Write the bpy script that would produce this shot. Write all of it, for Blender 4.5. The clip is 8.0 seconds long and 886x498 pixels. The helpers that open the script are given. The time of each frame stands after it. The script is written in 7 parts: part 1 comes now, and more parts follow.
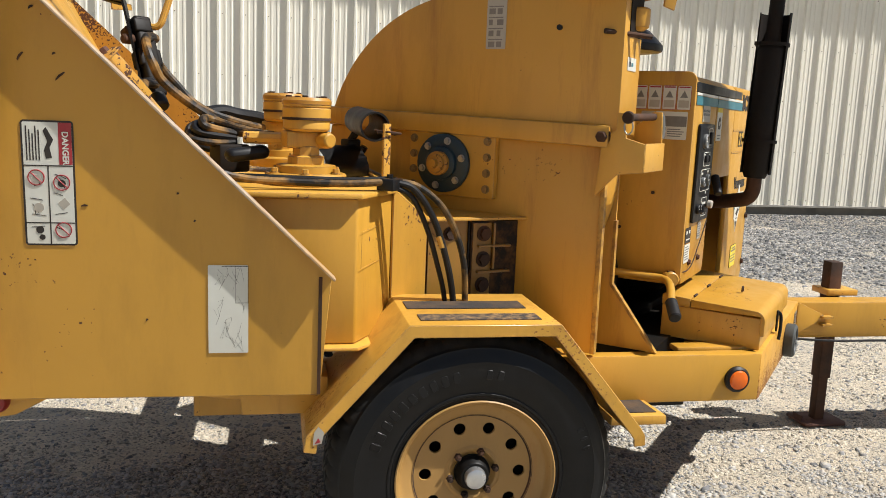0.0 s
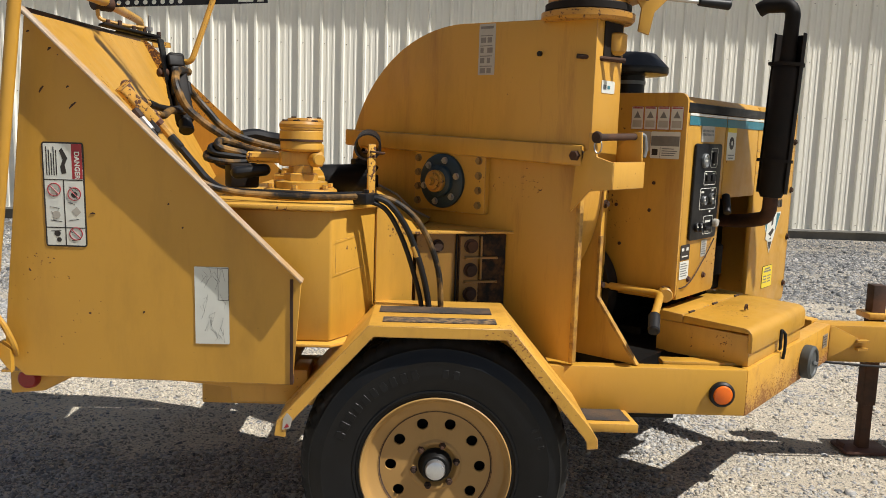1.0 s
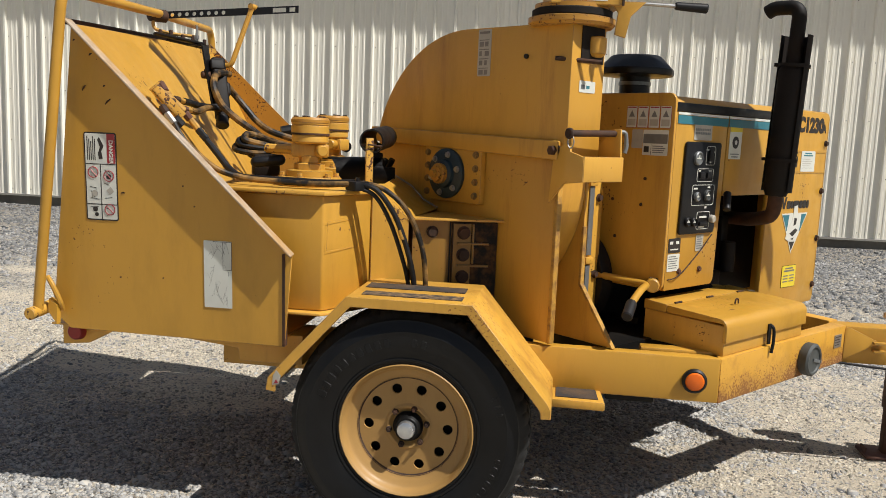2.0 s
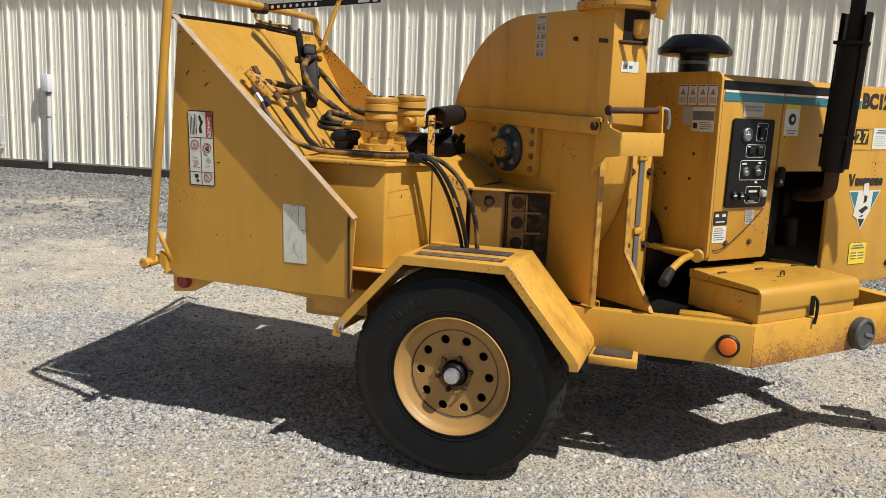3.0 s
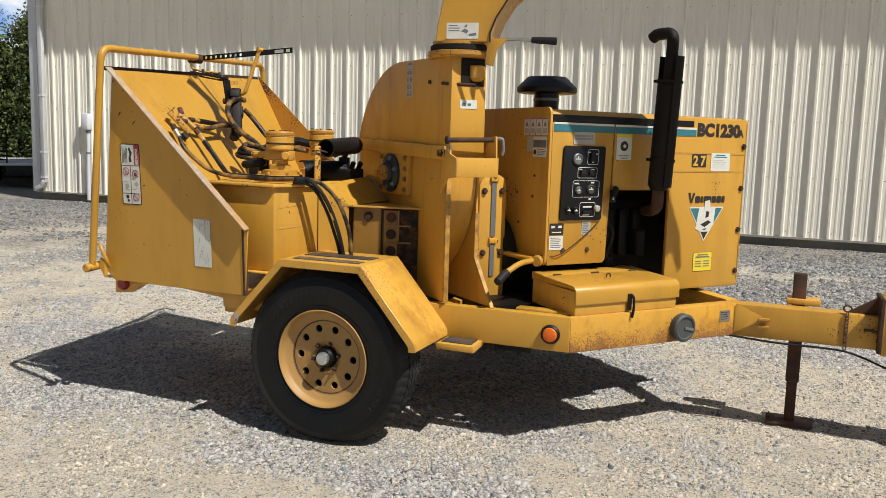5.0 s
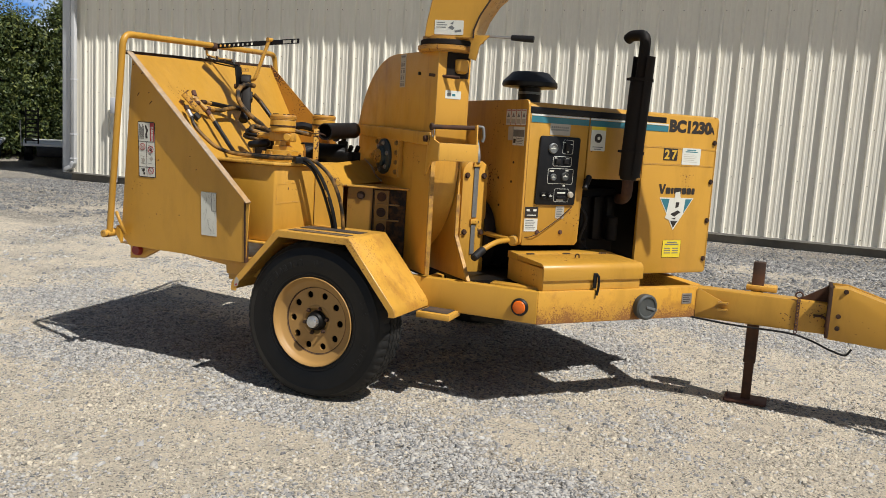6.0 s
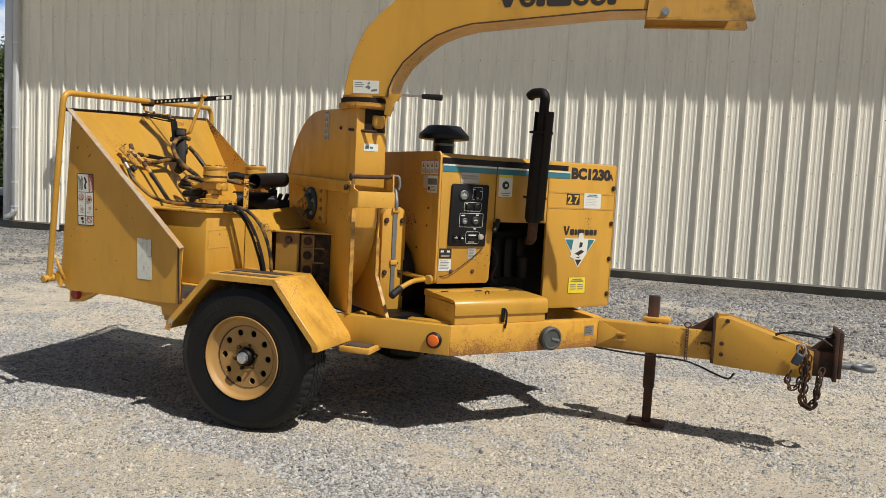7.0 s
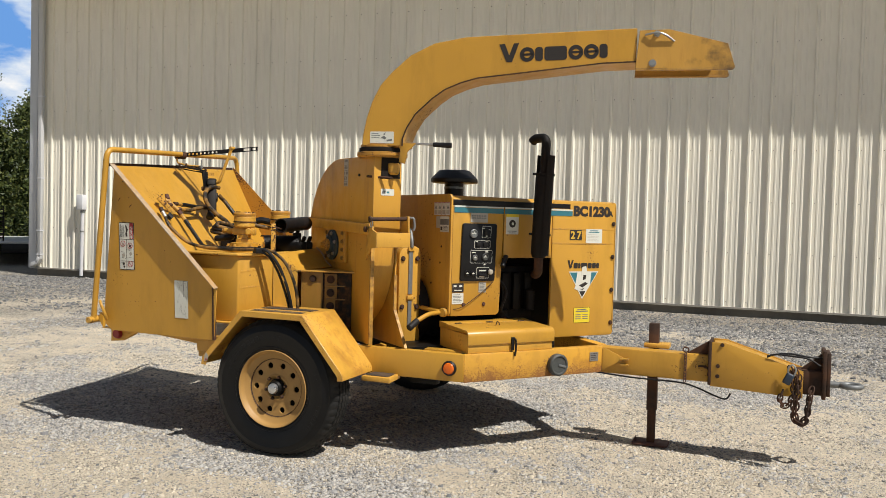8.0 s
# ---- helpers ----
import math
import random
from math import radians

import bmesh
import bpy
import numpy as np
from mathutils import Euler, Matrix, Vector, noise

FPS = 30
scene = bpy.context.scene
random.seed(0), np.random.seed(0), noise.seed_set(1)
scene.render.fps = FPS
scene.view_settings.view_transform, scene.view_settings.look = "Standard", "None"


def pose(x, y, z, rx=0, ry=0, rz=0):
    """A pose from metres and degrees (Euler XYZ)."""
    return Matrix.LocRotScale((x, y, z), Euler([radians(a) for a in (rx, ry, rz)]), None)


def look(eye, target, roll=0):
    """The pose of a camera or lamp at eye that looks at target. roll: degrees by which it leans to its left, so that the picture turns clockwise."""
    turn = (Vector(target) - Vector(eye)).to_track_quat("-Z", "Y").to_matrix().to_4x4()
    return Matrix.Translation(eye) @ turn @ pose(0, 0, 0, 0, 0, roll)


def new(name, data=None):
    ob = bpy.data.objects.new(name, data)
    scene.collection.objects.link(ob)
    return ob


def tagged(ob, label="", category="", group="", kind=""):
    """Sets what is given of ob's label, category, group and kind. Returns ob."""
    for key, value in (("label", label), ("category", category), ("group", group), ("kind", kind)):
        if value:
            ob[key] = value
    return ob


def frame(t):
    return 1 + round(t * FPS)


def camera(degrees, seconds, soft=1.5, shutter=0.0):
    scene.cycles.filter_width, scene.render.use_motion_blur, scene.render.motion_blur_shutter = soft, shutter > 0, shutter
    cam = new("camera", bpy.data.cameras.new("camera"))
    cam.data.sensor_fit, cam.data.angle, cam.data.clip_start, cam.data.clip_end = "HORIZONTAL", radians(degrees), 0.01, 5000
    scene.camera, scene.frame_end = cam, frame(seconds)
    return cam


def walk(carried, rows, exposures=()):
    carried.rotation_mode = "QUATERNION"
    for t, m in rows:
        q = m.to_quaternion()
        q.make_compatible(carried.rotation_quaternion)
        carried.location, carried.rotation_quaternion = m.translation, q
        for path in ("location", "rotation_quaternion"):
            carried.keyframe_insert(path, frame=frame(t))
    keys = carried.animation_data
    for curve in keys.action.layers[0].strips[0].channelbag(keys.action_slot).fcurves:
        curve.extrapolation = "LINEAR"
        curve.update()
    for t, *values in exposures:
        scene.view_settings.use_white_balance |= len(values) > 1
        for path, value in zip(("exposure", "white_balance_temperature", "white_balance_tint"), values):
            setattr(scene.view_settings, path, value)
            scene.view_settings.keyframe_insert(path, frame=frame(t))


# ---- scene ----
cam = camera(55.7, 8.0, soft=0.6)
PATH = [
    (0, (-0.4893, -1.9043, 1.2366), (-0.1296, -0.1218, 0.9466), 2.30),
    (0.5, (-0.3050, -2.0293, 1.2440), (-0.0849, -0.2210, 0.9742), 2.00),
    (1, (-0.0497, -2.1461, 1.2431), (-0.0062, -0.3224, 0.9945), 1.90),
    (2.3, (0.5376, -2.4285, 1.2274), (0.2068, -0.6347, 0.9742), 2.60),
    (2.5, (0.6090, -2.4654, 1.2357), (0.2237, -0.6847, 0.9724), 2.60),
    (3, (0.7888, -2.5803, 1.2311), (0.2287, -0.8524, 0.9291), 2.30),
    (3.5, (0.9847, -2.6640, 1.2127), (0.3422, -0.9709, 0.8757), 3.70),
    (4, (1.1978, -2.7028, 1.2320), (0.5517, -1.0069, 0.9153), 2.80),
    (4.5, (1.4180, -2.8274, 1.2320), (0.7812, -1.1197, 0.9659), 1.50),
    (4.7, (1.5260, -2.8749, 1.2459), (0.8828, -1.1671, 1.0018), 1.40),
    (5.8, (1.9128, -3.0746, 1.2219), (1.1566, -1.4140, 0.9807), 3.60),
    (6, (1.9623, -3.1609, 1.2109), (1.2459, -1.4824, 0.9659), 3.50),
    (6.5, (2.0885, -3.2915, 1.2247), (1.4851, -1.5658, 1.0028), 2.90),
    (7, (2.2368, -3.4207, 1.2440), (1.6113, -1.6946, 1.0985), 3.00),
    (7.5, (2.3188, -3.5516, 1.2532), (1.6730, -1.8281, 1.1657), 2.60),
    (8, (2.3640, -3.7466, 1.2560), (1.7053, -2.0274, 1.1924), 1.60),
]
walk(cam, [(t, look(eye, target, roll)) for t, eye, target, roll in PATH],
     [(0.0, 0.46, 6500, 10), (1.0, 0.28, 6500, 10), (2.5, 0.16, 6500, 10), (4.5, 0.13, 6500, 10), (6.5, 0.03, 6500, 10), (7.0, 0.01, 6560, 10), (7.5, 0.05, 6660, 10), (8.0, 0.10, 6750, 10)])

# ---- light ----
SUN = Vector((0.540, -0.206, 0.816)).normalized()
world = bpy.data.worlds.new("sky")
scene.world = world
world.use_nodes = True
wn, wl = world.node_tree.nodes, world.node_tree.links
wn.clear()
w_out, w_bg, w_sky = wn.new("ShaderNodeOutputWorld"), wn.new("ShaderNodeBackground"), wn.new("ShaderNodeTexSky")
w_sky.sky_type, w_sky.sun_disc = "NISHITA", False
w_sky.sun_elevation = math.asin(SUN.z)
w_sky.sun_rotation = math.atan2(SUN.x, SUN.y)
w_bg.inputs["Strength"].default_value = 0.050
w_tc, w_map, w_no, w_ra, w_mix = (wn.new(k) for k in ("ShaderNodeTexCoord", "ShaderNodeMapping", "ShaderNodeTexNoise", "ShaderNodeValToRGB", "ShaderNodeMix"))
w_map.inputs["Scale"].default_value = (3.0, 3.0, 9.0)
w_no.inputs["Scale"].default_value, w_no.inputs["Detail"].default_value, w_no.inputs["Roughness"].default_value = 1.3, 7.0, 0.55
w_ra.color_ramp.elements[0].position, w_ra.color_ramp.elements[1].position = 0.47, 0.62
w_mix.data_type = "RGBA"
w_mix.inputs[7].default_value = (5.2, 5.8, 6.8, 1)
wl.new(w_tc.outputs["Generated"], w_map.inputs[0])
wl.new(w_map.outputs[0], w_no.inputs["Vector"])
wl.new(w_no.outputs["Fac"], w_ra.inputs[0])
wl.new(w_ra.outputs[0], w_mix.inputs[0])
wl.new(w_sky.outputs[0], w_mix.inputs[6])
wl.new(w_mix.outputs[2], w_bg.inputs[0])
wl.new(w_bg.outputs[0], w_out.inputs[0])
sun = new("sun", bpy.data.lights.new("sun", "SUN"))
sun.data.energy, sun.data.angle, sun.data.color = 5.0, radians(0.6), (1.0, 0.975, 0.935)
sun.matrix_world = look(SUN * 30, (0, 0, 0))


# ---- materials ----
def nodes_of(name):
    m = bpy.data.materials.new(name)
    m.use_nodes = True
    t = m.node_tree
    return m, t.nodes, t.links, t.nodes["Principled BSDF"]


def coords(n, l, scale=1.0, stretch=(1, 1, 1)):
    geo, mp = n.new("ShaderNodeNewGeometry"), n.new("ShaderNodeMapping")
    mp.inputs["Scale"].default_value = (scale * stretch[0], scale * stretch[1], scale * stretch[2])
    l.new(geo.outputs["Position"], mp.inputs["Vector"])
    return mp.outputs[0]


def noise_tex(n, l, scale, detail=5.0, rough=0.6, stretch=(1, 1, 1), dist=0.0):
    tex = n.new("ShaderNodeTexNoise")
    tex.inputs["Scale"].default_value, tex.inputs["Detail"].default_value = 1.0, detail
    tex.inputs["Roughness"].default_value, tex.inputs["Distortion"].default_value = rough, dist
    l.new(coords(n, l, scale, stretch), tex.inputs["Vector"])
    return tex.outputs["Fac"]


def ramp(n, l, fac, stops):
    r = n.new("ShaderNodeValToRGB")
    while len(r.color_ramp.elements) < len(stops):
        r.color_ramp.elements.new(0.5)
    for e, (pos, col) in zip(r.color_ramp.elements, stops):
        e.position = pos
        e.color = (col, col, col, 1) if isinstance(col, (int, float)) else (*col, 1)
    l.new(fac, r.inputs[0])
    return r.outputs[0]


def mix(n, l, fac, a, b, mode="MIX"):
    m = n.new("ShaderNodeMix")
    m.data_type, m.blend_type = "RGBA", mode
    for sock, val in ((m.inputs[0], fac), (m.inputs[6], a), (m.inputs[7], b)):
        if isinstance(val, (int, float)):
            sock.default_value = val
        elif isinstance(val, tuple):
            sock.default_value = (*val, 1)
        else:
            l.new(val, sock)
    return m.outputs[2]


def bump(n, l, p, height, strength, distance=0.002):
    b = n.new("ShaderNodeBump")
    b.inputs["Strength"].default_value, b.inputs["Distance"].default_value = strength, distance
    l.new(height, b.inputs["Height"])
    l.new(b.outputs[0], p.inputs["Normal"])


def simple(name, col, rough=0.5, metal=0.0, vary=0.25, scale=40.0, dirt=None, bumpy=0.15, gloss=0.5):
    """A surface with grain and blotches of its own."""
    m, n, l, p = nodes_of(name)
    fine, broad = noise_tex(n, l, scale, 6), noise_tex(n, l, scale * 0.12, 4)
    dark = tuple(c * (1 - vary) for c in col)
    light = tuple(min(1, c * (1 + vary * 0.6)) for c in col)
    c1 = mix(n, l, fine, dark, light)
    c2 = mix(n, l, ramp(n, l, broad, [(0.42, 0.0), (0.68, 0.75)]), c1, dirt or dark)
    l.new(c2, p.inputs["Base Color"])
    l.new(ramp(n, l, broad, [(0.3, max(0.05, rough - 0.12)), (0.75, min(1, rough + 0.15))]), p.inputs["Roughness"])
    p.inputs["Metallic"].default_value = metal
    p.inputs["Specular IOR Level"].default_value = gloss
    bump(n, l, p, fine, bumpy)
    return m


def paint(name, col, chips=0.5, rust=0.3, rough=0.38, fade=0.12, wear=0.5, fine=85.0, low=None, smoke=None):
    """Old machine paint: sun-faded, with chips, rust specks, streaks, grime and rubbed edges.
    low: a height below which rust specks thicken, as on a rail that is hit by stones.
    smoke: a stretch of x over which sooty blotches gather, as at the mouth of the chute."""
    m, n, l, p = nodes_of(name)
    broad = noise_tex(n, l, 2.2, 4, 0.55)
    mid = noise_tex(n, l, 13.0, 5, 0.6)
    base = mix(n, l, broad, tuple(c * (1 - fade) for c in col), tuple(min(1, c * (1 + fade)) for c in col))
    grime = ramp(n, l, noise_tex(n, l, 5.0, 7, 0.7, (1, 1, 0.25)), [(0.48, 0.0), (0.75, 0.6)])
    base = mix(n, l, grime, base, tuple(c * 0.60 for c in col))
    streak = ramp(n, l, noise_tex(n, l, 7.0, 6, 0.75, (1.6, 1.6, 0.18)), [(0.63 - 0.08 * rust, 0.0), (0.80, 0.75 * min(1, rust + 0.3))])
    base = mix(n, l, streak, base, (0.30, 0.115, 0.02))
    speck = noise_tex(n, l, fine, 3, 0.5)
    patch = noise_tex(n, l, 3.5, 3, 0.5)
    joint = mix(n, l, 0.5, speck, patch)
    if low:
        sep, mr = n.new("ShaderNodeSeparateXYZ"), n.new("ShaderNodeMapRange")
        l.new(coords(n, l), sep.inputs[0])
        l.new(sep.outputs[2], mr.inputs[0])
        mr.inputs[1].default_value, mr.inputs[2].default_value = low[0], low[1]
        mr.inputs[3].default_value, mr.inputs[4].default_value = low[2], 0.0
        joint = mix(n, l, 1.0, joint, mr.outputs[0], "ADD")
        base = mix(n, l, ramp(n, l, mix(n, l, 1.0, noise_tex(n, l, 9.0, 6, 0.7), mr.outputs[0], "ADD"), [(0.56, 0.0), (0.80, 0.7)]), base, (0.24, 0.085, 0.022))
    chip = ramp(n, l, joint, [(0.69 - 0.08 * chips, 0.0), (0.715 - 0.08 * chips, 1.0)])
    base = mix(n, l, chip, base, (0.27, 0.115, 0.032) if low else (0.085, 0.034, 0.015))
    if smoke:
        sx, mx = n.new("ShaderNodeSeparateXYZ"), n.new("ShaderNodeMapRange")
        l.new(coords(n, l), sx.inputs[0])
        l.new(sx.outputs[0], mx.inputs[0])
        mx.inputs[1].default_value, mx.inputs[2].default_value, mx.inputs[3].default_value, mx.inputs[4].default_value = smoke[0], smoke[1], 0.0, 0.30
        blot = mix(n, l, 1.0, noise_tex(n, l, 9.0, 5, 0.6), mx.outputs[0], "ADD")
        base = mix(n, l, ramp(n, l, blot, [(0.62, 0.0), (0.84, 0.85)]), base, (0.055, 0.038, 0.024))
    # rubbed edges
    bv, dot, geo = n.new("ShaderNodeBevel"), n.new("ShaderNodeVectorMath"), n.new("ShaderNodeNewGeometry")
    bv.samples = 4
    bv.inputs[0].default_value = 0.0045
    dot.operation = "DOT_PRODUCT"
    l.new(bv.outputs[0], dot.inputs[0])
    l.new(geo.outputs["Normal"], dot.inputs[1])
    size = n.new("ShaderNodeMath")
    size.operation = "ABSOLUTE"
    l.new(dot.outputs["Value"], size.inputs[0])
    edge = ramp(n, l, size.outputs[0], [(0.80, 1.0), (0.985, 0.0)])
    patchy = ramp(n, l, mix(n, l, 0.5, noise_tex(n, l, 26.0, 5, 0.7), noise_tex(n, l, 5.0, 3)), [(0.60 - 0.16 * wear, 0.0), (0.64 - 0.16 * wear, 1.0)])
    worn = mix(n, l, 1.0, edge, patchy, "MULTIPLY")
    base = mix(n, l, worn, base, mix(n, l, speck, (0.07, 0.028, 0.014), (0.30, 0.20, 0.13)))
    l.new(base, p.inputs["Base Color"])
    rr = mix(n, l, chip, ramp(n, l, mid, [(0.3, rough - 0.08), (0.7, rough + 0.14)]), (0.85, 0.85, 0.85))
    l.new(rr, p.inputs["Roughness"])
    h = mix(n, l, chip, mix(n, l, 0.5, mid, speck), (0.0, 0.0, 0.0))
    bump(n, l, p, h, 0.12, 0.002)
    return m


YELLOW = paint("yellow_paint", (0.500, 0.262, 0.032), 0.50, 0.3, wear=0.9)
YELLOW_WORN = paint("worn_yellow_paint", (0.58, 0.31, 0.046), 1.10, 0.60, wear=1.2)
YELLOW_RAIL = paint("stone_chipped_yellow_paint", (0.58, 0.30, 0.038), 1.0, 0.6, wear=0.8, fine=150.0, low=(0.41, 0.57, 0.18))
YELLOW_FENDER = paint("scuffed_yellow_paint", (0.58, 0.31, 0.046), 0.80, 0.5, wear=1.1, fine=130.0, low=(0.40, 0.80, 0.11))
YELLOW_SPECK = paint("rust_flecked_yellow_paint", (0.42, 0.20, 0.025), 1.75, 0.7, wear=0.9, fine=110.0)
# brighter than YELLOW: bounced light on the disc side put into the base colour
YELLOW_HOUSE = paint("stained_yellow_paint", (0.545, 0.280, 0.036), 0.40, 0.9, wear=1.2)
YELLOW_SMOKED = paint("smoke_stained_yellow_paint", (0.50, 0.27, 0.05), 0.6, 1.1, wear=1.0, smoke=(1.90, 2.30))
# darkened yellow: grime and the sill's shade put into the base colour
YELLOW_GRIME_SHADE = paint("grimy_shaded_yellow_paint", (0.27, 0.140, 0.022), 0.8, 1.1, wear=1.0, fine=110.0)
YELLOW_PLAIN = paint("sound_yellow_paint", (0.500, 0.262, 0.032), 0.0, 0.35, wear=0.9)
YELLOW_RIM = paint("cream_yellow_paint", (0.37, 0.210, 0.062), 0.6, 0.35, 0.5, wear=0.2)
CHIPPED = simple("chipped_paint_edge", (0.50, 0.27, 0.045), 0.5, 0.0, 0.35, 240, (0.12, 0.050, 0.026), 0.4)
EDGE = simple("bare_worn_edge", (0.42, 0.33, 0.24), 0.6, 0.0, 0.75, 34, (0.42, 0.22, 0.05))
RUST = simple("rusty_steel", (0.046, 0.027, 0.019), 0.8, 0.1, 0.5, 70, (0.115, 0.052, 0.027), 0.4, 0.3)
RUST_RED = simple("red_rust", (0.12, 0.052, 0.034), 0.85, 0.1, 0.5, 60, (0.08, 0.04, 0.03), 0.4)
STEEL = simple("dull_zinc_steel", (0.42, 0.42, 0.41), 0.42, 0.8, 0.3, 90)
CHROME = simple("hub_cap_steel", (0.62, 0.63, 0.64), 0.3, 0.85, 0.15, 120)
RUST_GOLD = simple("yellowed_zinc_bolt", (0.30, 0.19, 0.07), 0.5, 0.3, 0.4, 120, (0.16, 0.08, 0.03))
STRAP = simple("grey_strap_steel", (0.22, 0.23, 0.23), 0.5, 0.5, 0.3, 60)
BLACK = simple("black_paint", (0.006, 0.006, 0.007), 0.40, 0.0, 0.4, 60, gloss=0.3)
SOOT = simple("sooty_steel", (0.008, 0.007, 0.0062), 0.66, 0.0, 0.5, 35, (0.020, 0.013, 0.009), 0.3, 0.2)
DARK = simple("near_black_metal", (0.0065, 0.006, 0.0055), 0.55, 0.0, 0.5, 30, (0.018, 0.012, 0.008), 0.3, 0.2)
BURNT = simple("blackened_flaking_paint", (0.012, 0.009, 0.007), 0.7, 0.0, 0.6, 260, (0.13, 0.06, 0.018), 0.4, 0.25)
RUBBER = simple("hose_rubber", (0.007, 0.007, 0.008), 0.48, 0.0, 0.4, 80, (0.016, 0.014, 0.013), 0.15, 0.3)
RUBBER_Y = simple("paint_splashed_hose", (0.012, 0.010, 0.008), 0.55, 0.0, 0.5, 150, (0.36, 0.19, 0.045), 0.2, 0.35)
TYRE = simple("tyre_rubber", (0.0042, 0.0045, 0.0052), 0.40, 0.0, 0.35, 45, (0.0090, 0.0093, 0.0098), 0.2, 0.28)
TREAD = simple("dusty_tread_rubber", (0.013, 0.0128, 0.0125), 0.75, 0.0, 0.5, 60, (0.042, 0.039, 0.035), 0.3, 0.25)
BLUE_STEEL = simple("blue_grey_bearing_paint", (0.020, 0.040, 0.050), 0.5, 0.1, 0.4, 60)
GRIT_WORN = simple("torn_grip_tape", (0.045, 0.036, 0.030), 0.95, 0.0, 0.6, 420, (0.36, 0.22, 0.09), 0.6)
GRIT = simple("black_grip_tape", (0.030, 0.026, 0.024), 0.95, 0.0, 0.6, 120, (0.10, 0.06, 0.03), 0.6)
WHITE = simple("white_decal", (0.62, 0.63, 0.57), 0.45, 0.0, 0.08, 30, (0.55, 0.53, 0.46))
GREY_DECAL = simple("faded_grey_decal", (0.42, 0.39, 0.33), 0.5, 0.0, 0.2, 40)
RED_DECAL = simple("red_decal", (0.34, 0.022, 0.03), 0.45, 0.0, 0.2, 40)
YEL_DECAL = simple("lemon_decal", (0.72, 0.56, 0.03), 0.45, 0.0, 0.1, 40)
AMBER_DECAL = simple("amber_decal", (0.60, 0.37, 0.04), 0.45, 0.0, 0.1, 40)
PRINT = simple("faint_print", (0.20, 0.18, 0.16), 0.5, 0.0, 0.3, 120)
TEAL = simple("teal_stripe", (0.030, 0.16, 0.20), 0.45, 0.0, 0.15, 30)
LETTER = simple("black_lettering", (0.022, 0.017, 0.014), 0.5, 0.0, 0.2, 40)
PLUG = simple("weathered_grey_plastic", (0.060, 0.065, 0.062), 0.6, 0.0, 0.35, 50)
ORANGE = simple("amber_lens", (0.75, 0.14, 0.01), 0.25, 0.0, 0.12, 60)
RED_LENS = simple("red_lens", (0.28, 0.02, 0.02), 0.3, 0.0, 0.2, 60)

# siding: off-white steel sheet
SIDING, n_, l_, p_ = nodes_of("off_white_steel_siding")
sc = mix(n_, l_, noise_tex(n_, l_, 0.7, 4), (0.79, 0.75, 0.64), (0.87, 0.83, 0.715))
sc = mix(n_, l_, ramp(n_, l_, noise_tex(n_, l_, 3.0, 6, 0.7, (1, 1, 0.12)), [(0.5, 0.0), (0.8, 0.35)]), sc, (0.53, 0.50, 0.435))
l_.new(sc, p_.inputs["Base Color"])
p_.inputs["Roughness"].default_value = 0.42
bump(n_, l_, p_, noise_tex(n_, l_, 5.0, 2), 0.06, 0.01)
TRIM = simple("white_trim_steel", (0.62, 0.63, 0.64), 0.4, 0.0, 0.08, 3, (0.5, 0.5, 0.49), 0.03)
PVC = simple("white_pvc_pipe", (0.66, 0.67, 0.70), 0.4, 0.0, 0.06, 10, (0.55, 0.55, 0.55), 0.02)
CONCRETE = simple("grey_brown_footing", (0.21, 0.19, 0.155), 0.9, 0.0, 0.3, 12, (0.10, 0.09, 0.075), 0.5)

# ground: pale compacted grit with grey gravel drifts
GROUND, n_, l_, p_ = nodes_of("gravel_yard")
att = n_.new("ShaderNodeAttribute")
att.attribute_name = "gravel"
grit = noise_tex(n_, l_, 90.0, 6, 0.75)
vor = n_.new("ShaderNodeTexVoronoi")
vor.inputs["Scale"].default_value = 1.0
l_.new(coords(n_, l_, 62.0), vor.inputs["Vector"])
vsep = n_.new("ShaderNodeSeparateColor")
l_.new(vor.outputs["Color"], vsep.inputs[0])
soil = mix(n_, l_, ramp(n_, l_, grit, [(0.34, 0.0), (0.60, 1.0)]), (0.45, 0.388, 0.300), (0.82, 0.712, 0.548))
soil = mix(n_, l_, ramp(n_, l_, noise_tex(n_, l_, 1.3, 6, 0.65), [(0.35, 0.0), (0.7, 0.6)]), soil, (0.77, 0.655, 0.490))
soil = mix(n_, l_, ramp(n_, l_, noise_tex(n_, l_, 4.6, 7, 0.7), [(0.46, 0.0), (0.70, 0.6)]), soil, (0.44, 0.395, 0.325))
vor2 = n_.new("ShaderNodeTexVoronoi")
vor2.inputs["Scale"].default_value = 1.0
l_.new(coords(n_, l_, 135.0), vor2.inputs["Vector"])
sep2 = n_.new("ShaderNodeSeparateColor")
l_.new(vor2.outputs["Color"], sep2.inputs[0])
grain = ramp(n_, l_, sep2.outputs[0], [(0.0, (0.05, 0.05, 0.048)), (0.5, (0.20, 0.19, 0.17)), (1.0, (0.62, 0.59, 0.52))])
strewn = mix(n_, l_, 0.55, sep2.outputs[1], noise_tex(n_, l_, 11.0, 5, 0.6))
soil = mix(n_, l_, ramp(n_, l_, strewn, [(0.61, 0.0), (0.67, 0.8)]), soil, grain)
stone = ramp(n_, l_, vsep.outputs[0], [(0.0, (0.06, 0.058, 0.055)), (0.45, (0.17, 0.164, 0.152)), (0.85, (0.30, 0.288, 0.265)), (1.0, (0.46, 0.44, 0.40))])
gfac = n_.new("ShaderNodeMath")
gfac.operation = "MULTIPLY"
l_.new(att.outputs["Fac"], gfac.inputs[0])
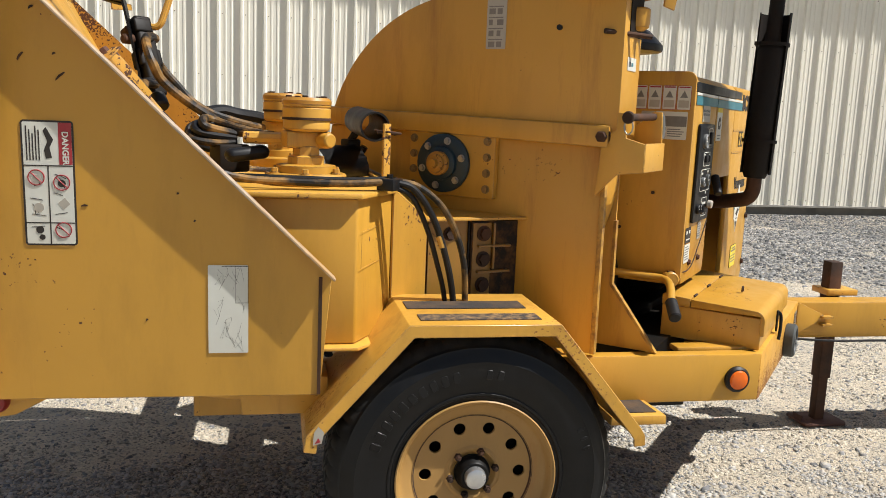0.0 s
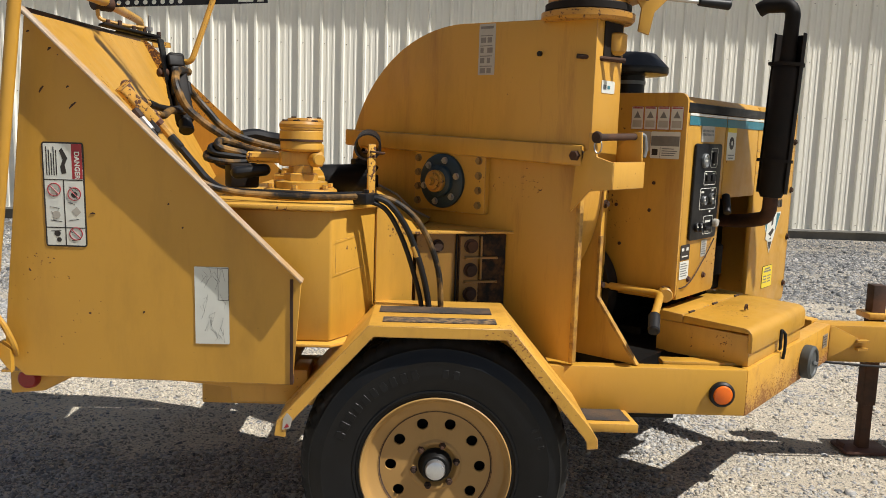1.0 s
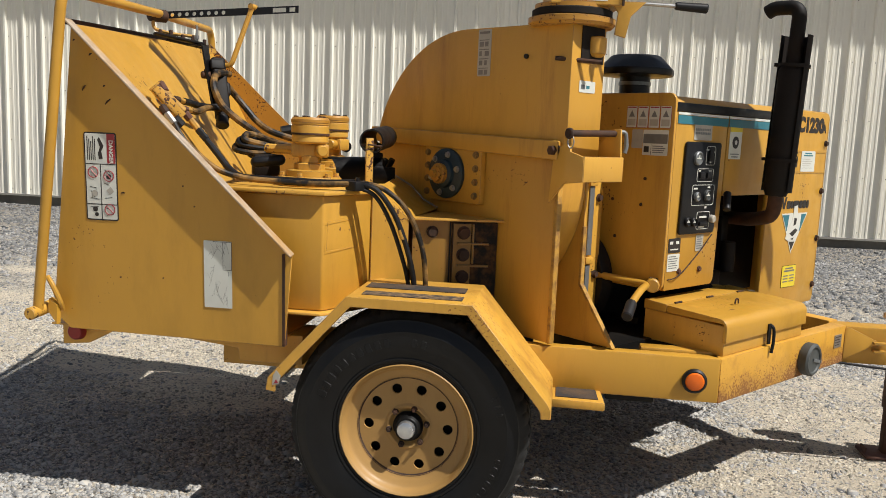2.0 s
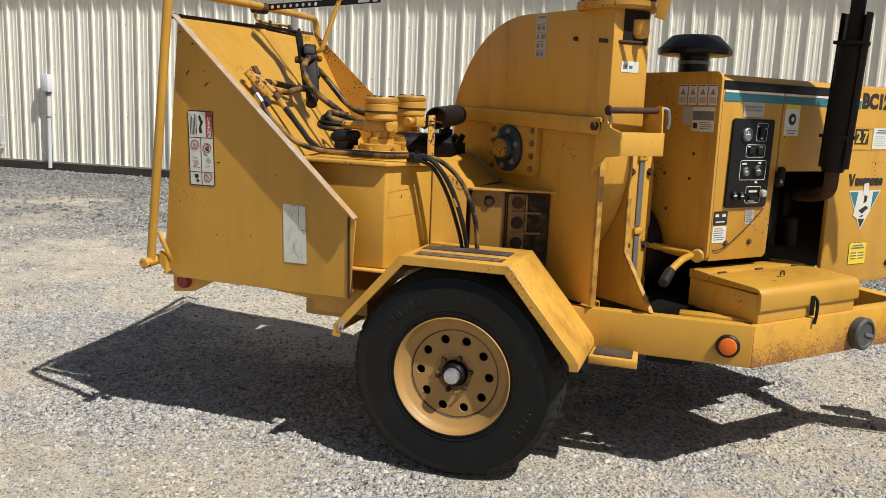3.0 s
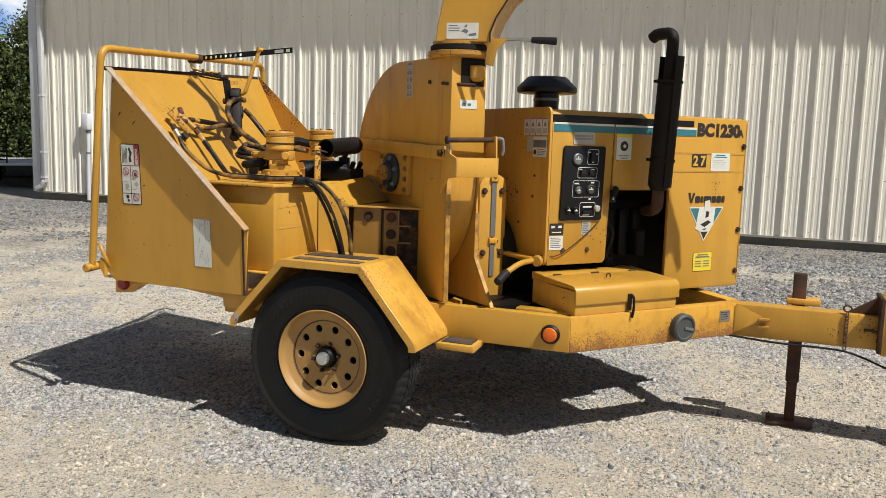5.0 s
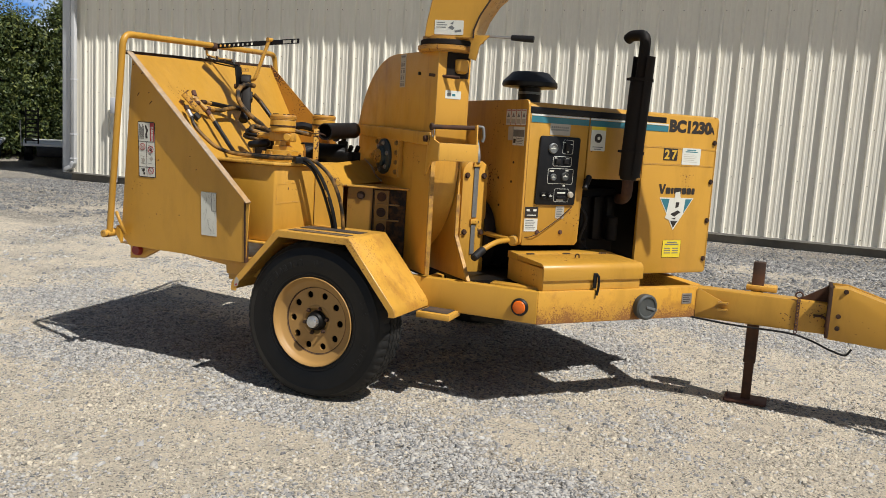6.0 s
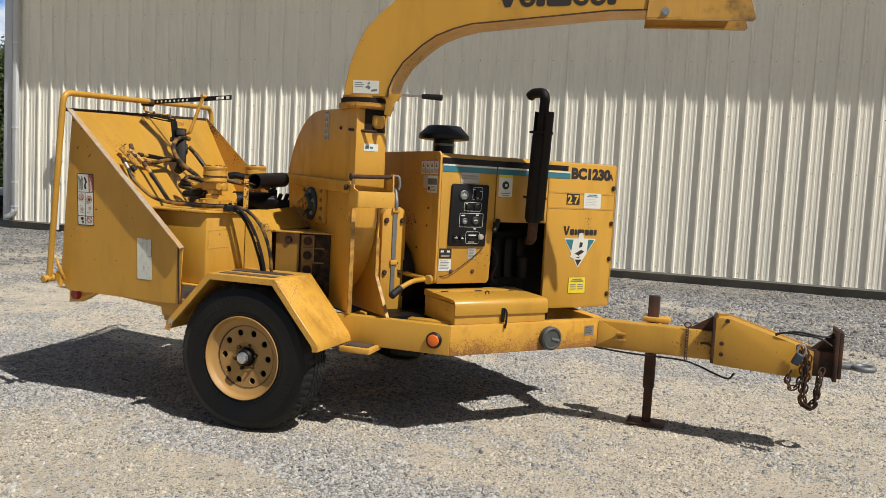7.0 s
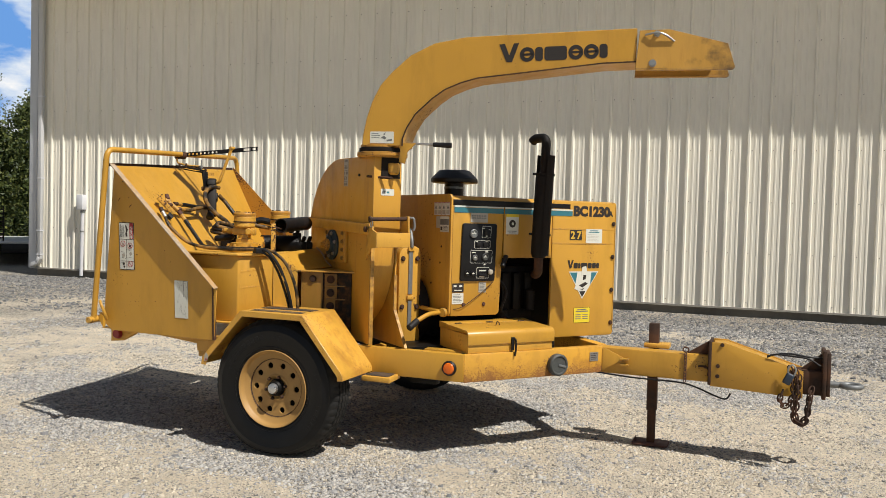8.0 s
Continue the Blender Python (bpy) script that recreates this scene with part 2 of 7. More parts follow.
l_.new(ramp(n_, l_, vsep.outputs[1], [(0.15, 0.25), (0.6, 1.0)]), gfac.inputs[1])
# dark brown along the wall foot: dirt and shade put into the ground colour
dirt_shade = n_.new("ShaderNodeAttribute")
dirt_shade.attribute_name = "dirt_shade"
gcol = mix(n_, l_, gfac.outputs[0], soil, stone)
l_.new(mix(n_, l_, mix(n_, l_, 1.0, dirt_shade.outputs["Fac"], ramp(n_, l_, noise_tex(n_, l_, 2.4, 5), [(0.3, 0.45), (0.6, 1.0)]), "MULTIPLY"), gcol, (0.085, 0.066, 0.046)), p_.inputs["Base Color"])
p_.inputs["Roughness"].default_value = 0.95
clods = mix(n_, l_, 0.60, grit, noise_tex(n_, l_, 26.0, 6, 0.7))
hh = mix(n_, l_, gfac.outputs[0], clods, vor.outputs["Distance"])
bump(n_, l_, p_, hh, 1.0, 0.045)

def stone_material(name, k, tint=(1.0, 1.0, 1.0), dust=(0.56, 0.505, 0.415), cover=0.75):
    """Crushed stone, each piece of its own shade, with pale dust settled on its level faces."""
    m, n, l, p = nodes_of(name)
    geo = n.new("ShaderNodeNewGeometry")
    shades = [(0.0, (0.10, 0.102, 0.105)), (0.30, (0.19, 0.19, 0.19)), (0.70, (0.30, 0.298, 0.29)), (1.0, (0.46, 0.45, 0.42))]
    c = ramp(n, l, geo.outputs["Random Per Island"], [(f, tuple(v * k * t for v, t in zip(col, tint))) for f, col in shades])
    up = n.new("ShaderNodeSeparateXYZ")
    l.new(geo.outputs["True Normal"], up.inputs[0])
    level = ramp(n, l, up.outputs[2], [(0.45, 0.0), (0.95, 1.0)])
    patchy = ramp(n, l, noise_tex(n, l, 70.0, 5), [(0.32, 0.15), (0.62, cover)])
    c = mix(n, l, mix(n, l, 1.0, level, patchy, "MULTIPLY"), c, tuple(v * k for v in dust))
    l.new(c, p.inputs["Base Color"])
    p.inputs["Roughness"].default_value = 0.95
    bump(n, l, p, noise_tex(n, l, 260.0, 4), 0.4, 0.002)
    return m


STONE = stone_material("gravel_stone", 1.0)
STONE_BUFF = stone_material("dusty_buff_clods", 1.0, (1.2, 1.08, 0.88), (0.60, 0.525, 0.41), 1.0)
STONE_BLUE = stone_material("blue_grey_stone", 0.56, (1.0, 1.0, 1.0), (0.50, 0.47, 0.42), 0.6)


# ---- mesh tools ----
PLACES = {}


def finish(bm, smooth=0.6):
    bmesh.ops.recalc_face_normals(bm, faces=bm.faces)
    for f in bm.faces:
        f.smooth = True
    for e in bm.edges:
        if len(e.link_faces) != 2 or e.calc_face_angle(0.0) > smooth:
            e.smooth = False


def part(name, bm, material, parent=None, label=""):
    """One bmesh becomes one object; its origin sits at its middle."""
    finish(bm)
    lo = Vector([min(v.co[i] for v in bm.verts) for i in range(3)])
    hi = Vector([max(v.co[i] for v in bm.verts) for i in range(3)])
    mid = (lo + hi) / 2
    bmesh.ops.translate(bm, verts=bm.verts, vec=-mid)
    me = bpy.data.meshes.new(name)
    bm.to_mesh(me)
    bm.free()
    for m in (material if isinstance(material, (list, tuple)) else (material,)):
        me.materials.append(m)
    ob = new(name, me)
    PLACES[ob.name] = mid
    ob.location = mid
    if parent is not None:
        ob.parent = parent
        ob.location = mid - PLACES[parent.name]
    if label:
        ob["label"] = label
    return ob


def thing(name, place, label, category, group="", kind=""):
    ob = new(name)
    ob.empty_display_size = 0.1
    ob.location = place
    PLACES[ob.name] = Vector(place)
    return tagged(ob, label, category, group, kind)


def B():
    return bmesh.new()


def basis(o, x, y, z):
    m = Matrix((x, y, z)).transposed().to_4x4()
    m.translation = o
    return m


def bev(bm, w, seg=2, verts=None):
    es = [e for e in bm.edges if len(e.link_faces) == 2 and e.calc_face_angle(0) > 0.5]
    if w > 0 and es:
        bmesh.ops.bevel(bm, geom=es, offset=w, segments=seg, affect="EDGES", profile=0.5, clamp_overlap=True)
    return bm


def prism(bm, pts, h0, h1, m=None, w=0.0, seg=2):
    """A polygon in local x, y, drawn out along local z."""
    tmp = bmesh.new()
    a = [tmp.verts.new((p[0], p[1], h0)) for p in pts]
    b = [tmp.verts.new((p[0], p[1], h1)) for p in pts]
    tmp.faces.new(list(reversed(a)))
    tmp.faces.new(b)
    k = len(pts)
    for i in range(k):
        tmp.faces.new((a[i], a[(i + 1) % k], b[(i + 1) % k], b[i]))
    bmesh.ops.recalc_face_normals(tmp, faces=tmp.faces)
    bev(tmp, w, seg)
    return join(bm, tmp, m)


def join(bm, tmp, m=None):
    if m is not None:
        bmesh.ops.transform(tmp, matrix=m, verts=tmp.verts)
    me = bpy.data.meshes.new("tmp")
    tmp.to_mesh(me)
    tmp.free()
    bm.from_mesh(me)
    bpy.data.meshes.remove(me)
    return bm


def box(bm, x0, x1, y0, y1, z0, z1, m=None, w=0.0, seg=2):
    return prism(bm, [(x0, y0), (x1, y0), (x1, y1), (x0, y1)], z0, z1, m, w, seg)


def lathe(bm, prof, m=None, n=32, arc=2 * math.pi):
    """Turns (radius, height) pairs round local z."""
    tmp = bmesh.new()
    closed = arc > 6.28
    steps = n if closed else n + 1
    rings = []
    for r, h in prof:
        if r < 1e-6:
            rings.append([tmp.verts.new((0, 0, h))] * steps)
        else:
            rings.append([tmp.verts.new((r * math.cos(arc * i / n), r * math.sin(arc * i / n), h)) for i in range(steps)])
    for a, b in zip(rings, rings[1:]):
        for i in range(n):
            j = (i + 1) % steps
            q = []
            for v in (a[i], a[j], b[j], b[i]):
                if v not in q:
                    q.append(v)
            if len(q) > 2:
                tmp.faces.new(q)
    return join(bm, tmp, m)


def along(p0, p1):
    """The pose whose z runs from p0 to p1."""
    d = Vector(p1) - Vector(p0)
    m = d.to_track_quat("Z", "Y").to_matrix().to_4x4()
    m.translation = Vector(p0)
    return m, d.length


def cyl(bm, p0, p1, r, r2=None, n=20, w=0.0):
    m, h = along(p0, p1)
    r2 = r if r2 is None else r2
    if w:
        prof = [(0, 0), (r - w, 0), (r, w), (r2, h - w), (r2 - w, h), (0, h)]
    else:
        prof = [(0, 0), (r, 0), (r2, h), (0, h)]
    return lathe(bm, prof, m, n)


def curve_pts(pts, per=6):
    """A smooth line through the points."""
    ps = [Vector(p) for p in pts]
    if len(ps) < 3:
        return ps
    out = []
    ext = [ps[0] * 2 - ps[1]] + ps + [ps[-1] * 2 - ps[-2]]
    for i in range(1, len(ext) - 2):
        p0, p1, p2, p3 = ext[i - 1:i + 3]
        for k in range(per):
            t = k / per
            out.append(0.5 * ((2 * p1) + (p2 - p0) * t + (2 * p0 - 5 * p1 + 4 * p2 - p3) * t * t + (3 * p1 - p0 - 3 * p2 + p3) * t ** 3))
    out.append(ps[-1])
    return out


def bent(pts, r, per=5):
    """A line with rounded corners, for bent tube."""
    ps = [Vector(p) for p in pts]
    out = [ps[0]]
    for a, b, c in zip(ps, ps[1:], ps[2:]):
        d1, d2 = (a - b), (c - b)
        k = min(r, d1.length * 0.45, d2.length * 0.45)
        s, e = b + d1.normalized() * k, b + d2.normalized() * k
        for i in range(per + 1):
            t = i / per
            out.append(s * (1 - t) ** 2 + b * 2 * t * (1 - t) + e * t * t)
    out.append(ps[-1])
    return out


def tube(bm, pts, r, n=10, caps=True):
    """A round section swept along the points; r may be one radius or one for each point."""
    ps = [Vector(p) for p in pts]
    rs = r if isinstance(r, (list, tuple)) else [r] * len(ps)
    tmp = bmesh.new()
    up = Vector((0.31, 0.17, 0.93))
    rings = []
    for i, p in enumerate(ps):
        d = (ps[min(i + 1, len(ps) - 1)] - ps[max(i - 1, 0)]).normalized()
        side = d.cross(up)
        if side.length < 0.05:
            side = d.cross(Vector((1, 0, 0)))
        side.normalize()
        up = side.cross(d).normalized()
        rings.append([tmp.verts.new(p + (side * math.cos(2 * math.pi * k / n) + up * math.sin(2 * math.pi * k / n)) * rs[i]) for k in range(n)])
    for a, b in zip(rings, rings[1:]):
        for k in range(n):
            tmp.faces.new((a[k], a[(k + 1) % n], b[(k + 1) % n], b[k]))
    if caps:
        tmp.faces.new(list(reversed(rings[0])))
        tmp.faces.new(rings[-1])
    return join(bm, tmp)


def round_rect(x0, x1, y0, y1, r, n=5):
    pts = []
    for cx, cy, a0 in ((x1 - r, y1 - r, 0), (x0 + r, y1 - r, 90), (x0 + r, y0 + r, 180), (x1 - r, y0 + r, 270)):
        for i in range(n + 1):
            a = radians(a0 + 90 * i / n)
            pts.append((cx + r * math.cos(a), cy + r * math.sin(a)))
    return pts


def bolt(bm, place, out, r=0.011, h=0.009):
    """A hexagon head on a washer."""
    p, o = Vector(place), Vector(out).normalized()
    cyl(bm, p, p + o * 0.003, r * 1.35, n=14)
    cyl(bm, p + o * 0.002, p + o * h, r, n=6)
    return bm


def words(text, height, m, material, parent, name="lettering", label="", bold=0.0, squeeze=1.0, depth=0.0006):
    """Flat lettering in the built-in font; local x along the line, y up, z out; starts at the origin."""
    cu = bpy.data.curves.new(name, "FONT")
    cu.body, cu.size, cu.extrude, cu.offset = text, height / 0.72, depth, bold
    cu.resolution_u = 3
    ob = bpy.data.objects.new("tmp_text", cu)
    scene.collection.objects.link(ob)
    me = bpy.data.meshes.new_from_object(ob.evaluated_get(bpy.context.evaluated_depsgraph_get()))
    bpy.data.objects.remove(ob)
    bm = B()
    bm.from_mesh(me)
    bpy.data.meshes.remove(me)
    bmesh.ops.transform(bm, matrix=m @ Matrix.Diagonal((squeeze, 1, 1, 1)), verts=bm.verts)
    return part(name, bm, material, parent, label)


# ---- the skewed frame: disc housing, engine cover and tool box stand at 50 degrees to the trailer ----
SKEW = radians(50)
U, V, Z = Vector((math.cos(SKEW), math.sin(SKEW), 0)), Vector((-math.sin(SKEW), math.cos(SKEW), 0)), Vector((0, 0, 1))
X, Y = Vector((1, 0, 0)), Vector((0, 1, 0))
UVZ = basis((0, 0, 0), U, V, Z)      # local x, y, z run along u, v, up


def uvz(u, v, z):
    return U * u + V * v + Z * z


def on_u(u):
    """A sheet that faces -u: local x runs along v, y up, z along +u."""
    return basis(U * u, V, Z, U)


def on_v(v):
    """A sheet that faces -v: local x runs along u, y up, z out towards -v."""
    return basis(V * v, U, Z, -V)


def on_y(y):
    """A sheet that faces -y: local x along x, y up, z out towards -y."""
    return basis(Y * y, X, Z, -Y)


# ---- ground ----
def gravel_at(x, y):
    """How thickly loose gravel lies, 0 to 1."""
    a = noise.noise(Vector((x * 0.55, y * 0.9, 3.1)))
    b = noise.noise(Vector((x * 1.7, y * 2.3, 7.7)))
    g = 0.13 + 0.68 * a + 0.66 * b
    g += 0.75 * max(0.0, min(1.0, (y - 2.6) / 2.2))          # clean stone along the building
    g += 0.95 * math.exp(-((x + 1.0) ** 2 / 1.1 + (y - 0.55) ** 2 / 0.75))
    g += 0.60 * math.exp(-((x - 0.65) ** 2 / 0.35 + (y - 1.45) ** 2 / 0.5))
    t = max(0.0, min(1.0, (x + 0.1) / 1.3))                   # a wheel track of loose stone
    g += 0.75 * math.exp(-((y + 0.26 + 0.16 * t) ** 2 / 0.035)) * (1.0 if -0.1 < x < 1.2 else math.exp(-min((x + 0.1) ** 2, (x - 1.2) ** 2) / 0.06))
    g -= 0.20 * math.exp(-((x - 1.9) ** 2 / 1.5 + (y - 0.55) ** 2 / 0.75))
    g -= 0.30 * math.exp(-((x + 1.0) ** 2 / 0.8 + (y + 0.65) ** 2 / 0.15))
    c = noise.noise(Vector((x * 6.1, y * 6.7, 2.2)))
    g = max(0.0, min(1.0, (g + 0.34 * c + 0.02) / 0.95))
    return g * g * (3 - 2 * g) * 0.92


def height_at(x, y):
    near = math.exp(-((x / 6.0) ** 2 + ((y - 1) / 6.0) ** 2))
    h = 0.010 * noise.noise(Vector((x * 1.3, y * 1.3, 0.0))) + 0.006 * noise.noise(Vector((x * 5, y * 5, 1.0))) + 0.004 * noise.noise(Vector((x * 11, y * 11, 4.0)))
    wall_y = 10.05 + 0.025 * x
    bank = max(0.0, 1 - abs(wall_y - 1.0 - y) / 1.6) * (0.04 if x < -4 else 0.0)
    h -= (0.16 if x < -3 else 0.125) * max(0.0, min(1.0, (y - 6.5) / 2.5)) * (1.0 if y < 14 else 0.0)
    return h + bank * (1 + 0.5 * noise.noise(Vector((x * 0.9, y * 0.9, 5.0)))) * (1 if x > -13 else 0)


def axis(lo, hi, fine_lo, fine_hi, step):
    vals = list(np.arange(fine_lo, fine_hi + 1e-6, step))
    s, v = step, fine_hi
    while v < hi:
        s *= 1.28
        v += s
        vals.append(min(v, hi))
    s, v = step, fine_lo
    while v > lo:
        s *= 1.28
        v -= s
        vals.insert(0, max(v, lo))
    return vals


gx, gy = axis(-600, 600, -4.5, 5.5, 0.06), axis(-600, 600, -3.2, 5.2, 0.06)
verts, grav, dirt_shade_values = [], [], []
for y in gy:
    for x in gx:
        inside = abs(x) < 30 and -10 < y < 16
        verts.append((x, y, height_at(x, y) if inside else 0.0))
        grav.append(gravel_at(x, y) if inside else 0.4)
        # painted dark band: strong by the wall left of x = -3.5, weaker elsewhere
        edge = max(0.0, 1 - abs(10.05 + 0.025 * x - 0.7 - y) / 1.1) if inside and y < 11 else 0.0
        dirt_shade_values.append(0.0 if x < -12.6 else min(1.0, edge * (1.1 if x < -3.5 else 0.35) + (0.0 if y < 4 or not inside else 0.12)))
nx = len(gx)
faces = [(j * nx + i, j * nx + i + 1, (j + 1) * nx + i + 1, (j + 1) * nx + i) for j in range(len(gy) - 1) for i in range(nx - 1)]
gm = bpy.data.meshes.new("ground")
gm.from_pydata(verts, [], faces)
ga = gm.attributes.new("gravel", "FLOAT", "POINT")
ga.data.foreach_set("value", grav)
gd = gm.attributes.new("dirt_shade", "FLOAT", "POINT")
gd.data.foreach_set("value", dirt_shade_values)
gm.polygons.foreach_set("use_smooth", [True] * len(faces))
gm.materials.append(GROUND)
ground = tagged(new("ground", gm), "pale compacted gravel yard with grey stone drifts", "ground", kind="structure")


def stones(name, count, region, size, label, keep, power=3.0, material=STONE, sink=0.05):
    """Loose crushed stone, as one mesh of low, skewed wedges."""
    rng = np.random.default_rng(len(name) * 7 + count)
    places = []
    while len(places) < count:
        for x, y, r in rng.random((4000, 3)).tolist():
            x, y = region[0] + (region[1] - region[0]) * x, region[2] + (region[3] - region[2]) * y
            if r < keep(x, y):
                places.append((x, y, height_at(x, y)))
    p = np.array(places[:count])
    k = len(p)
    s = size[0] + (size[1] - size[0]) * rng.random(k) ** power
    base = np.array([(-1, -0.8, -0.5), (1, -0.7, -0.5), (0.9, 0.8, -0.5), (-0.9, 0.7, -0.5), (-0.75, -0.45, 0.7), (0.65, -0.55, 0.95), (0.30, 0.65, 0.75)])
    co = base[None] * (1 + rng.uniform(-0.35, 0.35, (k, 7, 3))) * (s[:, None] * np.stack([rng.uniform(0.8, 1.4, k), rng.uniform(0.65, 1.0, k), rng.uniform(0.55, 1.0, k)], 1))[:, None]
    a, b = rng.uniform(0, 6.283, k), rng.uniform(-0.45, 0.45, k)
    y2, z2 = co[..., 1] * np.cos(b)[:, None] - co[..., 2] * np.sin(b)[:, None], co[..., 1] * np.sin(b)[:, None] + co[..., 2] * np.cos(b)[:, None]
    x3, y3 = co[..., 0] * np.cos(a)[:, None] - y2 * np.sin(a)[:, None], co[..., 0] * np.sin(a)[:, None] + y2 * np.cos(a)[:, None]
    co = np.stack([x3 + p[:, :1], y3 + p[:, 1:2], z2 + p[:, 2:] - s[:, None] * sink], -1).reshape(-1, 3)
    tri = np.array([(0, 1, 5), (0, 5, 4), (1, 2, 6), (1, 6, 5), (2, 3, 6), (3, 4, 6), (3, 0, 4), (4, 5, 6)])
    fa = (tri[None] + (np.arange(k) * 7)[:, None, None]).reshape(-1)
    me = bpy.data.meshes.new(name)
    me.vertices.add(k * 7)
    me.vertices.foreach_set("co", co.astype(np.float32).ravel())
    me.loops.add(len(fa))
    me.loops.foreach_set("vertex_index", fa.astype(np.int32))
    me.polygons.add(k * 8)
    me.polygons.foreach_set("loop_start", np.arange(0, k * 24, 3, dtype=np.int32))
    me.update(calc_edges=True)
    me.materials.append(material)
    return tagged(new(name, me), label, "gravel", kind="stuff")


def clear_of_tyres(x, y):
    return 0.0 if abs(x) < 0.19 and (-0.03 < y < 0.24 or 1.86 < y < 2.13) else 1.0


stones("gravel_fine", 125000, (-3.2, 4.2, -2.2, 3.6), (0.004, 0.0115), "small grey and buff gravel stones scattered on the yard",
       lambda x, y: (0.05 + gravel_at(x, y)) * clear_of_tyres(x, y))
stones("gravel_coarse", 48000, (-5.5, 6.5, -2.4, 8.0), (0.006, 0.019), "coarse grey crushed stone lying loose on the yard",
       lambda x, y: (0.06 + gravel_at(x, y)) * clear_of_tyres(x, y), 4.0)
stones("dirt_clods", 60000, (-3.2, 4.2, -2.4, 3.2), (0.003, 0.013), "dusty buff clods and half-buried stones on the packed dirt",
       lambda x, y: (0.55 - 0.4 * gravel_at(x, y)) * (0.22 + 1.1 * noise.noise(Vector((x * 2.7, y * 3.1, 9.0)))) * clear_of_tyres(x, y), 3.0, STONE_BUFF, 0.15)
stones("gravel_by_building", 42000, (-12.0, 11.0, 4.0, 11.4), (0.010, 0.030), "loose grey crushed stone banked along the building",
       lambda x, y: gravel_at(x, y) ** 1.5 if y < 9.95 + 0.025 * x else 0.0, 3.0, STONE_BLUE)

# ---- the steel building ----
WALL_A = math.atan(0.025)
WD, WN = Vector((math.cos(WALL_A), math.sin(WALL_A), 0)), Vector((math.sin(WALL_A), -math.cos(WALL_A), 0))
WALL_O = Vector((0, 10.05, 0))
WALL = basis(WALL_O, WD, Vector((0, 0, 1)), WN)          # local x along the wall, y up, z out of it
PITCH = 0.3048
W0, W1, W_LO, W_HI = 0.1873 - 40 * PITCH, 17.6, 0.025, 5.75
wall_front = thing("wall_front", WALL @ Vector((W0, 0, 0)), "off-white ribbed steel siding wall of a long shed", "wall", kind="structure")


def rib_profile():
    """One pitch of the sheet: a tall rib, then two low stiffeners in the pan."""
    return [(0.0, 0.0), (0.034, 0.0), (0.050, 0.038), (0.078, 0.038), (0.094, 0.0), (0.138, 0.0), (0.146, 0.006), (0.166, 0.006), (0.174, 0.0),
            (0.218, 0.0), (0.226, 0.006), (0.246, 0.006), (0.254, 0.0)]


k = 0
xs = W0
while xs < W1 - 0.1:
    bm = B()
    line = []
    for r in range(3):
        line += [(xs + r * PITCH + a, b) for a, b in rib_profile()]
    line.append((xs + 3 * PITCH, 0.0))
    lo = [bm.verts.new(WALL @ Vector((a, W_LO, b))) for a, b in line]
    hi = [bm.verts.new(WALL @ Vector((a, W_HI, b))) for a, b in line]
    for i in range(len(line) - 1):
        bm.faces.new((lo[i], lo[i + 1], hi[i + 1], hi[i]))
    part("siding_panel", bm, SIDING, wall_front)
    xs += 3 * PITCH
W1 = xs
bm = B()
for z in (0.10, 0.87, 1.66, 2.46, 3.29, 4.12, 4.92, 5.6):
    x = W0 + 0.115
    while x < W1:
        cyl(bm, WALL @ Vector((x, z, 0.0)), WALL @ Vector((x, z, 0.006)), 0.0065, n=6)
        x += PITCH
part("siding_screws", bm, RUST, wall_front, "row of weathered siding screws")["kind"] = "stuff"
bm = B()
box(bm, W0 - 0.02, W1, W_LO - 0.03, W_LO, -0.05, 0.055, WALL)
part("base_trim", bm, simple("base_trim_steel", (0.34, 0.32, 0.275), 0.6), wall_front)
bm = B()
box(bm, W0, W1, -0.4, W_LO - 0.03, -0.25, -0.01, WALL)
part("footing", bm, CONCRETE, wall_front, "grey-brown footing board under the siding")
bm = B()
box(bm, W0, W1, W_LO, W_HI, -0.25, -0.06, WALL)
part("wall_core", bm, TRIM, wall_front)

bm = B()
prism(bm, [(-0.84, 5.78), (-0.84, 5.95), (8.0, 8.6), (8.0, 8.43)], W0 - 0.4, W1, basis(WALL_O, -WN, Z, WD))
part("roof_edge", bm, TRIM, wall_front)
bm = B()
box(bm, -0.10, 0.10, W_LO - 0.02, W_HI, -0.30, 0.045, WALL @ Matrix.Translation((W0 - 0.10, 0, 0)), 0.004)
part("corner_trim", bm, simple("corner_trim_steel", (0.56, 0.58, 0.61), 0.45, 0, 0.08, 3), wall_front, "grey corner trim")
# closed end and back of the shed
bm = B()
box(bm, W0 - 0.06, W0 - 0.01, 0.0, 8.4, -16.0, -0.3, WALL)
tagged(part("wall_end", bm, SIDING), "off-white steel end wall of the shed", "wall", kind="structure")


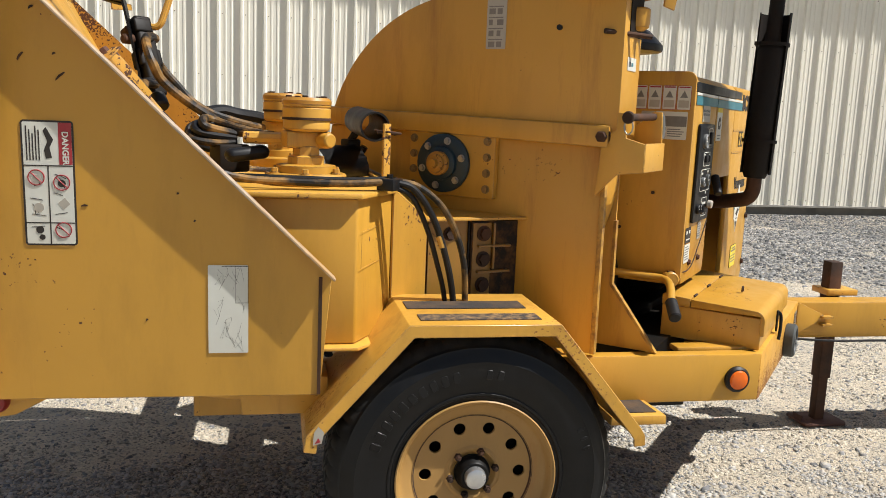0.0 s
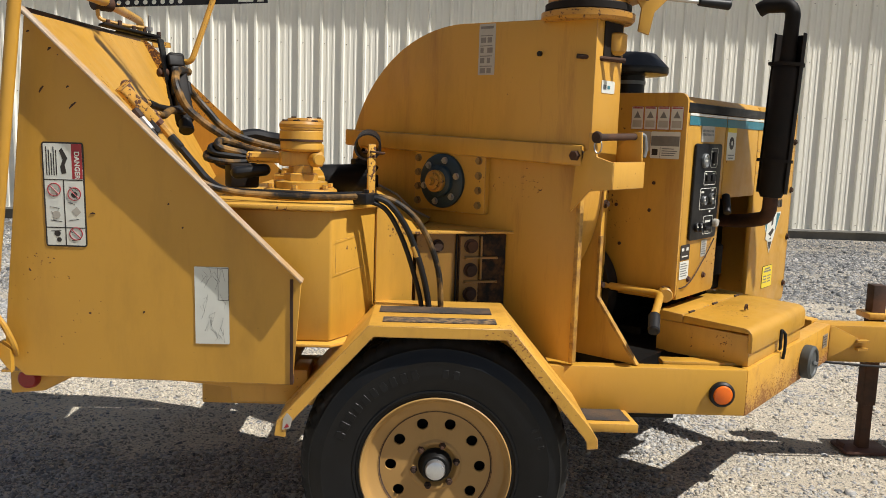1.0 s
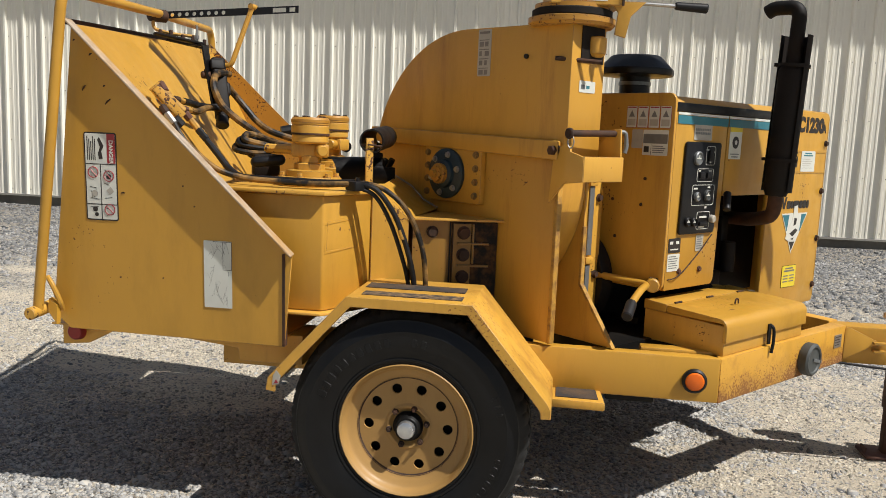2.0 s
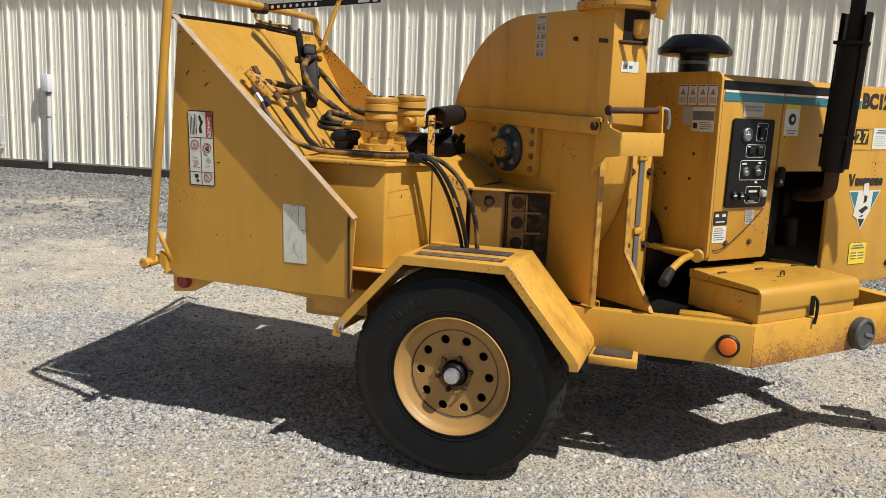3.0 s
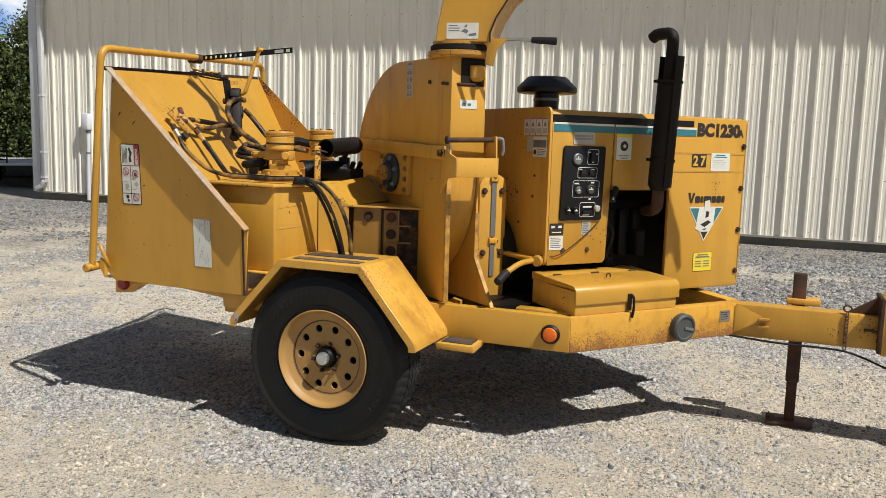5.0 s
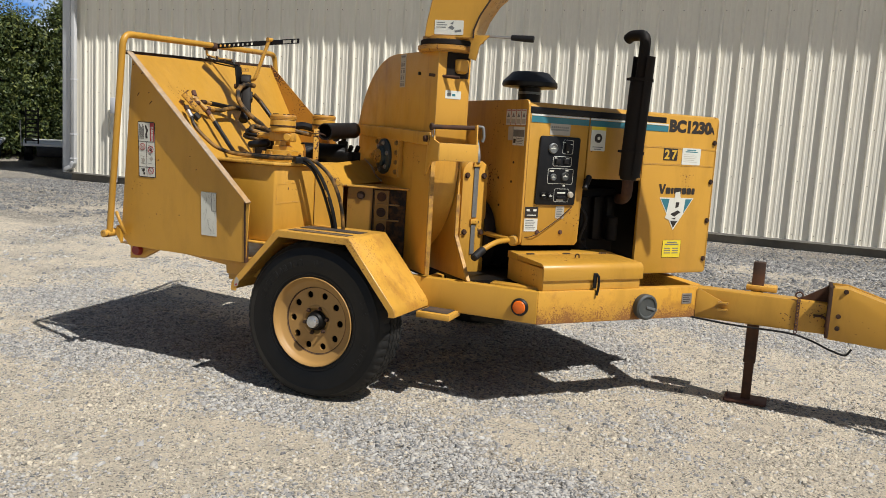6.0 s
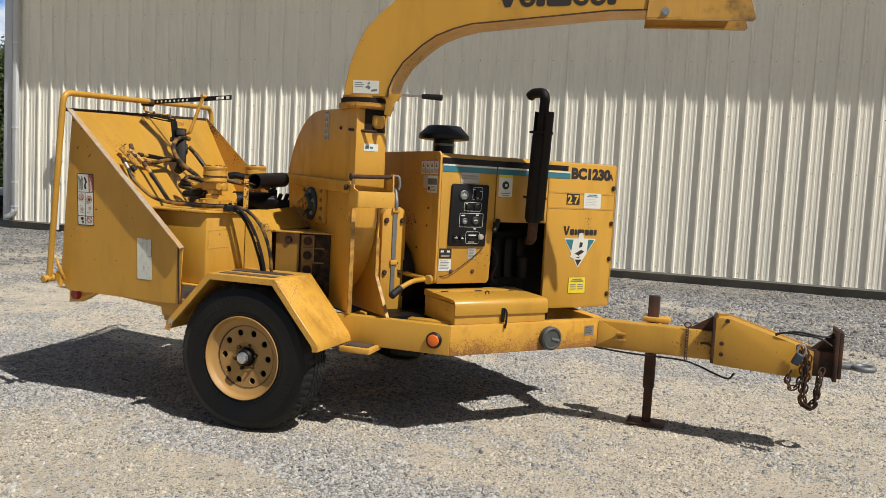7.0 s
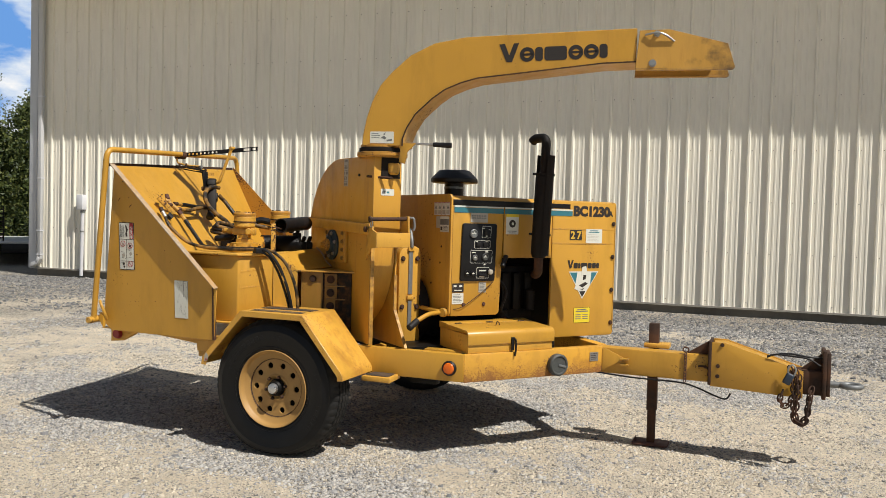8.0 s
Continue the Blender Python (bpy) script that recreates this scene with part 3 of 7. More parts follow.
def downspout():
    d = thing("downspout", WALL @ Vector((W0 + 0.16, 0, 0.04)), "white square metal downspout with a bent outlet at the shed corner", "downspout")
    bm = B()
    pts = [(0, 5.7), (0, 0.22), (-0.04, 0.14), (-0.20, 0.07)]
    base = Vector((W0 + 0.16, 0, 0.10))
    for (a, b), (c, e) in zip(pts, pts[1:]):
        m, h = along(WALL @ (base + Vector((a, b, 0))), WALL @ (base + Vector((c, e, 0))))
        box(bm, -0.05, 0.05, -0.04, 0.04, -0.02, h + 0.02, m, 0.008)
    part("pipe", bm, TRIM, d)
    for z in (0.30, 0.80, 1.90, 3.6):
        bm = B()
        box(bm, -0.058, 0.058, z - 0.012, z + 0.012, 0.04, 0.148, WALL @ Matrix.Translation((W0 + 0.16, 0, 0)))
        part("bracket", bm, PVC, d)
    return d


def vent_pipe():
    x = -10.77
    d = thing("conduit_riser", WALL @ Vector((x, 0, 0.06)), "white plastic riser pipe with a box head on the siding", "pipe")
    bm = B()
    cyl(bm, WALL @ Vector((x, -0.1, 0.075)), WALL @ Vector((x + 0.02, 1.28, 0.075)), 0.036, n=18)
    part("pipe", bm, PVC, d)
    bm = B()
    cyl(bm, WALL @ Vector((x + 0.01, 0.80, 0.075)), WALL @ Vector((x + 0.01, 0.83, 0.075)), 0.042, n=18)
    part("clamp", bm, STRAP, d)
    bm = B()
    cyl(bm, WALL @ Vector((x + 0.02, 1.20, 0.075)), WALL @ Vector((x + 0.02, 1.25, 0.075)), 0.046, n=18)
    part("clamp", bm, STRAP, d)
    bm = B()
    box(bm, x - 0.075, x + 0.085, 1.26, 1.57, 0.03, 0.16, WALL, 0.012)
    part("head", bm, PVC, d, "white box head")
    return d


downspout()
vent_pipe()

# ---- wood chipper ----
chipper = thing("wood_chipper", (0, 0.9, 0), "old yellow towable disc wood chipper, chipped paint, parked on gravel", "wood chipper")
AXIS_Y = 1.05


def rail_box(bm, p0, p1, width, z0, z1, side):
    """A rolled channel between two plan points; side is the plan vector to its inner side."""
    a, b = Vector((*p0, 0)), Vector((*p1, 0))
    d = (b - a).normalized()
    m = basis(a, d, Vector((*side, 0)).normalized(), Z)
    box(bm, 0, (b - a).length, 0, width, z0, z1, m, 0.006)


def build_frame():
    for name, sy in (("near", 1), ("far", -1)):
        def pt(x, y):
            return (x, AXIS_Y + (y - AXIS_Y) * sy)
        bm = B()
        rail_box(bm, pt(-0.70, 0.30), pt(0.945, 0.30), 0.05, 0.422, 0.567, (0, sy))
        part("side_rail", bm, YELLOW, chipper)
        bm = B()
        rail_box(bm, pt(0.947, 0.302), pt(1.536, 1.0), 0.06, 0.420, 0.567, (-math.sin(SKEW), math.cos(SKEW) * sy))
        part("drawbar_rail", bm, YELLOW_RAIL, chipper, "rust-stained angled drawbar rail")
    for x in (-0.66, -0.30, 0.35, 0.88):
        bm = B()
        box(bm, x, x + 0.06, 0.352, 2 * AXIS_Y - 0.352, 0.43, 0.55, None, 0.004)
        part("cross_member", bm, YELLOW, chipper)
    bm = B()
    cyl(bm, (0, 0.2, 0.352), (0, 2 * AXIS_Y - 0.2, 0.352), 0.04, n=16)
    part("axle", bm, DARK, chipper)
    bm = B()
    box(bm, 1.50, 2.14, AXIS_Y - 0.05, AXIS_Y + 0.05, 0.417, 0.562, None, 0.007)
    part("drawbar", bm, YELLOW, chipper)
    bm = B()
    prism(bm, [(1.53, 0.555), (1.545, 0.56), (1.65, 0.512), (1.65, 0.498), (1.53, 0.43)], 0.0, 0.008, on_y(AXIS_Y - 0.052), 0.002)
    box(bm, 1.635, 1.68, 0.502, 0.510, 0.0, 0.028, on_y(AXIS_Y - 0.052))
    box(bm, 1.635, 1.68, 0.470, 0.478, 0.0, 0.028, on_y(AXIS_Y - 0.052))
    part("gusset", bm, YELLOW, chipper)


build_frame()



def sector_with_hole(bm, a0, a1, r0, r1, rc, rh, h, thick, n=24):
    """One slice of a ring with a round hole through it."""
    ac = (a0 + a1) / 2
    cx, cy = rc * math.cos(ac), rc * math.sin(ac)
    rim_in, rim_out, back = [], [], []
    for k in range(n):
        f = 2 * math.pi * k / n
        dx, dy = math.cos(f), math.sin(f)
        lo, hi = 0.0, 0.3
        for _ in range(26):
            mid = (lo + hi) / 2
            x, y = cx + dx * mid, cy + dy * mid
            r, a = math.hypot(x, y), (math.atan2(y, x) - ac + math.pi) % (2 * math.pi) - math.pi
            if r0 < r < r1 and abs(a) < (a1 - a0) / 2:
                lo = mid
            else:
                hi = mid
        rim_out.append(bm.verts.new((cx + dx * lo, cy + dy * lo, h)))
        rim_in.append(bm.verts.new((cx + dx * rh, cy + dy * rh, h)))
        back.append(bm.verts.new((cx + dx * rh * 0.96, cy + dy * rh * 0.96, h - thick)))
    for k in range(n):
        j = (k + 1) % n
        bm.faces.new((rim_out[k], rim_out[j], rim_in[j], rim_in[k]))
        bm.faces.new((rim_in[k], rim_in[j], back[j], back[k]))


def wheel(y_out, s):
    """A wheel; s = 1 shows its outer side to -y, s = -1 to +y."""
    m = basis((0, y_out, 0.352), X * s, Z, -Y * s)
    bm = B()
    lathe(bm, [(0.182, -0.20), (0.185, -0.05), (0.194, 0.006), (0.199, 0.014), (0.203, 0.018), (0.204, 0.022), (0.201, 0.0245), (0.196, 0.021), (0.191, 0.012),
               (0.188, 0.002), (0.182, -0.004), (0.173, -0.008), (0.165, -0.013), (0.158, -0.0165), (0.1535, -0.018)], m, 64)
    w = part("wheel", bm, YELLOW_RIM, chipper, "cream-yellow steel wheel with ten round holes")
    bm = B()
    tmp = B()
    for k in range(10):
        sector_with_hole(tmp, 2 * math.pi * (k - 0.5) / 10, 2 * math.pi * (k + 0.5) / 10, 0.072, 0.157, 0.121, 0.0155, -0.022, 0.006)
    bmesh.ops.remove_doubles(tmp, verts=tmp.verts, dist=0.0035)
    join(bm, tmp, m)
    for r0, r1 in ((0.070, 0.103), (0.1395, 0.156)):
        lathe(bm, [(r0, -0.0226), (r1, -0.0226)], m, 64)
    part("wheel_disc", bm, YELLOW_RIM, w)
    bm = B()
    lathe(bm, [(0.0735, -0.0225), (0.066, -0.019), (0.060, -0.020), (0.050, -0.030), (0.036, -0.032)], m, 40)
    part("hub_plate", bm, YELLOW_RIM, w)
    bm = B()
    lathe(bm, [(0.1500, -0.0218), (0.1510, -0.0205), (0.1530, -0.0190), (0.1555, -0.0166)], m, 64)
    part("seam_ring", bm, RUST, w, "rusty ring seam")
    bm = B()
    lathe(bm, [(0.150, -0.12), (0.150, -0.062), (0.0, -0.062)], m, 40)
    part("brake_drum", bm, DARK, w)
    # tyre with ribs and shoulder notches
    n, tmp = 232, B()
    prof = [(0.192, 0.004), (0.203, 0.016), (0.212, 0.0175), (0.215, 0.0215), (0.221, 0.0225), (0.224, 0.020), (0.245, 0.0275), (0.275, 0.0315), (0.300, 0.0315), (0.3035, 0.0325), (0.307, 0.0310), (0.320, 0.0265),
            (0.332, 0.0190), (0.336, 0.0185), (0.341, 0.0120), (0.352, 0.0040),
            (0.3620, -0.012), (0.3660, -0.034), (0.3575, -0.0355), (0.3575, -0.042), (0.3675, -0.0435), (0.3685, -0.064), (0.3595, -0.0655), (0.3595, -0.072), (0.3690, -0.0735),
            (0.3690, -0.0955), (0.3595, -0.097), (0.3595, -0.1035), (0.3685, -0.105), (0.3675, -0.1255), (0.3575, -0.127), (0.3575, -0.1335), (0.3660, -0.135), (0.3620, -0.157),
            (0.350, -0.174), (0.335, -0.187), (0.29, -0.203), (0.245, -0.199), (0.205, -0.180)]
    notch = {15, 16, 17, 32, 33, 34}
    rib = {20, 21, 24, 25, 28, 29}
    rings = []
    for i, (r, h) in enumerate(prof):
        ring = []
        for k in range(n):
            rr = r
            if i in notch and k % 4 == 0:
                rr -= 0.005
            if i in rib and k % 4 == 2:
                rr -= 0.004
            a = 2 * math.pi * k / n
            px, py, hh = rr * math.cos(a), rr * math.sin(a), h
            if py < -0.2:                                # the loaded tyre bulges and lies flat on the ground
                hh += (0.010 if h > -0.10 else -0.010) * min(1.0, (-0.2 - py) / 0.15) ** 2
                py = -0.2 - 0.151 * (1 - max(0.0, 1 - (-0.2 - py) / 0.169) ** 1.2)
            ring.append(tmp.verts.new((px, py, hh)))
        rings.append(ring)
    for a, b in zip(rings, rings[1:]):
        for k in range(n):
            tmp.faces.new((a[k], a[(k + 1) % n], b[(k + 1) % n], b[k]))
    bm = join(B(), tmp, m)
    t = part("tyre", bm, [TYRE, TREAD], w, "worn black tyre with dusty shallow tread")
    for poly in t.data.polygons:
        if 14 <= poly.index // n <= 35:
            poly.material_index = 1
    # raised sidewall marks, as plain bars: one large row, one short row, fine rows near the bead
    for a_mid, count, r, w2, l2, gap in ((128, 10, 0.272, 0.0135, 0.0085, 6.2), (80, 2, 0.272, 0.0115, 0.0075, 6.0), (-28, 6, 0.286, 0.0085, 0.0065, 5.0), (-85, 9, 0.284, 0.0080, 0.0065, 4.6), (18, 3, 0.288, 0.010, 0.004, 5.0)):
        for k in range(count):
            a = radians(a_mid - (k - count / 2) * gap)
            if math.sin(a) * r < -0.235:
                continue
            mm = m @ Matrix.Rotation(a, 4, "Z") @ Matrix.Translation((r, 0, 0.0300))
            bm = B()
            prism(bm, round_rect(-w2, w2, -l2, l2, 0.003, 2), -0.003, 0.0026, mm, 0.0008, 1)
            if k % 3 != 1:
                box(bm, -w2 * 0.35, w2 * 0.35, -l2 * 1.25, -l2 * 0.8, -0.003, 0.0024, mm)
            part("sidewall_mark", bm, TYRE, w)
    bm = B()
    lathe(bm, [(0.047, -0.040), (0.046, -0.022), (0.041, -0.016), (0.038, 0.000), (0.034, 0.004), (0.0, 0.004)], m, 28)
    part("hub", bm, DARK, w, "greasy dark wheel hub")
    bm = B()
    lathe(bm, [(0.027, -0.012), (0.0275, 0.014), (0.025, 0.021), (0.018, 0.024), (0.0, 0.025)], m, 28)
    part("hub_cap", bm, CHROME, w, "bare steel grease cap")
    for k in range(6):
        a = radians(60 * k + 12)
        p = m @ Vector((0.059 * math.cos(a), 0.059 * math.sin(a), -0.021))
        bm = B()
        cyl(bm, p, p - Y * s * 0.010, 0.0105, 0.0085, n=6)
        cyl(bm, p - Y * s * 0.009, p - Y * s * 0.018, 0.005, n=8)
        part("lug_nut", bm, RUST, w)
    return w


wheel(0.012, 1)
wheel(2 * AXIS_Y - 0.012, -1)


def offset_line(pts, d):
    out = []
    for i, p in enumerate(pts):
        p = Vector(p)
        a = (p - Vector(pts[i - 1])).normalized() if i else None
        b = (Vector(pts[i + 1]) - p).normalized() if i < len(pts) - 1 else None
        if a is None or b is None:
            t = b if a is None else a
            out.append(p + Vector((t.y, -t.x)) * d)
        else:
            na, nb = Vector((a.y, -a.x)), Vector((b.y, -b.x))
            mid = (na + nb).normalized()
            out.append(p + mid * d / max(0.4, mid.dot(na)))
    return [(q.x, q.y) for q in out]


def fender(sy):
    line = [(-0.424, 0.452), (-0.418, 0.492), (-0.184, 0.752), (0.186, 0.752), (0.412, 0.482), (0.424, 0.462), (0.426, 0.436)]
    y0 = -0.038 if sy > 0 else 2 * AXIS_Y + 0.038
    m = basis(Y * y0, X, Z, Y * sy)
    bm = B()
    prism(bm, line + offset_line(line, 0.006)[::-1], 0.0, 0.345, m, 0.002, 1)
    prism(bm, line + offset_line(line, 0.030)[::-1], -0.002, 0.004, m, 0.0015, 1)
    f = part("fender", bm, YELLOW_FENDER, chipper, "angular yellow mudguard with scuffed paint")
    for a, b, x0, x1 in ((0.045, 0.105, -0.150, 0.150), (0.165, 0.245, -0.165, 0.145)):
        bm = B()
        box(bm, x0, x1, a, b, 0.7525, 0.7545, basis(Y * y0, X, Y * sy, Z) if sy > 0 else basis(Y * y0, X, -Y, Z))
        part("grip_strip", bm, GRIT if a > 0.1 else GRIT_WORN, f, "worn black grip tape" if a > 0.1 else "torn grip tape, half worn away")
    bm = B()
    top = [(0.424, 0.175), (0.588, 0.172), (0.577, 0.335), (0.424, 0.345)]
    if sy < 0:
        top = [(a, 2 * AXIS_Y - b) for a, b in top]
    prism(bm, top, 0.405, 0.432, None, 0.004)
    st = part("step", bm, YELLOW_WORN, chipper, "small yellow step plate")
    bm = B()
    g = [(0.436, 0.20), (0.568, 0.198), (0.562, 0.30), (0.436, 0.31)]
    if sy < 0:
        g = [(a, 2 * AXIS_Y - b) for a, b in g]
    prism(bm, g, 0.4325, 0.4345)
    part("grip_strip", bm, GRIT, st)


fender(1)
fender(-1)


# ---- infeed hopper ----
def sheet(bm, pts, t):
    """A flat plate through the given corners, t thick."""
    ps = [Vector(p) for p in pts]
    nrm = (ps[1] - ps[0]).cross(ps[-1] - ps[0]).normalized() * t / 2
    tmp = B()
    a = [tmp.verts.new(p + nrm) for p in ps]
    b = [tmp.verts.new(p - nrm) for p in ps]
    tmp.faces.new(a)
    tmp.faces.new(b[::-1])
    for i in range(len(ps)):
        k = (i + 1) % len(ps)
        tmp.faces.new((a[i], b[i], b[k], a[k]))
    return join(bm, tmp)


def side_y(z):
    return 0.016 - 0.05 * (z - 0.6)


def hopper():
    near = [(-1.037, 1.515), (-0.362, 0.862), (-0.386, 0.572), (-1.085, 0.580), (-1.138, 0.628)]
    tilt = basis((0, side_y(0), 0), X, Vector((0, -0.05, 1)).normalized(), Vector((0, -1, -0.05)).normalized())
    bm = B()
    prism(bm, near, -0.006, 0.0, tilt, 0.0015, 1)
    h = part("hopper_side", bm, YELLOW, chipper, "tall yellow hopper side plate")
    a, b = Vector((-1.040, side_y(1.515) + 0.004, 1.518)), Vector((-0.358, side_y(0.862) + 0.004, 0.858))
    d = (b - a).normalized()
    nrm = Vector((-d.z, 0, d.x)) * -1
    m = basis(a, d, -Y, nrm)
    bm = B()
    prism(bm, [(0, 0), ((b - a).length, 0), ((b - a).length + 0.003, 0.038), (0, 0.038)], -0.003, 0.004, m, 0.002, 1)
    part("edge_flange", bm, EDGE, h, "bare worn flange along the sloping edge")
    bm = B()
    box(bm, -0.392, -0.384, 0.575, 0.86, -0.02, 0.004, tilt)
    part("edge_strip", bm, RUST, h)
    # far side plate
    bm = B()
    sheet(bm, [(-1.195, 1.312, 1.590), (-0.805, 1.312, 1.232), (-0.60, 1.312, 1.04), (-0.60, 1.312, 0.58), (-1.24, 1.312, 0.60)], 0.006)
    part("hopper_side", bm, YELLOW_SPECK, chipper, "rust-flecked yellow hopper side plate")
    bm = B()
    tmp, NX = B(), 12
    grid = []
    for i in range(NX + 1):
        f = i / NX
        a, b = Vector((-1.048, -0.010, 1.510)).lerp(Vector((-1.192, 1.308, 1.570)), f), Vector((-0.640, 0.0, 1.040)).lerp(Vector((-0.905, 1.308, 1.045)), f)
        grid.append([tmp.verts.new(a.lerp(b, j / 6)) for j in range(7)])
    low = [[tmp.verts.new(v.co - Vector((0.0042, 0.0, 0.0042))) for v in row] for row in grid]
    for g0, g1 in ((grid[i], grid[i + 1]) for i in range(NX)):
        for j in range(6):
            tmp.faces.new((g0[j], g1[j], g1[j + 1], g0[j + 1]))
    for g0, g1 in ((low[i], low[i + 1]) for i in range(NX)):
        for j in range(6):
            tmp.faces.new((g0[j + 1], g1[j + 1], g1[j], g0[j]))
    for i in range(NX):
        tmp.faces.new((grid[i][0], low[i][0], low[i + 1][0], grid[i + 1][0]))
        tmp.faces.new((grid[i + 1][6], low[i + 1][6], low[i][6], grid[i][6]))
    for j in range(6):
        tmp.faces.new((grid[0][j + 1], low[0][j + 1], low[0][j], grid[0][j]))
        tmp.faces.new((grid[NX][j], low[NX][j], low[NX][j + 1], grid[NX][j + 1]))
    join(bm, tmp)
    t = part("hopper_top", bm, YELLOW, chipper, "sloping yellow hopper top plate")
    bm = B()
    m, L = along((-1.058, -0.060, 1.513), (-1.214, 1.325, 1.578))
    box(bm, -0.006, 0.006, -0.009, 0.009, 0, L, m, 0.002)
    part("top_edge_bar", bm, RUST, t, "dark rusty top edge")
    # floor, tail board and lamp
    bm = B()
    prism(bm, [(-0.96, 0.570), (-0.572, 0.530), (-0.568, 0.490), (-0.36, 0.490), (-0.36, 0.585), (-0.96, 0.585)], 0.0, 0.12, basis(Y * 0.115, X, Z, Y), 0.003)
    box(bm, -1.15, -0.40, 0.02, 1.306, 0.586, 0.592)
    part("hopper_floor", bm, YELLOW_WORN, chipper, "grimy hopper underside")
    bm = B()
    prism(bm, [(-1.174, 0.588), (-1.174, 0.497), (-1.082, 0.507), (-0.960, 0.572), (-0.960, 0.585)], 0.0, 0.02, on_y(0.135), 0.003)
    lb = part("lamp_bracket", bm, YELLOW_WORN, chipper, "rusty yellow tail lamp bracket")
    bm = B()
    cyl(bm, (-1.12, 0.118, 0.545), (-1.12, 0.092, 0.545), 0.030, 0.026, n=24, w=0.004)
    part("tail_lamp", bm, RED_LENS, lb, "dull red tail lamp")


hopper()


def control_bar():
    r = 0.0155
    bm = B()
    pts = [(-1.150, -0.050, 0.640), (-1.010, -0.115, 1.592), (-1.072, 0.60, 1.622), (-1.235, 1.405, 1.662), (-1.228, 1.415, 1.54)]
    tube(bm, bent(pts, 0.055), r, 14)
    c = part("control_bar", bm, YELLOW, chipper, "yellow bent tube feed control bar over the hopper mouth")
    bm = B()
    cyl(bm, (-1.152, -0.090, 0.640), (-1.152, 0.06, 0.648), 0.019, n=18, w=0.003)
    part("pivot_tube", bm, YELLOW_WORN, c)
    bm = B()
    prism(bm, [(-1.10, 0.66), (-1.125, 0.68), (-1.13, 0.64), (-1.10, 0.60)], 0.0, 0.02, on_y(-0.01))
    tube(bm, curve_pts([(-1.135, -0.02, 0.745), (-1.112, -0.03, 0.72), (-1.095, -0.02, 0.67), (-1.10, 0.0, 0.64)]), 0.008, 8)
    part("stop_hook", bm, YELLOW, c)
    return c


control_bar()


# ---- feed box and disc housing ----
def feed_box():
    plan = [(-0.66, 0.098), (-0.298, 0.098), (-0.192, 0.273), (-0.215, 0.790), (-0.30, 0.90), (-0.66, 1.20)]
    bm = B()
    prism(bm, plan, 0.672, 1.030, None, 0.006)
    f = part("feed_box", bm, YELLOW, chipper, "yellow feed roller box")
    bm = B()
    prism(bm, [(-0.66, 0.064), (-0.292, 0.064), (-0.262, 0.098), (-0.170, 0.262), (-0.195, 0.795), (-0.30, 0.91), (-0.66, 1.21)], 0.663, 0.671, None, 0.002)
    part("bottom_flange", bm, YELLOW_WORN, f)
    bm = B()
    prism(bm, [(-0.66, 0.078), (-0.288, 0.078), (-0.178, 0.265), (-0.205, 0.795), (-0.295, 0.92), (-0.66, 1.22)], 1.031, 1.044, None, 0.003)
    part("top_plate", bm, YELLOW_WORN, f)
    # throat that slopes down to the disc
    def hv(v, z):
        return tuple(uvz(0.489, v, z))
    a0, s0 = (-0.186, 0.275, 1.040), (-0.080, 0.359, 0.950)
    bm = B()
    back = [hv(0.70, 1.062), hv(0.60, 1.030), hv(0.53, 0.985), hv(0.45, 0.962)]
    tmp = B()
    v_a, v_s = tmp.verts.new(a0), tmp.verts.new(s0)
    bs = [tmp.verts.new(p) for p in back]
    mids = [tmp.verts.new(Vector(a0).lerp(Vector(s0), k / 3)) for k in (1, 2)]
    front = [v_a] + mids + [v_s]
    for i in range(3):
        tmp.faces.new((front[i], front[i + 1], bs[i + 1], bs[i]))
    lo = [tmp.verts.new((v.co.x, v.co.y, 0.59)) for v in front]
    for i in range(3):
        tmp.faces.new((front[i], lo[i], lo[i + 1], front[i + 1]))
    bmesh.ops.recalc_face_normals(tmp, faces=tmp.faces)
    bmesh.ops.solidify(tmp, geom=tmp.faces[:], thickness=0.006)
    join(bm, tmp)
    th = part("throat", bm, YELLOW, chipper, "sloping yellow throat between feed box and disc")
    bm = B()
    tube(bm, [Vector(p) + Vector((-0.002, -0.006, 0.004)) for p in back], 0.004, 6)
    part("weld_bead", bm, EDGE, th, "rough weld bead")
    # sill and knife access hatch
    bm = B()
    prism(bm, [(-0.086, 0.352), (0.236, 0.446), (0.226, 0.462), (-0.030, 0.672)], 0.944, 0.952, None, 0.002)
    part("sill_plate", bm, YELLOW_WORN, chipper, "dusty yellow sill plate over the knife hatch")
    a, b = Vector((-0.070, 0.385, 0)), Vector((0.218, 0.470, 0))
    d = (b - a).normalized()
    m = basis(a, d, Z, d.cross(Z))
    L = (b - a).length
    # hatch paint carries the shade under the sill as well as grime
    bm = B()
    box(bm, 0, L, 0.59, 0.946, -0.05, 0.0, m)
    kh = part("knife_hatch", bm, YELLOW_GRIME_SHADE, chipper, "knife access hatch, yellow darkened for grime and the sill's shade")
    bm = B()
    box(bm, L * 0.44, L - 0.012, 0.60, 0.940, 0.0, 0.010, m, 0.002)
    part("hatch_door", bm, BURNT, kh, "blackened hatch door")
    for k in range(2):
        z = 0.905 - k * 0.075
        bm = B()
        box(bm, L * 0.50, L * 0.86, z - 0.040, z - 0.033, 0.010, 0.026, m, 0.002)
        part("hatch_rib", bm, YELLOW_GRIME_SHADE, kh)
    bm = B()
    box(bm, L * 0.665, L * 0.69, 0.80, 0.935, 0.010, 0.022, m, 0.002)
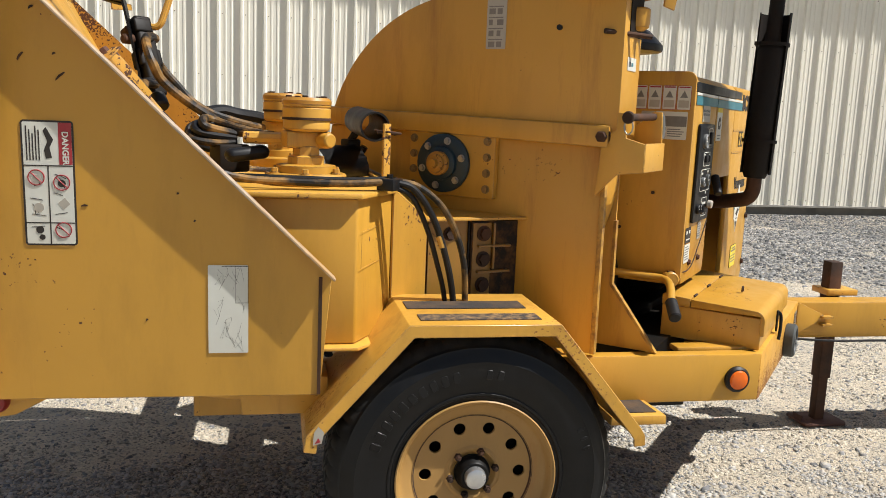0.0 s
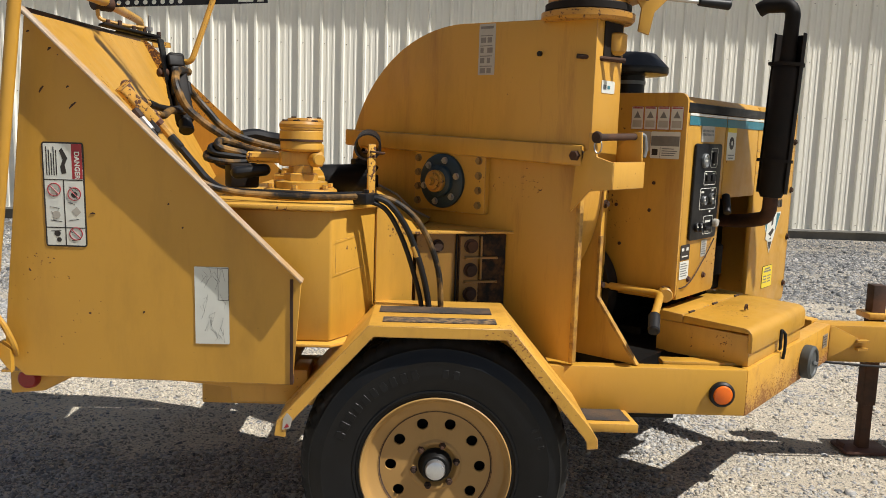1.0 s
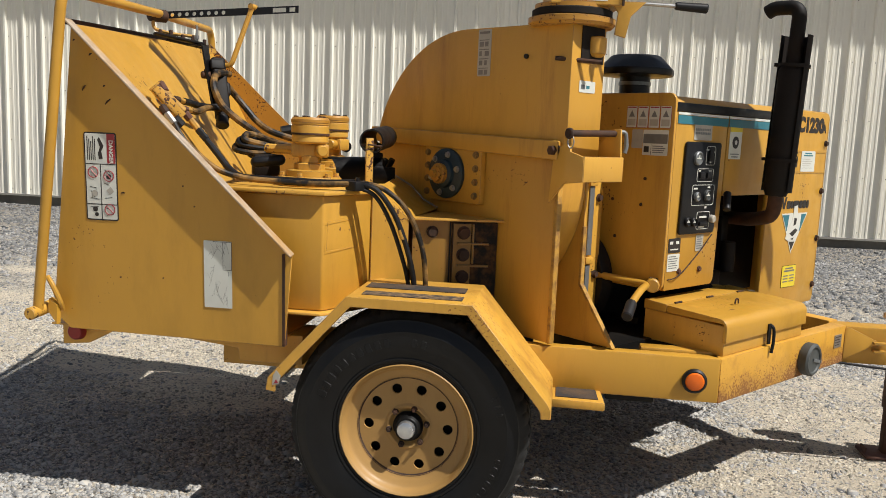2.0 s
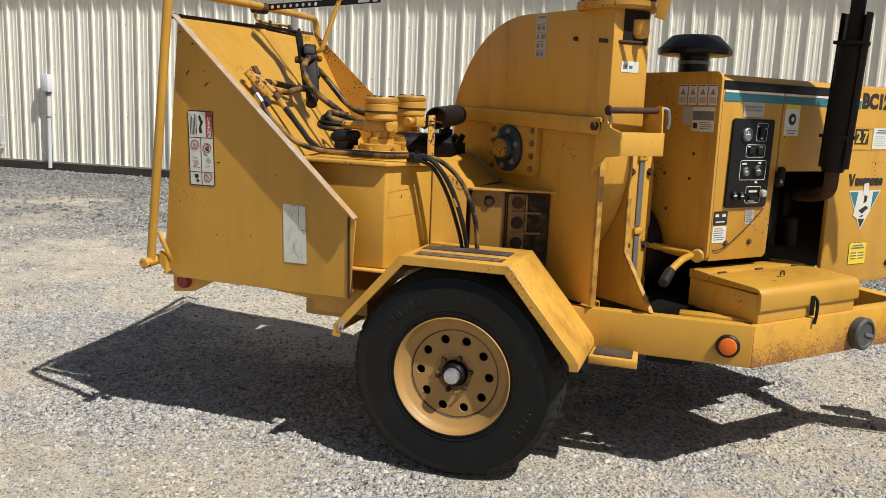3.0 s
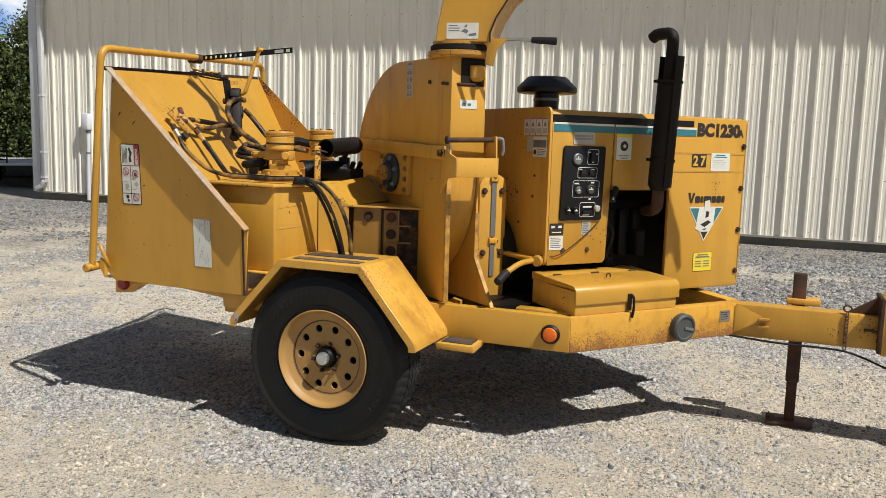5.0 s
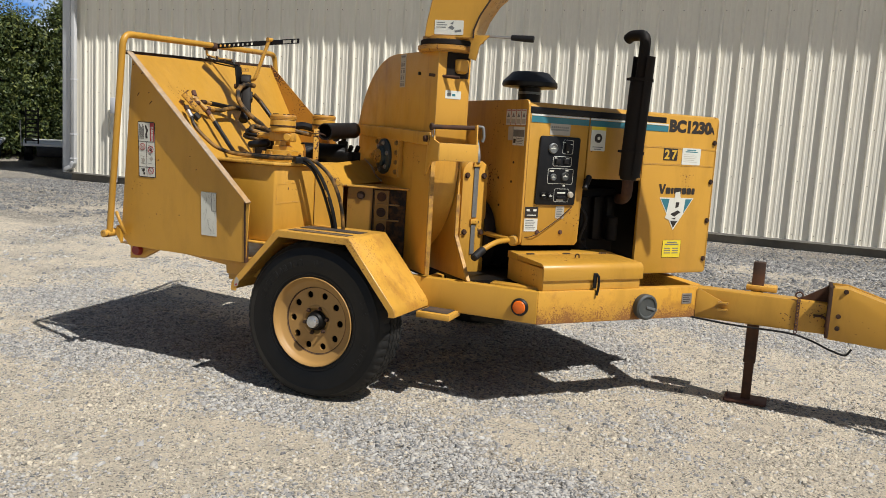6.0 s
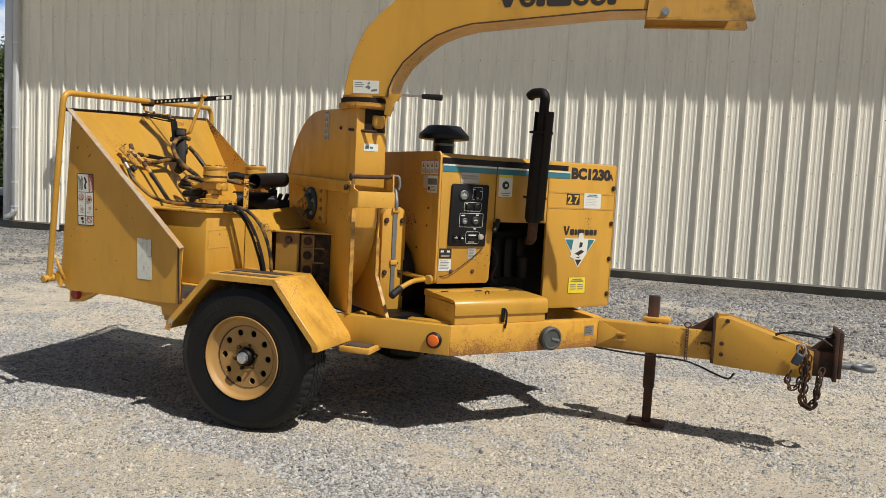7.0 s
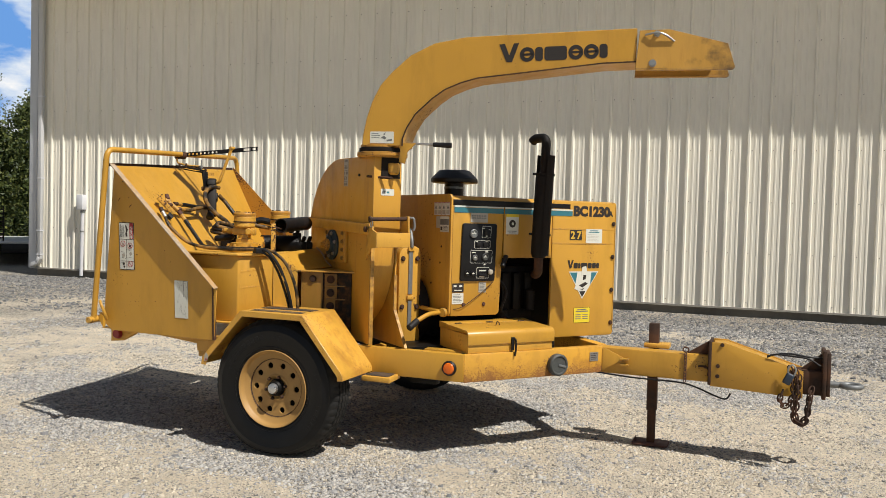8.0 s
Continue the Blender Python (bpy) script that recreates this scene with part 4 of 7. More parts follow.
    part("hatch_rib", bm, YELLOW_GRIME_SHADE, kh)
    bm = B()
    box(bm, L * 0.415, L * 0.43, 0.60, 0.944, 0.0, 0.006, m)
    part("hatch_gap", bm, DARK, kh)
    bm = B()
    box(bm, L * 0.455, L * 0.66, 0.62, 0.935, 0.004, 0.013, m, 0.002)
    part("hatch_pad", bm, YELLOW_GRIME_SHADE, kh, "grimy brown bolt pad with shade in its colour")
    for k in range(3):
        bm = B()
        bolt(bm, m @ Vector((L * 0.57, 0.905 - k * 0.075, 0.014)), m.col[2].to_3d(), 0.017, 0.014)
        part("hatch_bolt", bm, RUST, kh)
    for z in (0.905, 0.66):
        bm = B()
        bolt(bm, m @ Vector((L * 0.22, z, 0.001)), m.col[2].to_3d(), 0.015, 0.012)
        part("hatch_bolt", bm, RUST, kh)


feed_box()
CV, CZ, RH = 0.386, 1.094, 0.512       # middle and radius of the disc housing


def disc_housing():
    arc = [(0.325 + 0.503 * math.cos(a), 1.090 + 0.503 * math.sin(a)) for a in [radians(90 - 77.5 * i / 22) for i in range(23)]]
    # lower body
    bm = B()
    low = [(-0.120, 0.575), (-0.120, 1.178), (0.815, 1.215), (0.815, 1.00), (0.77, 0.85), (0.70, 0.72), (0.62, 0.575)]
    prism(bm, low, 0.490, 0.500, on_u(0), 0.002)
    h = part("disc_housing", bm, YELLOW_HOUSE, chipper, "rust-streaked yellow chipper disc housing")
    bm = B()
    prism(bm, [(-0.124, 0.575), (-0.124, 1.12), (-0.110, 1.12), (-0.110, 0.575)], 0.484, 0.506, on_u(0), 0.002)
    part("edge_strip", bm, CHIPPED, h, "paint chipped off along the edge")
    # upper hood
    bm = B()
    hood = [(-0.150, 1.178), (-0.150, 1.585)] + [(0.10, 1.590)] + arc + [(0.820, 1.194)]
    prism(bm, hood, 0.478, 0.640, on_u(0), 0.004)
    hd = part("hood", bm, YELLOW_HOUSE, chipper, "quarter-round yellow disc hood")
    bm = B()
    prism(bm, [(-0.13, 1.166), (-0.13, 1.226), (0.832, 1.252), (0.832, 1.196)], 0.460, 0.482, on_u(0), 0.006)
    part("hood_flange", bm, YELLOW_HOUSE, hd)
    # drum behind the front plate
    bm = B()
    m = basis(uvz(0.50, 0.36, CZ), V, Z, U)
    lathe(bm, [(0.0, 0.0), (0.475, 0.0), (0.475, 0.128), (0.0, 0.128)], m, 72)
    part("disc_drum", bm, YELLOW_HOUSE, chipper, "round yellow disc drum")
    # rear plate with the sloping toe
    bm = B()
    prism(bm, [(-0.262, 0.570), (-0.116, 0.760), (-0.116, 1.10), (0.30, 1.10), (0.30, 0.570)], 0.632, 0.642, on_u(0), 0.002)
    rp = part("rear_plate", bm, YELLOW_HOUSE, chipper, "yellow plate with a bare sloping edge")
    bm = B()
    prism(bm, [(-0.266, 0.570), (-0.120, 0.760), (-0.120, 0.95), (-0.110, 0.95), (-0.110, 0.757), (-0.255, 0.570)], 0.628, 0.646, on_u(0), 0.001, 1)
    part("edge_strip", bm, CHIPPED, rp, "paint chipped off along the edge")
    # bearing
    bm = B()
    prism(bm, round_rect(0.210, 0.503, 0.996, 1.194, 0.006), 0.466, 0.490, on_u(0), 0.003)
    bp = part("bearing_plate", bm, YELLOW_HOUSE, chipper, "yellow bearing mounting plate")
    for v in (0.236, 0.486):
        for k in range(4):
            bm = B()
            bolt(bm, uvz(0.466, v, 1.165 - 0.047 * k), -U, 0.0095, 0.010)
            part("bolt", bm, RUST_GOLD, bp)
    m = basis(uvz(0.466, 0.379, 1.094), -V, Z, -U)
    bm = B()
    lathe(bm, [(0.0, 0.0), (0.088, 0.0), (0.088, 0.012), (0.082, 0.016), (0.052, 0.018), (0.050, 0.030), (0.044, 0.034), (0.0, 0.034)], m, 40)
    bf = part("bearing_flange", bm, BLUE_STEEL, chipper, "round blue-grey flange bearing")
    for k in range(6):
        a = radians(60 * k + 15)
        bm = B()
        bolt(bm, m @ Vector((0.069 * math.cos(a), 0.069 * math.sin(a), 0.016)), -U, 0.0085, 0.010)
        part("bolt", bm, STEEL, bf)
    bm = B()
    lathe(bm, [(0.036, 0.03), (0.036, 0.048), (0.028, 0.050), (0.027, 0.060), (0.014, 0.062), (0.013, 0.078), (0.0, 0.078)], m, 24)
    part("shaft_collar", bm, YELLOW_SPECK, bf, "scratched yellow shaft collar")
    # hinge yoke on the corner of the hood
    bm = B()
    prism(bm, [(-0.100, 1.030), (-0.112, 1.190), (-0.150, 1.215), (-0.150, 1.262), (-0.172, 1.262), (-0.178, 1.195), (-0.232, 1.180), (-0.232, 1.104), (-0.160, 1.095)], 0.464, 0.473, on_u(0), 0.002)
    y = part("hinge_yoke", bm, YELLOW_WORN, chipper, "yellow hood hinge yoke")
    bm = B()
    box(bm, 0.466, 0.662, 1.104, 1.182, 0.0, 0.008, on_v(-0.226), 0.002)
    part("yoke_plate", bm, YELLOW_WORN, y)
    bm = B()
    prism(bm, [(-0.118, 1.104), (-0.118, 1.200), (-0.196, 1.270), (-0.222, 1.270), (-0.232, 1.104)], 0.652, 0.660, on_u(0), 0.002)
    part("yoke_cheek", bm, YELLOW_WORN, y)
    bm = B()
    cyl(bm, uvz(0.448, -0.188, 1.250), uvz(0.672, -0.200, 1.256), 0.0105, n=14, w=0.002)
    part("hinge_pin", bm, RUST, y, "rusty steel hinge pin")
    bm = B()
    cyl(bm, uvz(0.440, -0.186, 1.250), uvz(0.452, -0.187, 1.250), 0.017, n=16, w=0.003)
    part("pin_head", bm, RUST, y)
    bm = B()
    tube(bm, [uvz(0.455, -0.186, 1.245 - 0.020) + V * (0.012 * math.cos(a)) + Z * (0.020 * math.sin(a)) for a in [radians(36 * k) for k in range(11)]], 0.0022, 6, False)
    part("split_ring", bm, STEEL, y, "steel split ring")
    bm = B()
    tube(bm, bent([uvz(0.668, -0.200, 1.262), uvz(0.690, -0.214, 1.262), uvz(0.694, -0.218, 1.215), uvz(0.688, -0.216, 1.195)], 0.015), 0.007, 10)
    part("pin_hook", bm, STRAP, y, "bent grey pin end")
    bm = B()
    cyl(bm, uvz(0.446, -0.112, 1.196), uvz(0.474, -0.112, 1.196), 0.016, n=6, w=0.003)
    cyl(bm, uvz(0.464, -0.112, 1.196), uvz(0.470, -0.112, 1.196), 0.024, n=20)
    part("clamp_nut", bm, RUST, y)
    # discharge side of the hood
    # thin near-black sheet stands in for the shaded inside of the opening
    bm = B()
    box(bm, 0.520, 0.630, 1.470, 1.582, 0.0, 0.0025, on_v(-0.1505))
    part("opening_shade_patch", bm, SOOT, hd, "flat near-black patch painted as the shaded opening under the turntable")
    bm = B()
    lathe(bm, [(0.0, 1.488), (0.020, 1.490), (0.031, 1.500), (0.033, 1.512), (0.033, 1.548), (0.028, 1.552), (0.0, 1.552)], Matrix.Translation(uvz(0.592, -0.150, 0)), 24)
    part("turntable_stop", bm, YELLOW_HOUSE, hd)
    bm = B()
    cyl(bm, uvz(0.46, -0.10, 1.478), uvz(0.56, -0.20, 1.470), 0.007, n=10)
    part("latch_pin", bm, RUST, hd)
    # belt guard
    bm = B()
    g = [(0.700, 0.570), (0.700, 1.06), (0.712, 1.085), (0.735, 1.105), (0.80, 1.105), (0.824, 1.09), (0.836, 1.06), (0.836, 0.570)]
    prism(bm, g, -0.06, 0.0, on_v(-0.030), 0.004)
    bg = part("belt_guard", bm, YELLOW_WORN, chipper, "upright yellow belt guard with rounded top")
    bm = B()
    box(bm, 0.757, 0.782, 0.835, 1.075, 0.002, 0.006, on_v(-0.030), 0.001, 1)
    part("strap", bm, STRAP, bg, "flat grey steel strap")
    bm = B()
    box(bm, 0.757, 0.780, 0.66, 0.800, 0.002, 0.006, on_v(-0.030), 0.001, 1)
    part("strap", bm, STRAP, bg, "flat grey steel strap")
    for z in (0.817, 1.088):
        bm = B()
        box(bm, 0.750, 0.790, z - 0.012, z + 0.012, 0.0, 0.012, on_v(-0.030), 0.003)
        part("strap_clip", bm, YELLOW_WORN, bg)
    bm = B()
    tube(bm, curve_pts([uvz(0.770, -0.040, 1.098), uvz(0.770, -0.038, 1.13), uvz(0.772, -0.025, 1.165), uvz(0.772, -0.01, 1.20)]), 0.011, 10)
    part("strap_hook", bm, STRAP, bg)
    for u, z in ((0.722, 1.035), (0.812, 1.035), (0.722, 0.765), (0.812, 0.765)):
        bm = B()
        bolt(bm, uvz(u, -0.031, z), -V, 0.0105, 0.012)
        part("bolt", bm, RUST, bg)


disc_housing()


# ---- discharge chute ----
CH = radians(9)
CD, CN = Vector((math.cos(CH), math.sin(CH), 0)), Vector((math.sin(CH), -math.cos(CH), 0))
NECK = Vector((0.415, 0.385, 0))


def chute():
    bm = B()
    lathe(bm, [(0.0, 1.580), (0.128, 1.580), (0.137, 1.590), (0.137, 1.606), (0.120, 1.610), (0.118, 1.648), (0.0, 1.648)], Matrix.Translation(NECK), 48)
    n = part("turntable", bm, YELLOW_SPECK, chipper, "rust-rimmed chute turntable ring")
    # near-black ring between the turntable rim and the chute neck
    bm = B()
    lathe(bm, [(0.119, 1.611), (0.126, 1.612), (0.126, 1.630), (0.119, 1.634)], Matrix.Translation(NECK), 48)
    part("turntable_collar", bm, SOOT, n, "near-black collar")
    m = basis(NECK, CD, Z, CN)
    half = 0.105
    outer = [(-0.085, 1.640), (-0.079, 1.701), (-0.062, 1.786), (-0.034, 1.872), (0.011, 1.960), (0.075, 2.029), (0.172, 2.113), (0.298, 2.172), (0.461, 2.201), (1.322, 2.230)]
    inner = [(1.322, 2.062), (1.157, 2.056), (0.674, 2.003), (0.525, 1.987), (0.440, 1.963), (0.360, 1.930), (0.294, 1.884), (0.206, 1.803), (0.162, 1.733), (0.140, 1.674), (0.140, 1.640)]
    bm = B()
    prism(bm, outer + inner, -half, half, m, 0.003, 1)
    c = part("discharge_chute", bm, YELLOW, chipper, "long curved yellow discharge chute")
    bm = B()
    low = inner
    edge = offset_line([(a, b) for a, b in low], 0.006)
    prism(bm, low + edge[::-1], half, half + 0.006, m)
    part("chute_seam", bm, RUST, c)
    bm = B()
    w0 = half + 0.012
    side = [(1.318, 2.028), (1.334, 2.216), (1.478, 2.219), (1.752, 2.147), (1.788, 2.032), (1.776, 2.026)]
    for z0 in (-w0, w0 - 0.005):
        prism(bm, side, z0, z0 + 0.005, m, 0.0015, 1)
    for (ax, ay), (bx, by) in zip(side[1:], side[2:4]):
        prism(bm, [(ax, ay), (bx, by), (bx, by - 0.006), (ax, ay - 0.006)], -w0 + 0.004, w0 - 0.004, m, 0.001, 1)
    for z0 in (-w0, w0 - 0.018):
        prism(bm, [(1.318, 2.022), (1.776, 2.020), (1.784, 2.026), (1.784, 2.031), (1.318, 2.028)], z0, z0 + 0.018, m, 0.001, 1)
    h = part("chute_deflector", bm, YELLOW_SMOKED, chipper, "smoke-stained yellow chute deflector")
    bm = B()
    bolt(bm, m @ Vector((1.400, 2.054, half + 0.012)), CN, 0.014, 0.012)
    part("pivot_bolt", bm, STEEL, h)
    bm = B()
    tube(bm, curve_pts([m @ Vector((1.360, 2.192, half + 0.018)), m @ Vector((1.420, 2.200, half + 0.030)), m @ Vector((1.462, 2.186, half + 0.026)), m @ Vector((1.500, 2.160, half + 0.016))]), 0.005, 8)
    bolt(bm, m @ Vector((1.418, 2.198, half + 0.012)), CN, 0.012, 0.020)
    part("latch_rod", bm, STEEL, h)
    # turning lever
    bm = B()
    prism(bm, [(0.10, 1.655), (0.21, 1.655), (0.165, 1.61), (0.152, 1.545), (0.118, 1.555), (0.125, 1.62)], 0.0, 0.008, m @ Matrix.Translation((0, 0, 0.09)), 0.002)
    lv = part("turning_lever", bm, YELLOW, chipper, "yellow chute turning lever bracket")
    bm = B()
    cyl(bm, m @ Vector((0.18, 1.652, 0.09)), m @ Vector((0.33, 1.648, 0.09)), 0.006, n=10)
    part("rod", bm, STEEL, lv)
    bm = B()
    cyl(bm, m @ Vector((0.30, 1.649, 0.09)), m @ Vector((0.40, 1.645, 0.09)), 0.012, 0.015, n=14, w=0.003)
    part("grip", bm, RUBBER, lv, "black rubber grip")


chute()


# ---- engine cover ----
EV, EZ0, EZ1 = -0.258, 0.585, 1.394


def engine_cover():
    # one near-black box fills the enclosure and shows through the open bay
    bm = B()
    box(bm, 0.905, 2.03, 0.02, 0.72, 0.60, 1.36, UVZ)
    e = part("engine_cover", bm, DARK, chipper, "yellow engine enclosure with a near-black core box in its open bay")
    # top
    bm = B()
    prism(bm, [(EV + 0.002, 1.372), (EV + 0.03, 1.392), (0.74, 1.392), (0.74, 1.35), (EV + 0.01, 1.35)], 0.905, 2.045, on_u(0), 0.006)
    part("top_panel", bm, YELLOW, e)
    # rear panel towards the disc
    bm = B()
    prism(bm, round_rect(EV, 0.75, 0.73, 1.400, 0.028), 0.893, 0.906, on_u(0), 0.003)
    part("end_panel", bm, YELLOW_HOUSE, e, "yellow end panel with stained paint")
    bm = B()
    prism(bm, round_rect(EV, 0.75, 0.585, 1.392, 0.028), 2.035, 2.050, on_u(0), 0.003)
    part("end_panel", bm, YELLOW, e)
    # side panels
    bm = B()
    prism(bm, [(0.906, 0.732), (1.205, 0.732), (1.219, 0.748), (1.230, 1.05), (1.234, 1.338), (0.906, 1.338)], -0.02, 0.0, on_v(EV), 0.004)
    part("instrument_panel_door", bm, YELLOW, e)
    bm = B()
    box(bm, 1.238, 1.57, 1.052, 1.338, -0.02, 0.0, on_v(EV), 0.004)
    part("upper_door", bm, YELLOW, e)
    bm = B()
    q = round_rect(1.573, 2.050, 0.585, 1.385, 0.022)
    prism(bm, q, -0.02, 0.0, on_v(EV), 0.005)
    for z in (1.138, 1.222):
        box(bm, 1.576, 2.045, z - 0.003, z + 0.003, 0.0, 0.0015, on_v(EV))
    part("side_door", bm, YELLOW, e, "yellow side door with pressed creases")
    bm = B()
    box(bm, 0.906, 2.036, 0.736, 0.750, 0.60, 1.348, UVZ, 0.004)
    part("rear_side_panel", bm, YELLOW, e)
    # dark strip and stripes
    bm = B()
    box(bm, 0.905, 1.70, 1.341, 1.370, -0.012, 0.001, on_v(EV), 0.002)
    part("dark_strip", bm, BLACK, e)
    for z0, z1, mt in ((1.330, 1.338, WHITE), (1.300, 1.328, TEAL)):
        bm = B()
        box(bm, 0.912, 1.232, z0, z1, 0.001, 0.0022, on_v(EV))
        box(bm, 1.240, 1.715, z0, z1, 0.001, 0.0022, on_v(EV))
        part("stripe", bm, mt, e)
    for z in (0.66, 0.86, 1.06, 1.26):
        bm = B()
        bolt(bm, uvz(2.028, EV - 0.001, z), -V, 0.010, 0.010)
        part("bolt", bm, RUST, e)
    for u in (0.985, 1.115):
        bm = B()
        bolt(bm, uvz(u, EV - 0.001, 0.795), -V, 0.008, 0.008)
        part("bolt", bm, RUST_RED, e)
    bm = B()
    cyl(bm, uvz(1.252, EV - 0.01, 1.065), uvz(1.212, EV - 0.035, 1.005), 0.014, n=14, w=0.003)
    part("door_latch", bm, RUBBER, e, "black rubber latch")


engine_cover()


def exhaust():
    c = Vector((1.186, 0.826, 0)) - Z * 0.0
    lean = Matrix.Translation(c + Z * 1.06) @ Matrix.Rotation(radians(2.2), 4, "Y") @ Matrix.Translation((0, 0, -1.06))
    bm = B()
    lathe(bm, [(0.0, 1.055), (0.036, 1.06), (0.046, 1.085), (0.047, 1.505), (0.042, 1.520), (0.0265, 1.535), (0.0265, 1.56), (0.0, 1.56)], lean, 32)
    mf = part("muffler", bm, SOOT, chipper, "sooty black upright muffler")
    bm = B()
    tmp = B()
    n = 20
    for k in range(n):
        a0, a1 = radians(-62 + 226 * k / n), radians(-62 + 226 * (k + 1) / n)
        tmp.faces.new([tmp.verts.new((0.053 * math.cos(a) + 0.001, 0.053 * math.sin(a), z)) for a, z in ((a0, 1.075), (a1, 1.075), (a1, 1.632), (a0, 1.632))])
    bmesh.ops.remove_doubles(tmp, verts=tmp.verts, dist=0.0005)
    bmesh.ops.solidify(tmp, geom=tmp.faces[:], thickness=0.002)
    join(bm, tmp, lean)
    part("heat_shield", bm, SOOT, mf, "half-round heat shield")
    for z in (1.19, 1.525):
        bm = B()
        lathe(bm, [(0.0535, z - 0.006), (0.057, z - 0.006), (0.057, z + 0.006), (0.0535, z + 0.006), (0.0535, z - 0.006)], lean @ Matrix.Translation((0.002, 0, 0)), 32)
        box(bm, -0.064, -0.050, -0.007, 0.007, z - 0.006, z + 0.006, lean)
        part("clamp", bm, SOOT, mf)
    top = lean @ Vector((0, 0, 1.54))
    bm = B()
    tube(bm, bent([top, top + Vector((0.007, 0.0, 0.190)), top + Vector((-0.070, 0.050, 0.190)), top + Vector((-0.090, 0.065, 0.176))], 0.070, 8), 0.0255, 18)
    part("tail_pipe", bm, SOOT, mf, "curved black exhaust outlet")
    bm = B()
    tube(bm, bent([c + Z * 1.09, c + Z * 0.985, Vector((1.135, 0.985, 0.955)), Vector((1.085, 1.12, 0.95))], 0.08), 0.026, 16)
    part("elbow", bm, RUST, mf, "sooty exhaust elbow")


exhaust()


def air_cleaner():
    c = Matrix.Translation(uvz(1.082, 0.048, 0))
    bm = B()
    lathe(bm, [(0.0, 1.385), (0.056, 1.385), (0.056, 1.475), (0.0, 1.475)], c, 28)
    a = part("intake_stem", bm, BLACK, chipper, "black air intake stem")
    bm = B()
    lathe(bm, [(0.0, 1.470), (0.10, 1.470), (0.136, 1.474), (0.140, 1.482), (0.138, 1.498), (0.092, 1.544), (0.085, 1.547), (0.0, 1.550)], c, 12)
    part("rain_cap", bm, BLACK, a, "black plastic mushroom rain cap")
    bm = B()
    lathe(bm, [(0.056, 1.440), (0.059, 1.440), (0.059, 1.452), (0.056, 1.452)], c, 28)
    part("band", bm, STRAP, a)


air_cleaner()


def tool_box():
    v0, v1 = -0.518, -0.215
    bm = B()
    prism(bm, [(v0, 0.567), (v0, 0.665), (v1, 0.672), (v1, 0.567)], 0.868, 1.405, on_u(0), 0.004)
    t = part("tool_box", bm, YELLOW_WORN, chipper, "yellow steel tool box on the drawbar")
    bm = B()
    lid = [(v0 - 0.010, 0.612)] + [(v0 - 0.010 + 0.03 - 0.03 * math.cos(a), 0.658 + 0.03 * math.sin(a)) for a in [radians(90 * i / 6) for i in range(7)]] + [(v1 - 0.09, 0.697), (v1 - 0.09, 0.672), (v0 + 0.004, 0.672), (v0 + 0.004, 0.612)]
    prism(bm, lid, 0.862, 1.412, on_u(0), 0.002)
    part("lid", bm, YELLOW, t, "folded yellow lid")
    bm = B()
    prism(bm, [(v1 - 0.088, 0.672), (v1 - 0.088, 0.699), (v1, 0.704), (v1, 0.672)], 0.862, 1.412, on_u(0), 0.002)
    part("hinge_leaf", bm, YELLOW, t)
    for u in (0.93, 1.13, 1.34):
        bm = B()
        cyl(bm, uvz(u - 0.02, v1 - 0.089, 0.699), uvz(u + 0.02, v1 - 0.089, 0.699), 0.004, n=8)
        part("hinge", bm, RUST, t)
    bm = B()
    box(bm, 1.128, 1.146, 0.575, 0.645, 0.0, 0.006, on_v(v0 - 0.010), 0.001)
    tube(bm, curve_pts([uvz(1.145, v0 - 0.012, 0.640), uvz(1.150, v0 - 0.022, 0.625), uvz(1.150, v0 - 0.024, 0.58), uvz(1.145, v0 - 0.022, 0.545)]), 0.0055, 8)
    part("latch", bm, BLACK, t, "black rubber latch")
    bm = B()
    tube(bm, curve_pts([uvz(1.10, v0 + 0.10, 0.697), uvz(1.104, v0 + 0.10, 0.712), uvz(1.118, v0 + 0.10, 0.712), uvz(1.122, v0 + 0.10, 0.697)]), 0.003, 6)
    part("eye", bm, RUST, t)


tool_box()


# ---- drawbar fittings ----
def jack():
    c = Vector((1.795, 1.165, 0))
    bm = B()
    box(bm, -0.028, 0.028, -0.028, 0.028, 0.20, 0.700, Matrix.Translation(c), 0.004)
    j = part("jack", bm, RUST, chipper, "rusty square drop-leg jack")
    bm = B()
    box(bm, -0.022, 0.022, -0.022, 0.022, 0.012, 0.25, Matrix.Translation(c), 0.003)
    part("inner_leg", bm, RUST, j)
    bm = B()
    prism(bm, round_rect(-0.10, 0.10, -0.075, 0.075, 0.02), 0.004, 0.016, Matrix.Translation(c), 0.003)
    box(bm, -0.09, -0.085, -0.03, 0.03, 0.012, 0.035, Matrix.Translation(c))
    part("foot_plate", bm, RUST_RED, j, "red-brown steel foot plate")
    bm = B()
    box(bm, -0.05, 0.09, -0.055, 0.055, 0.563, 0.588, Matrix.Translation(c), 0.004)
    part("collar", bm, YELLOW_WORN, j)


jack()


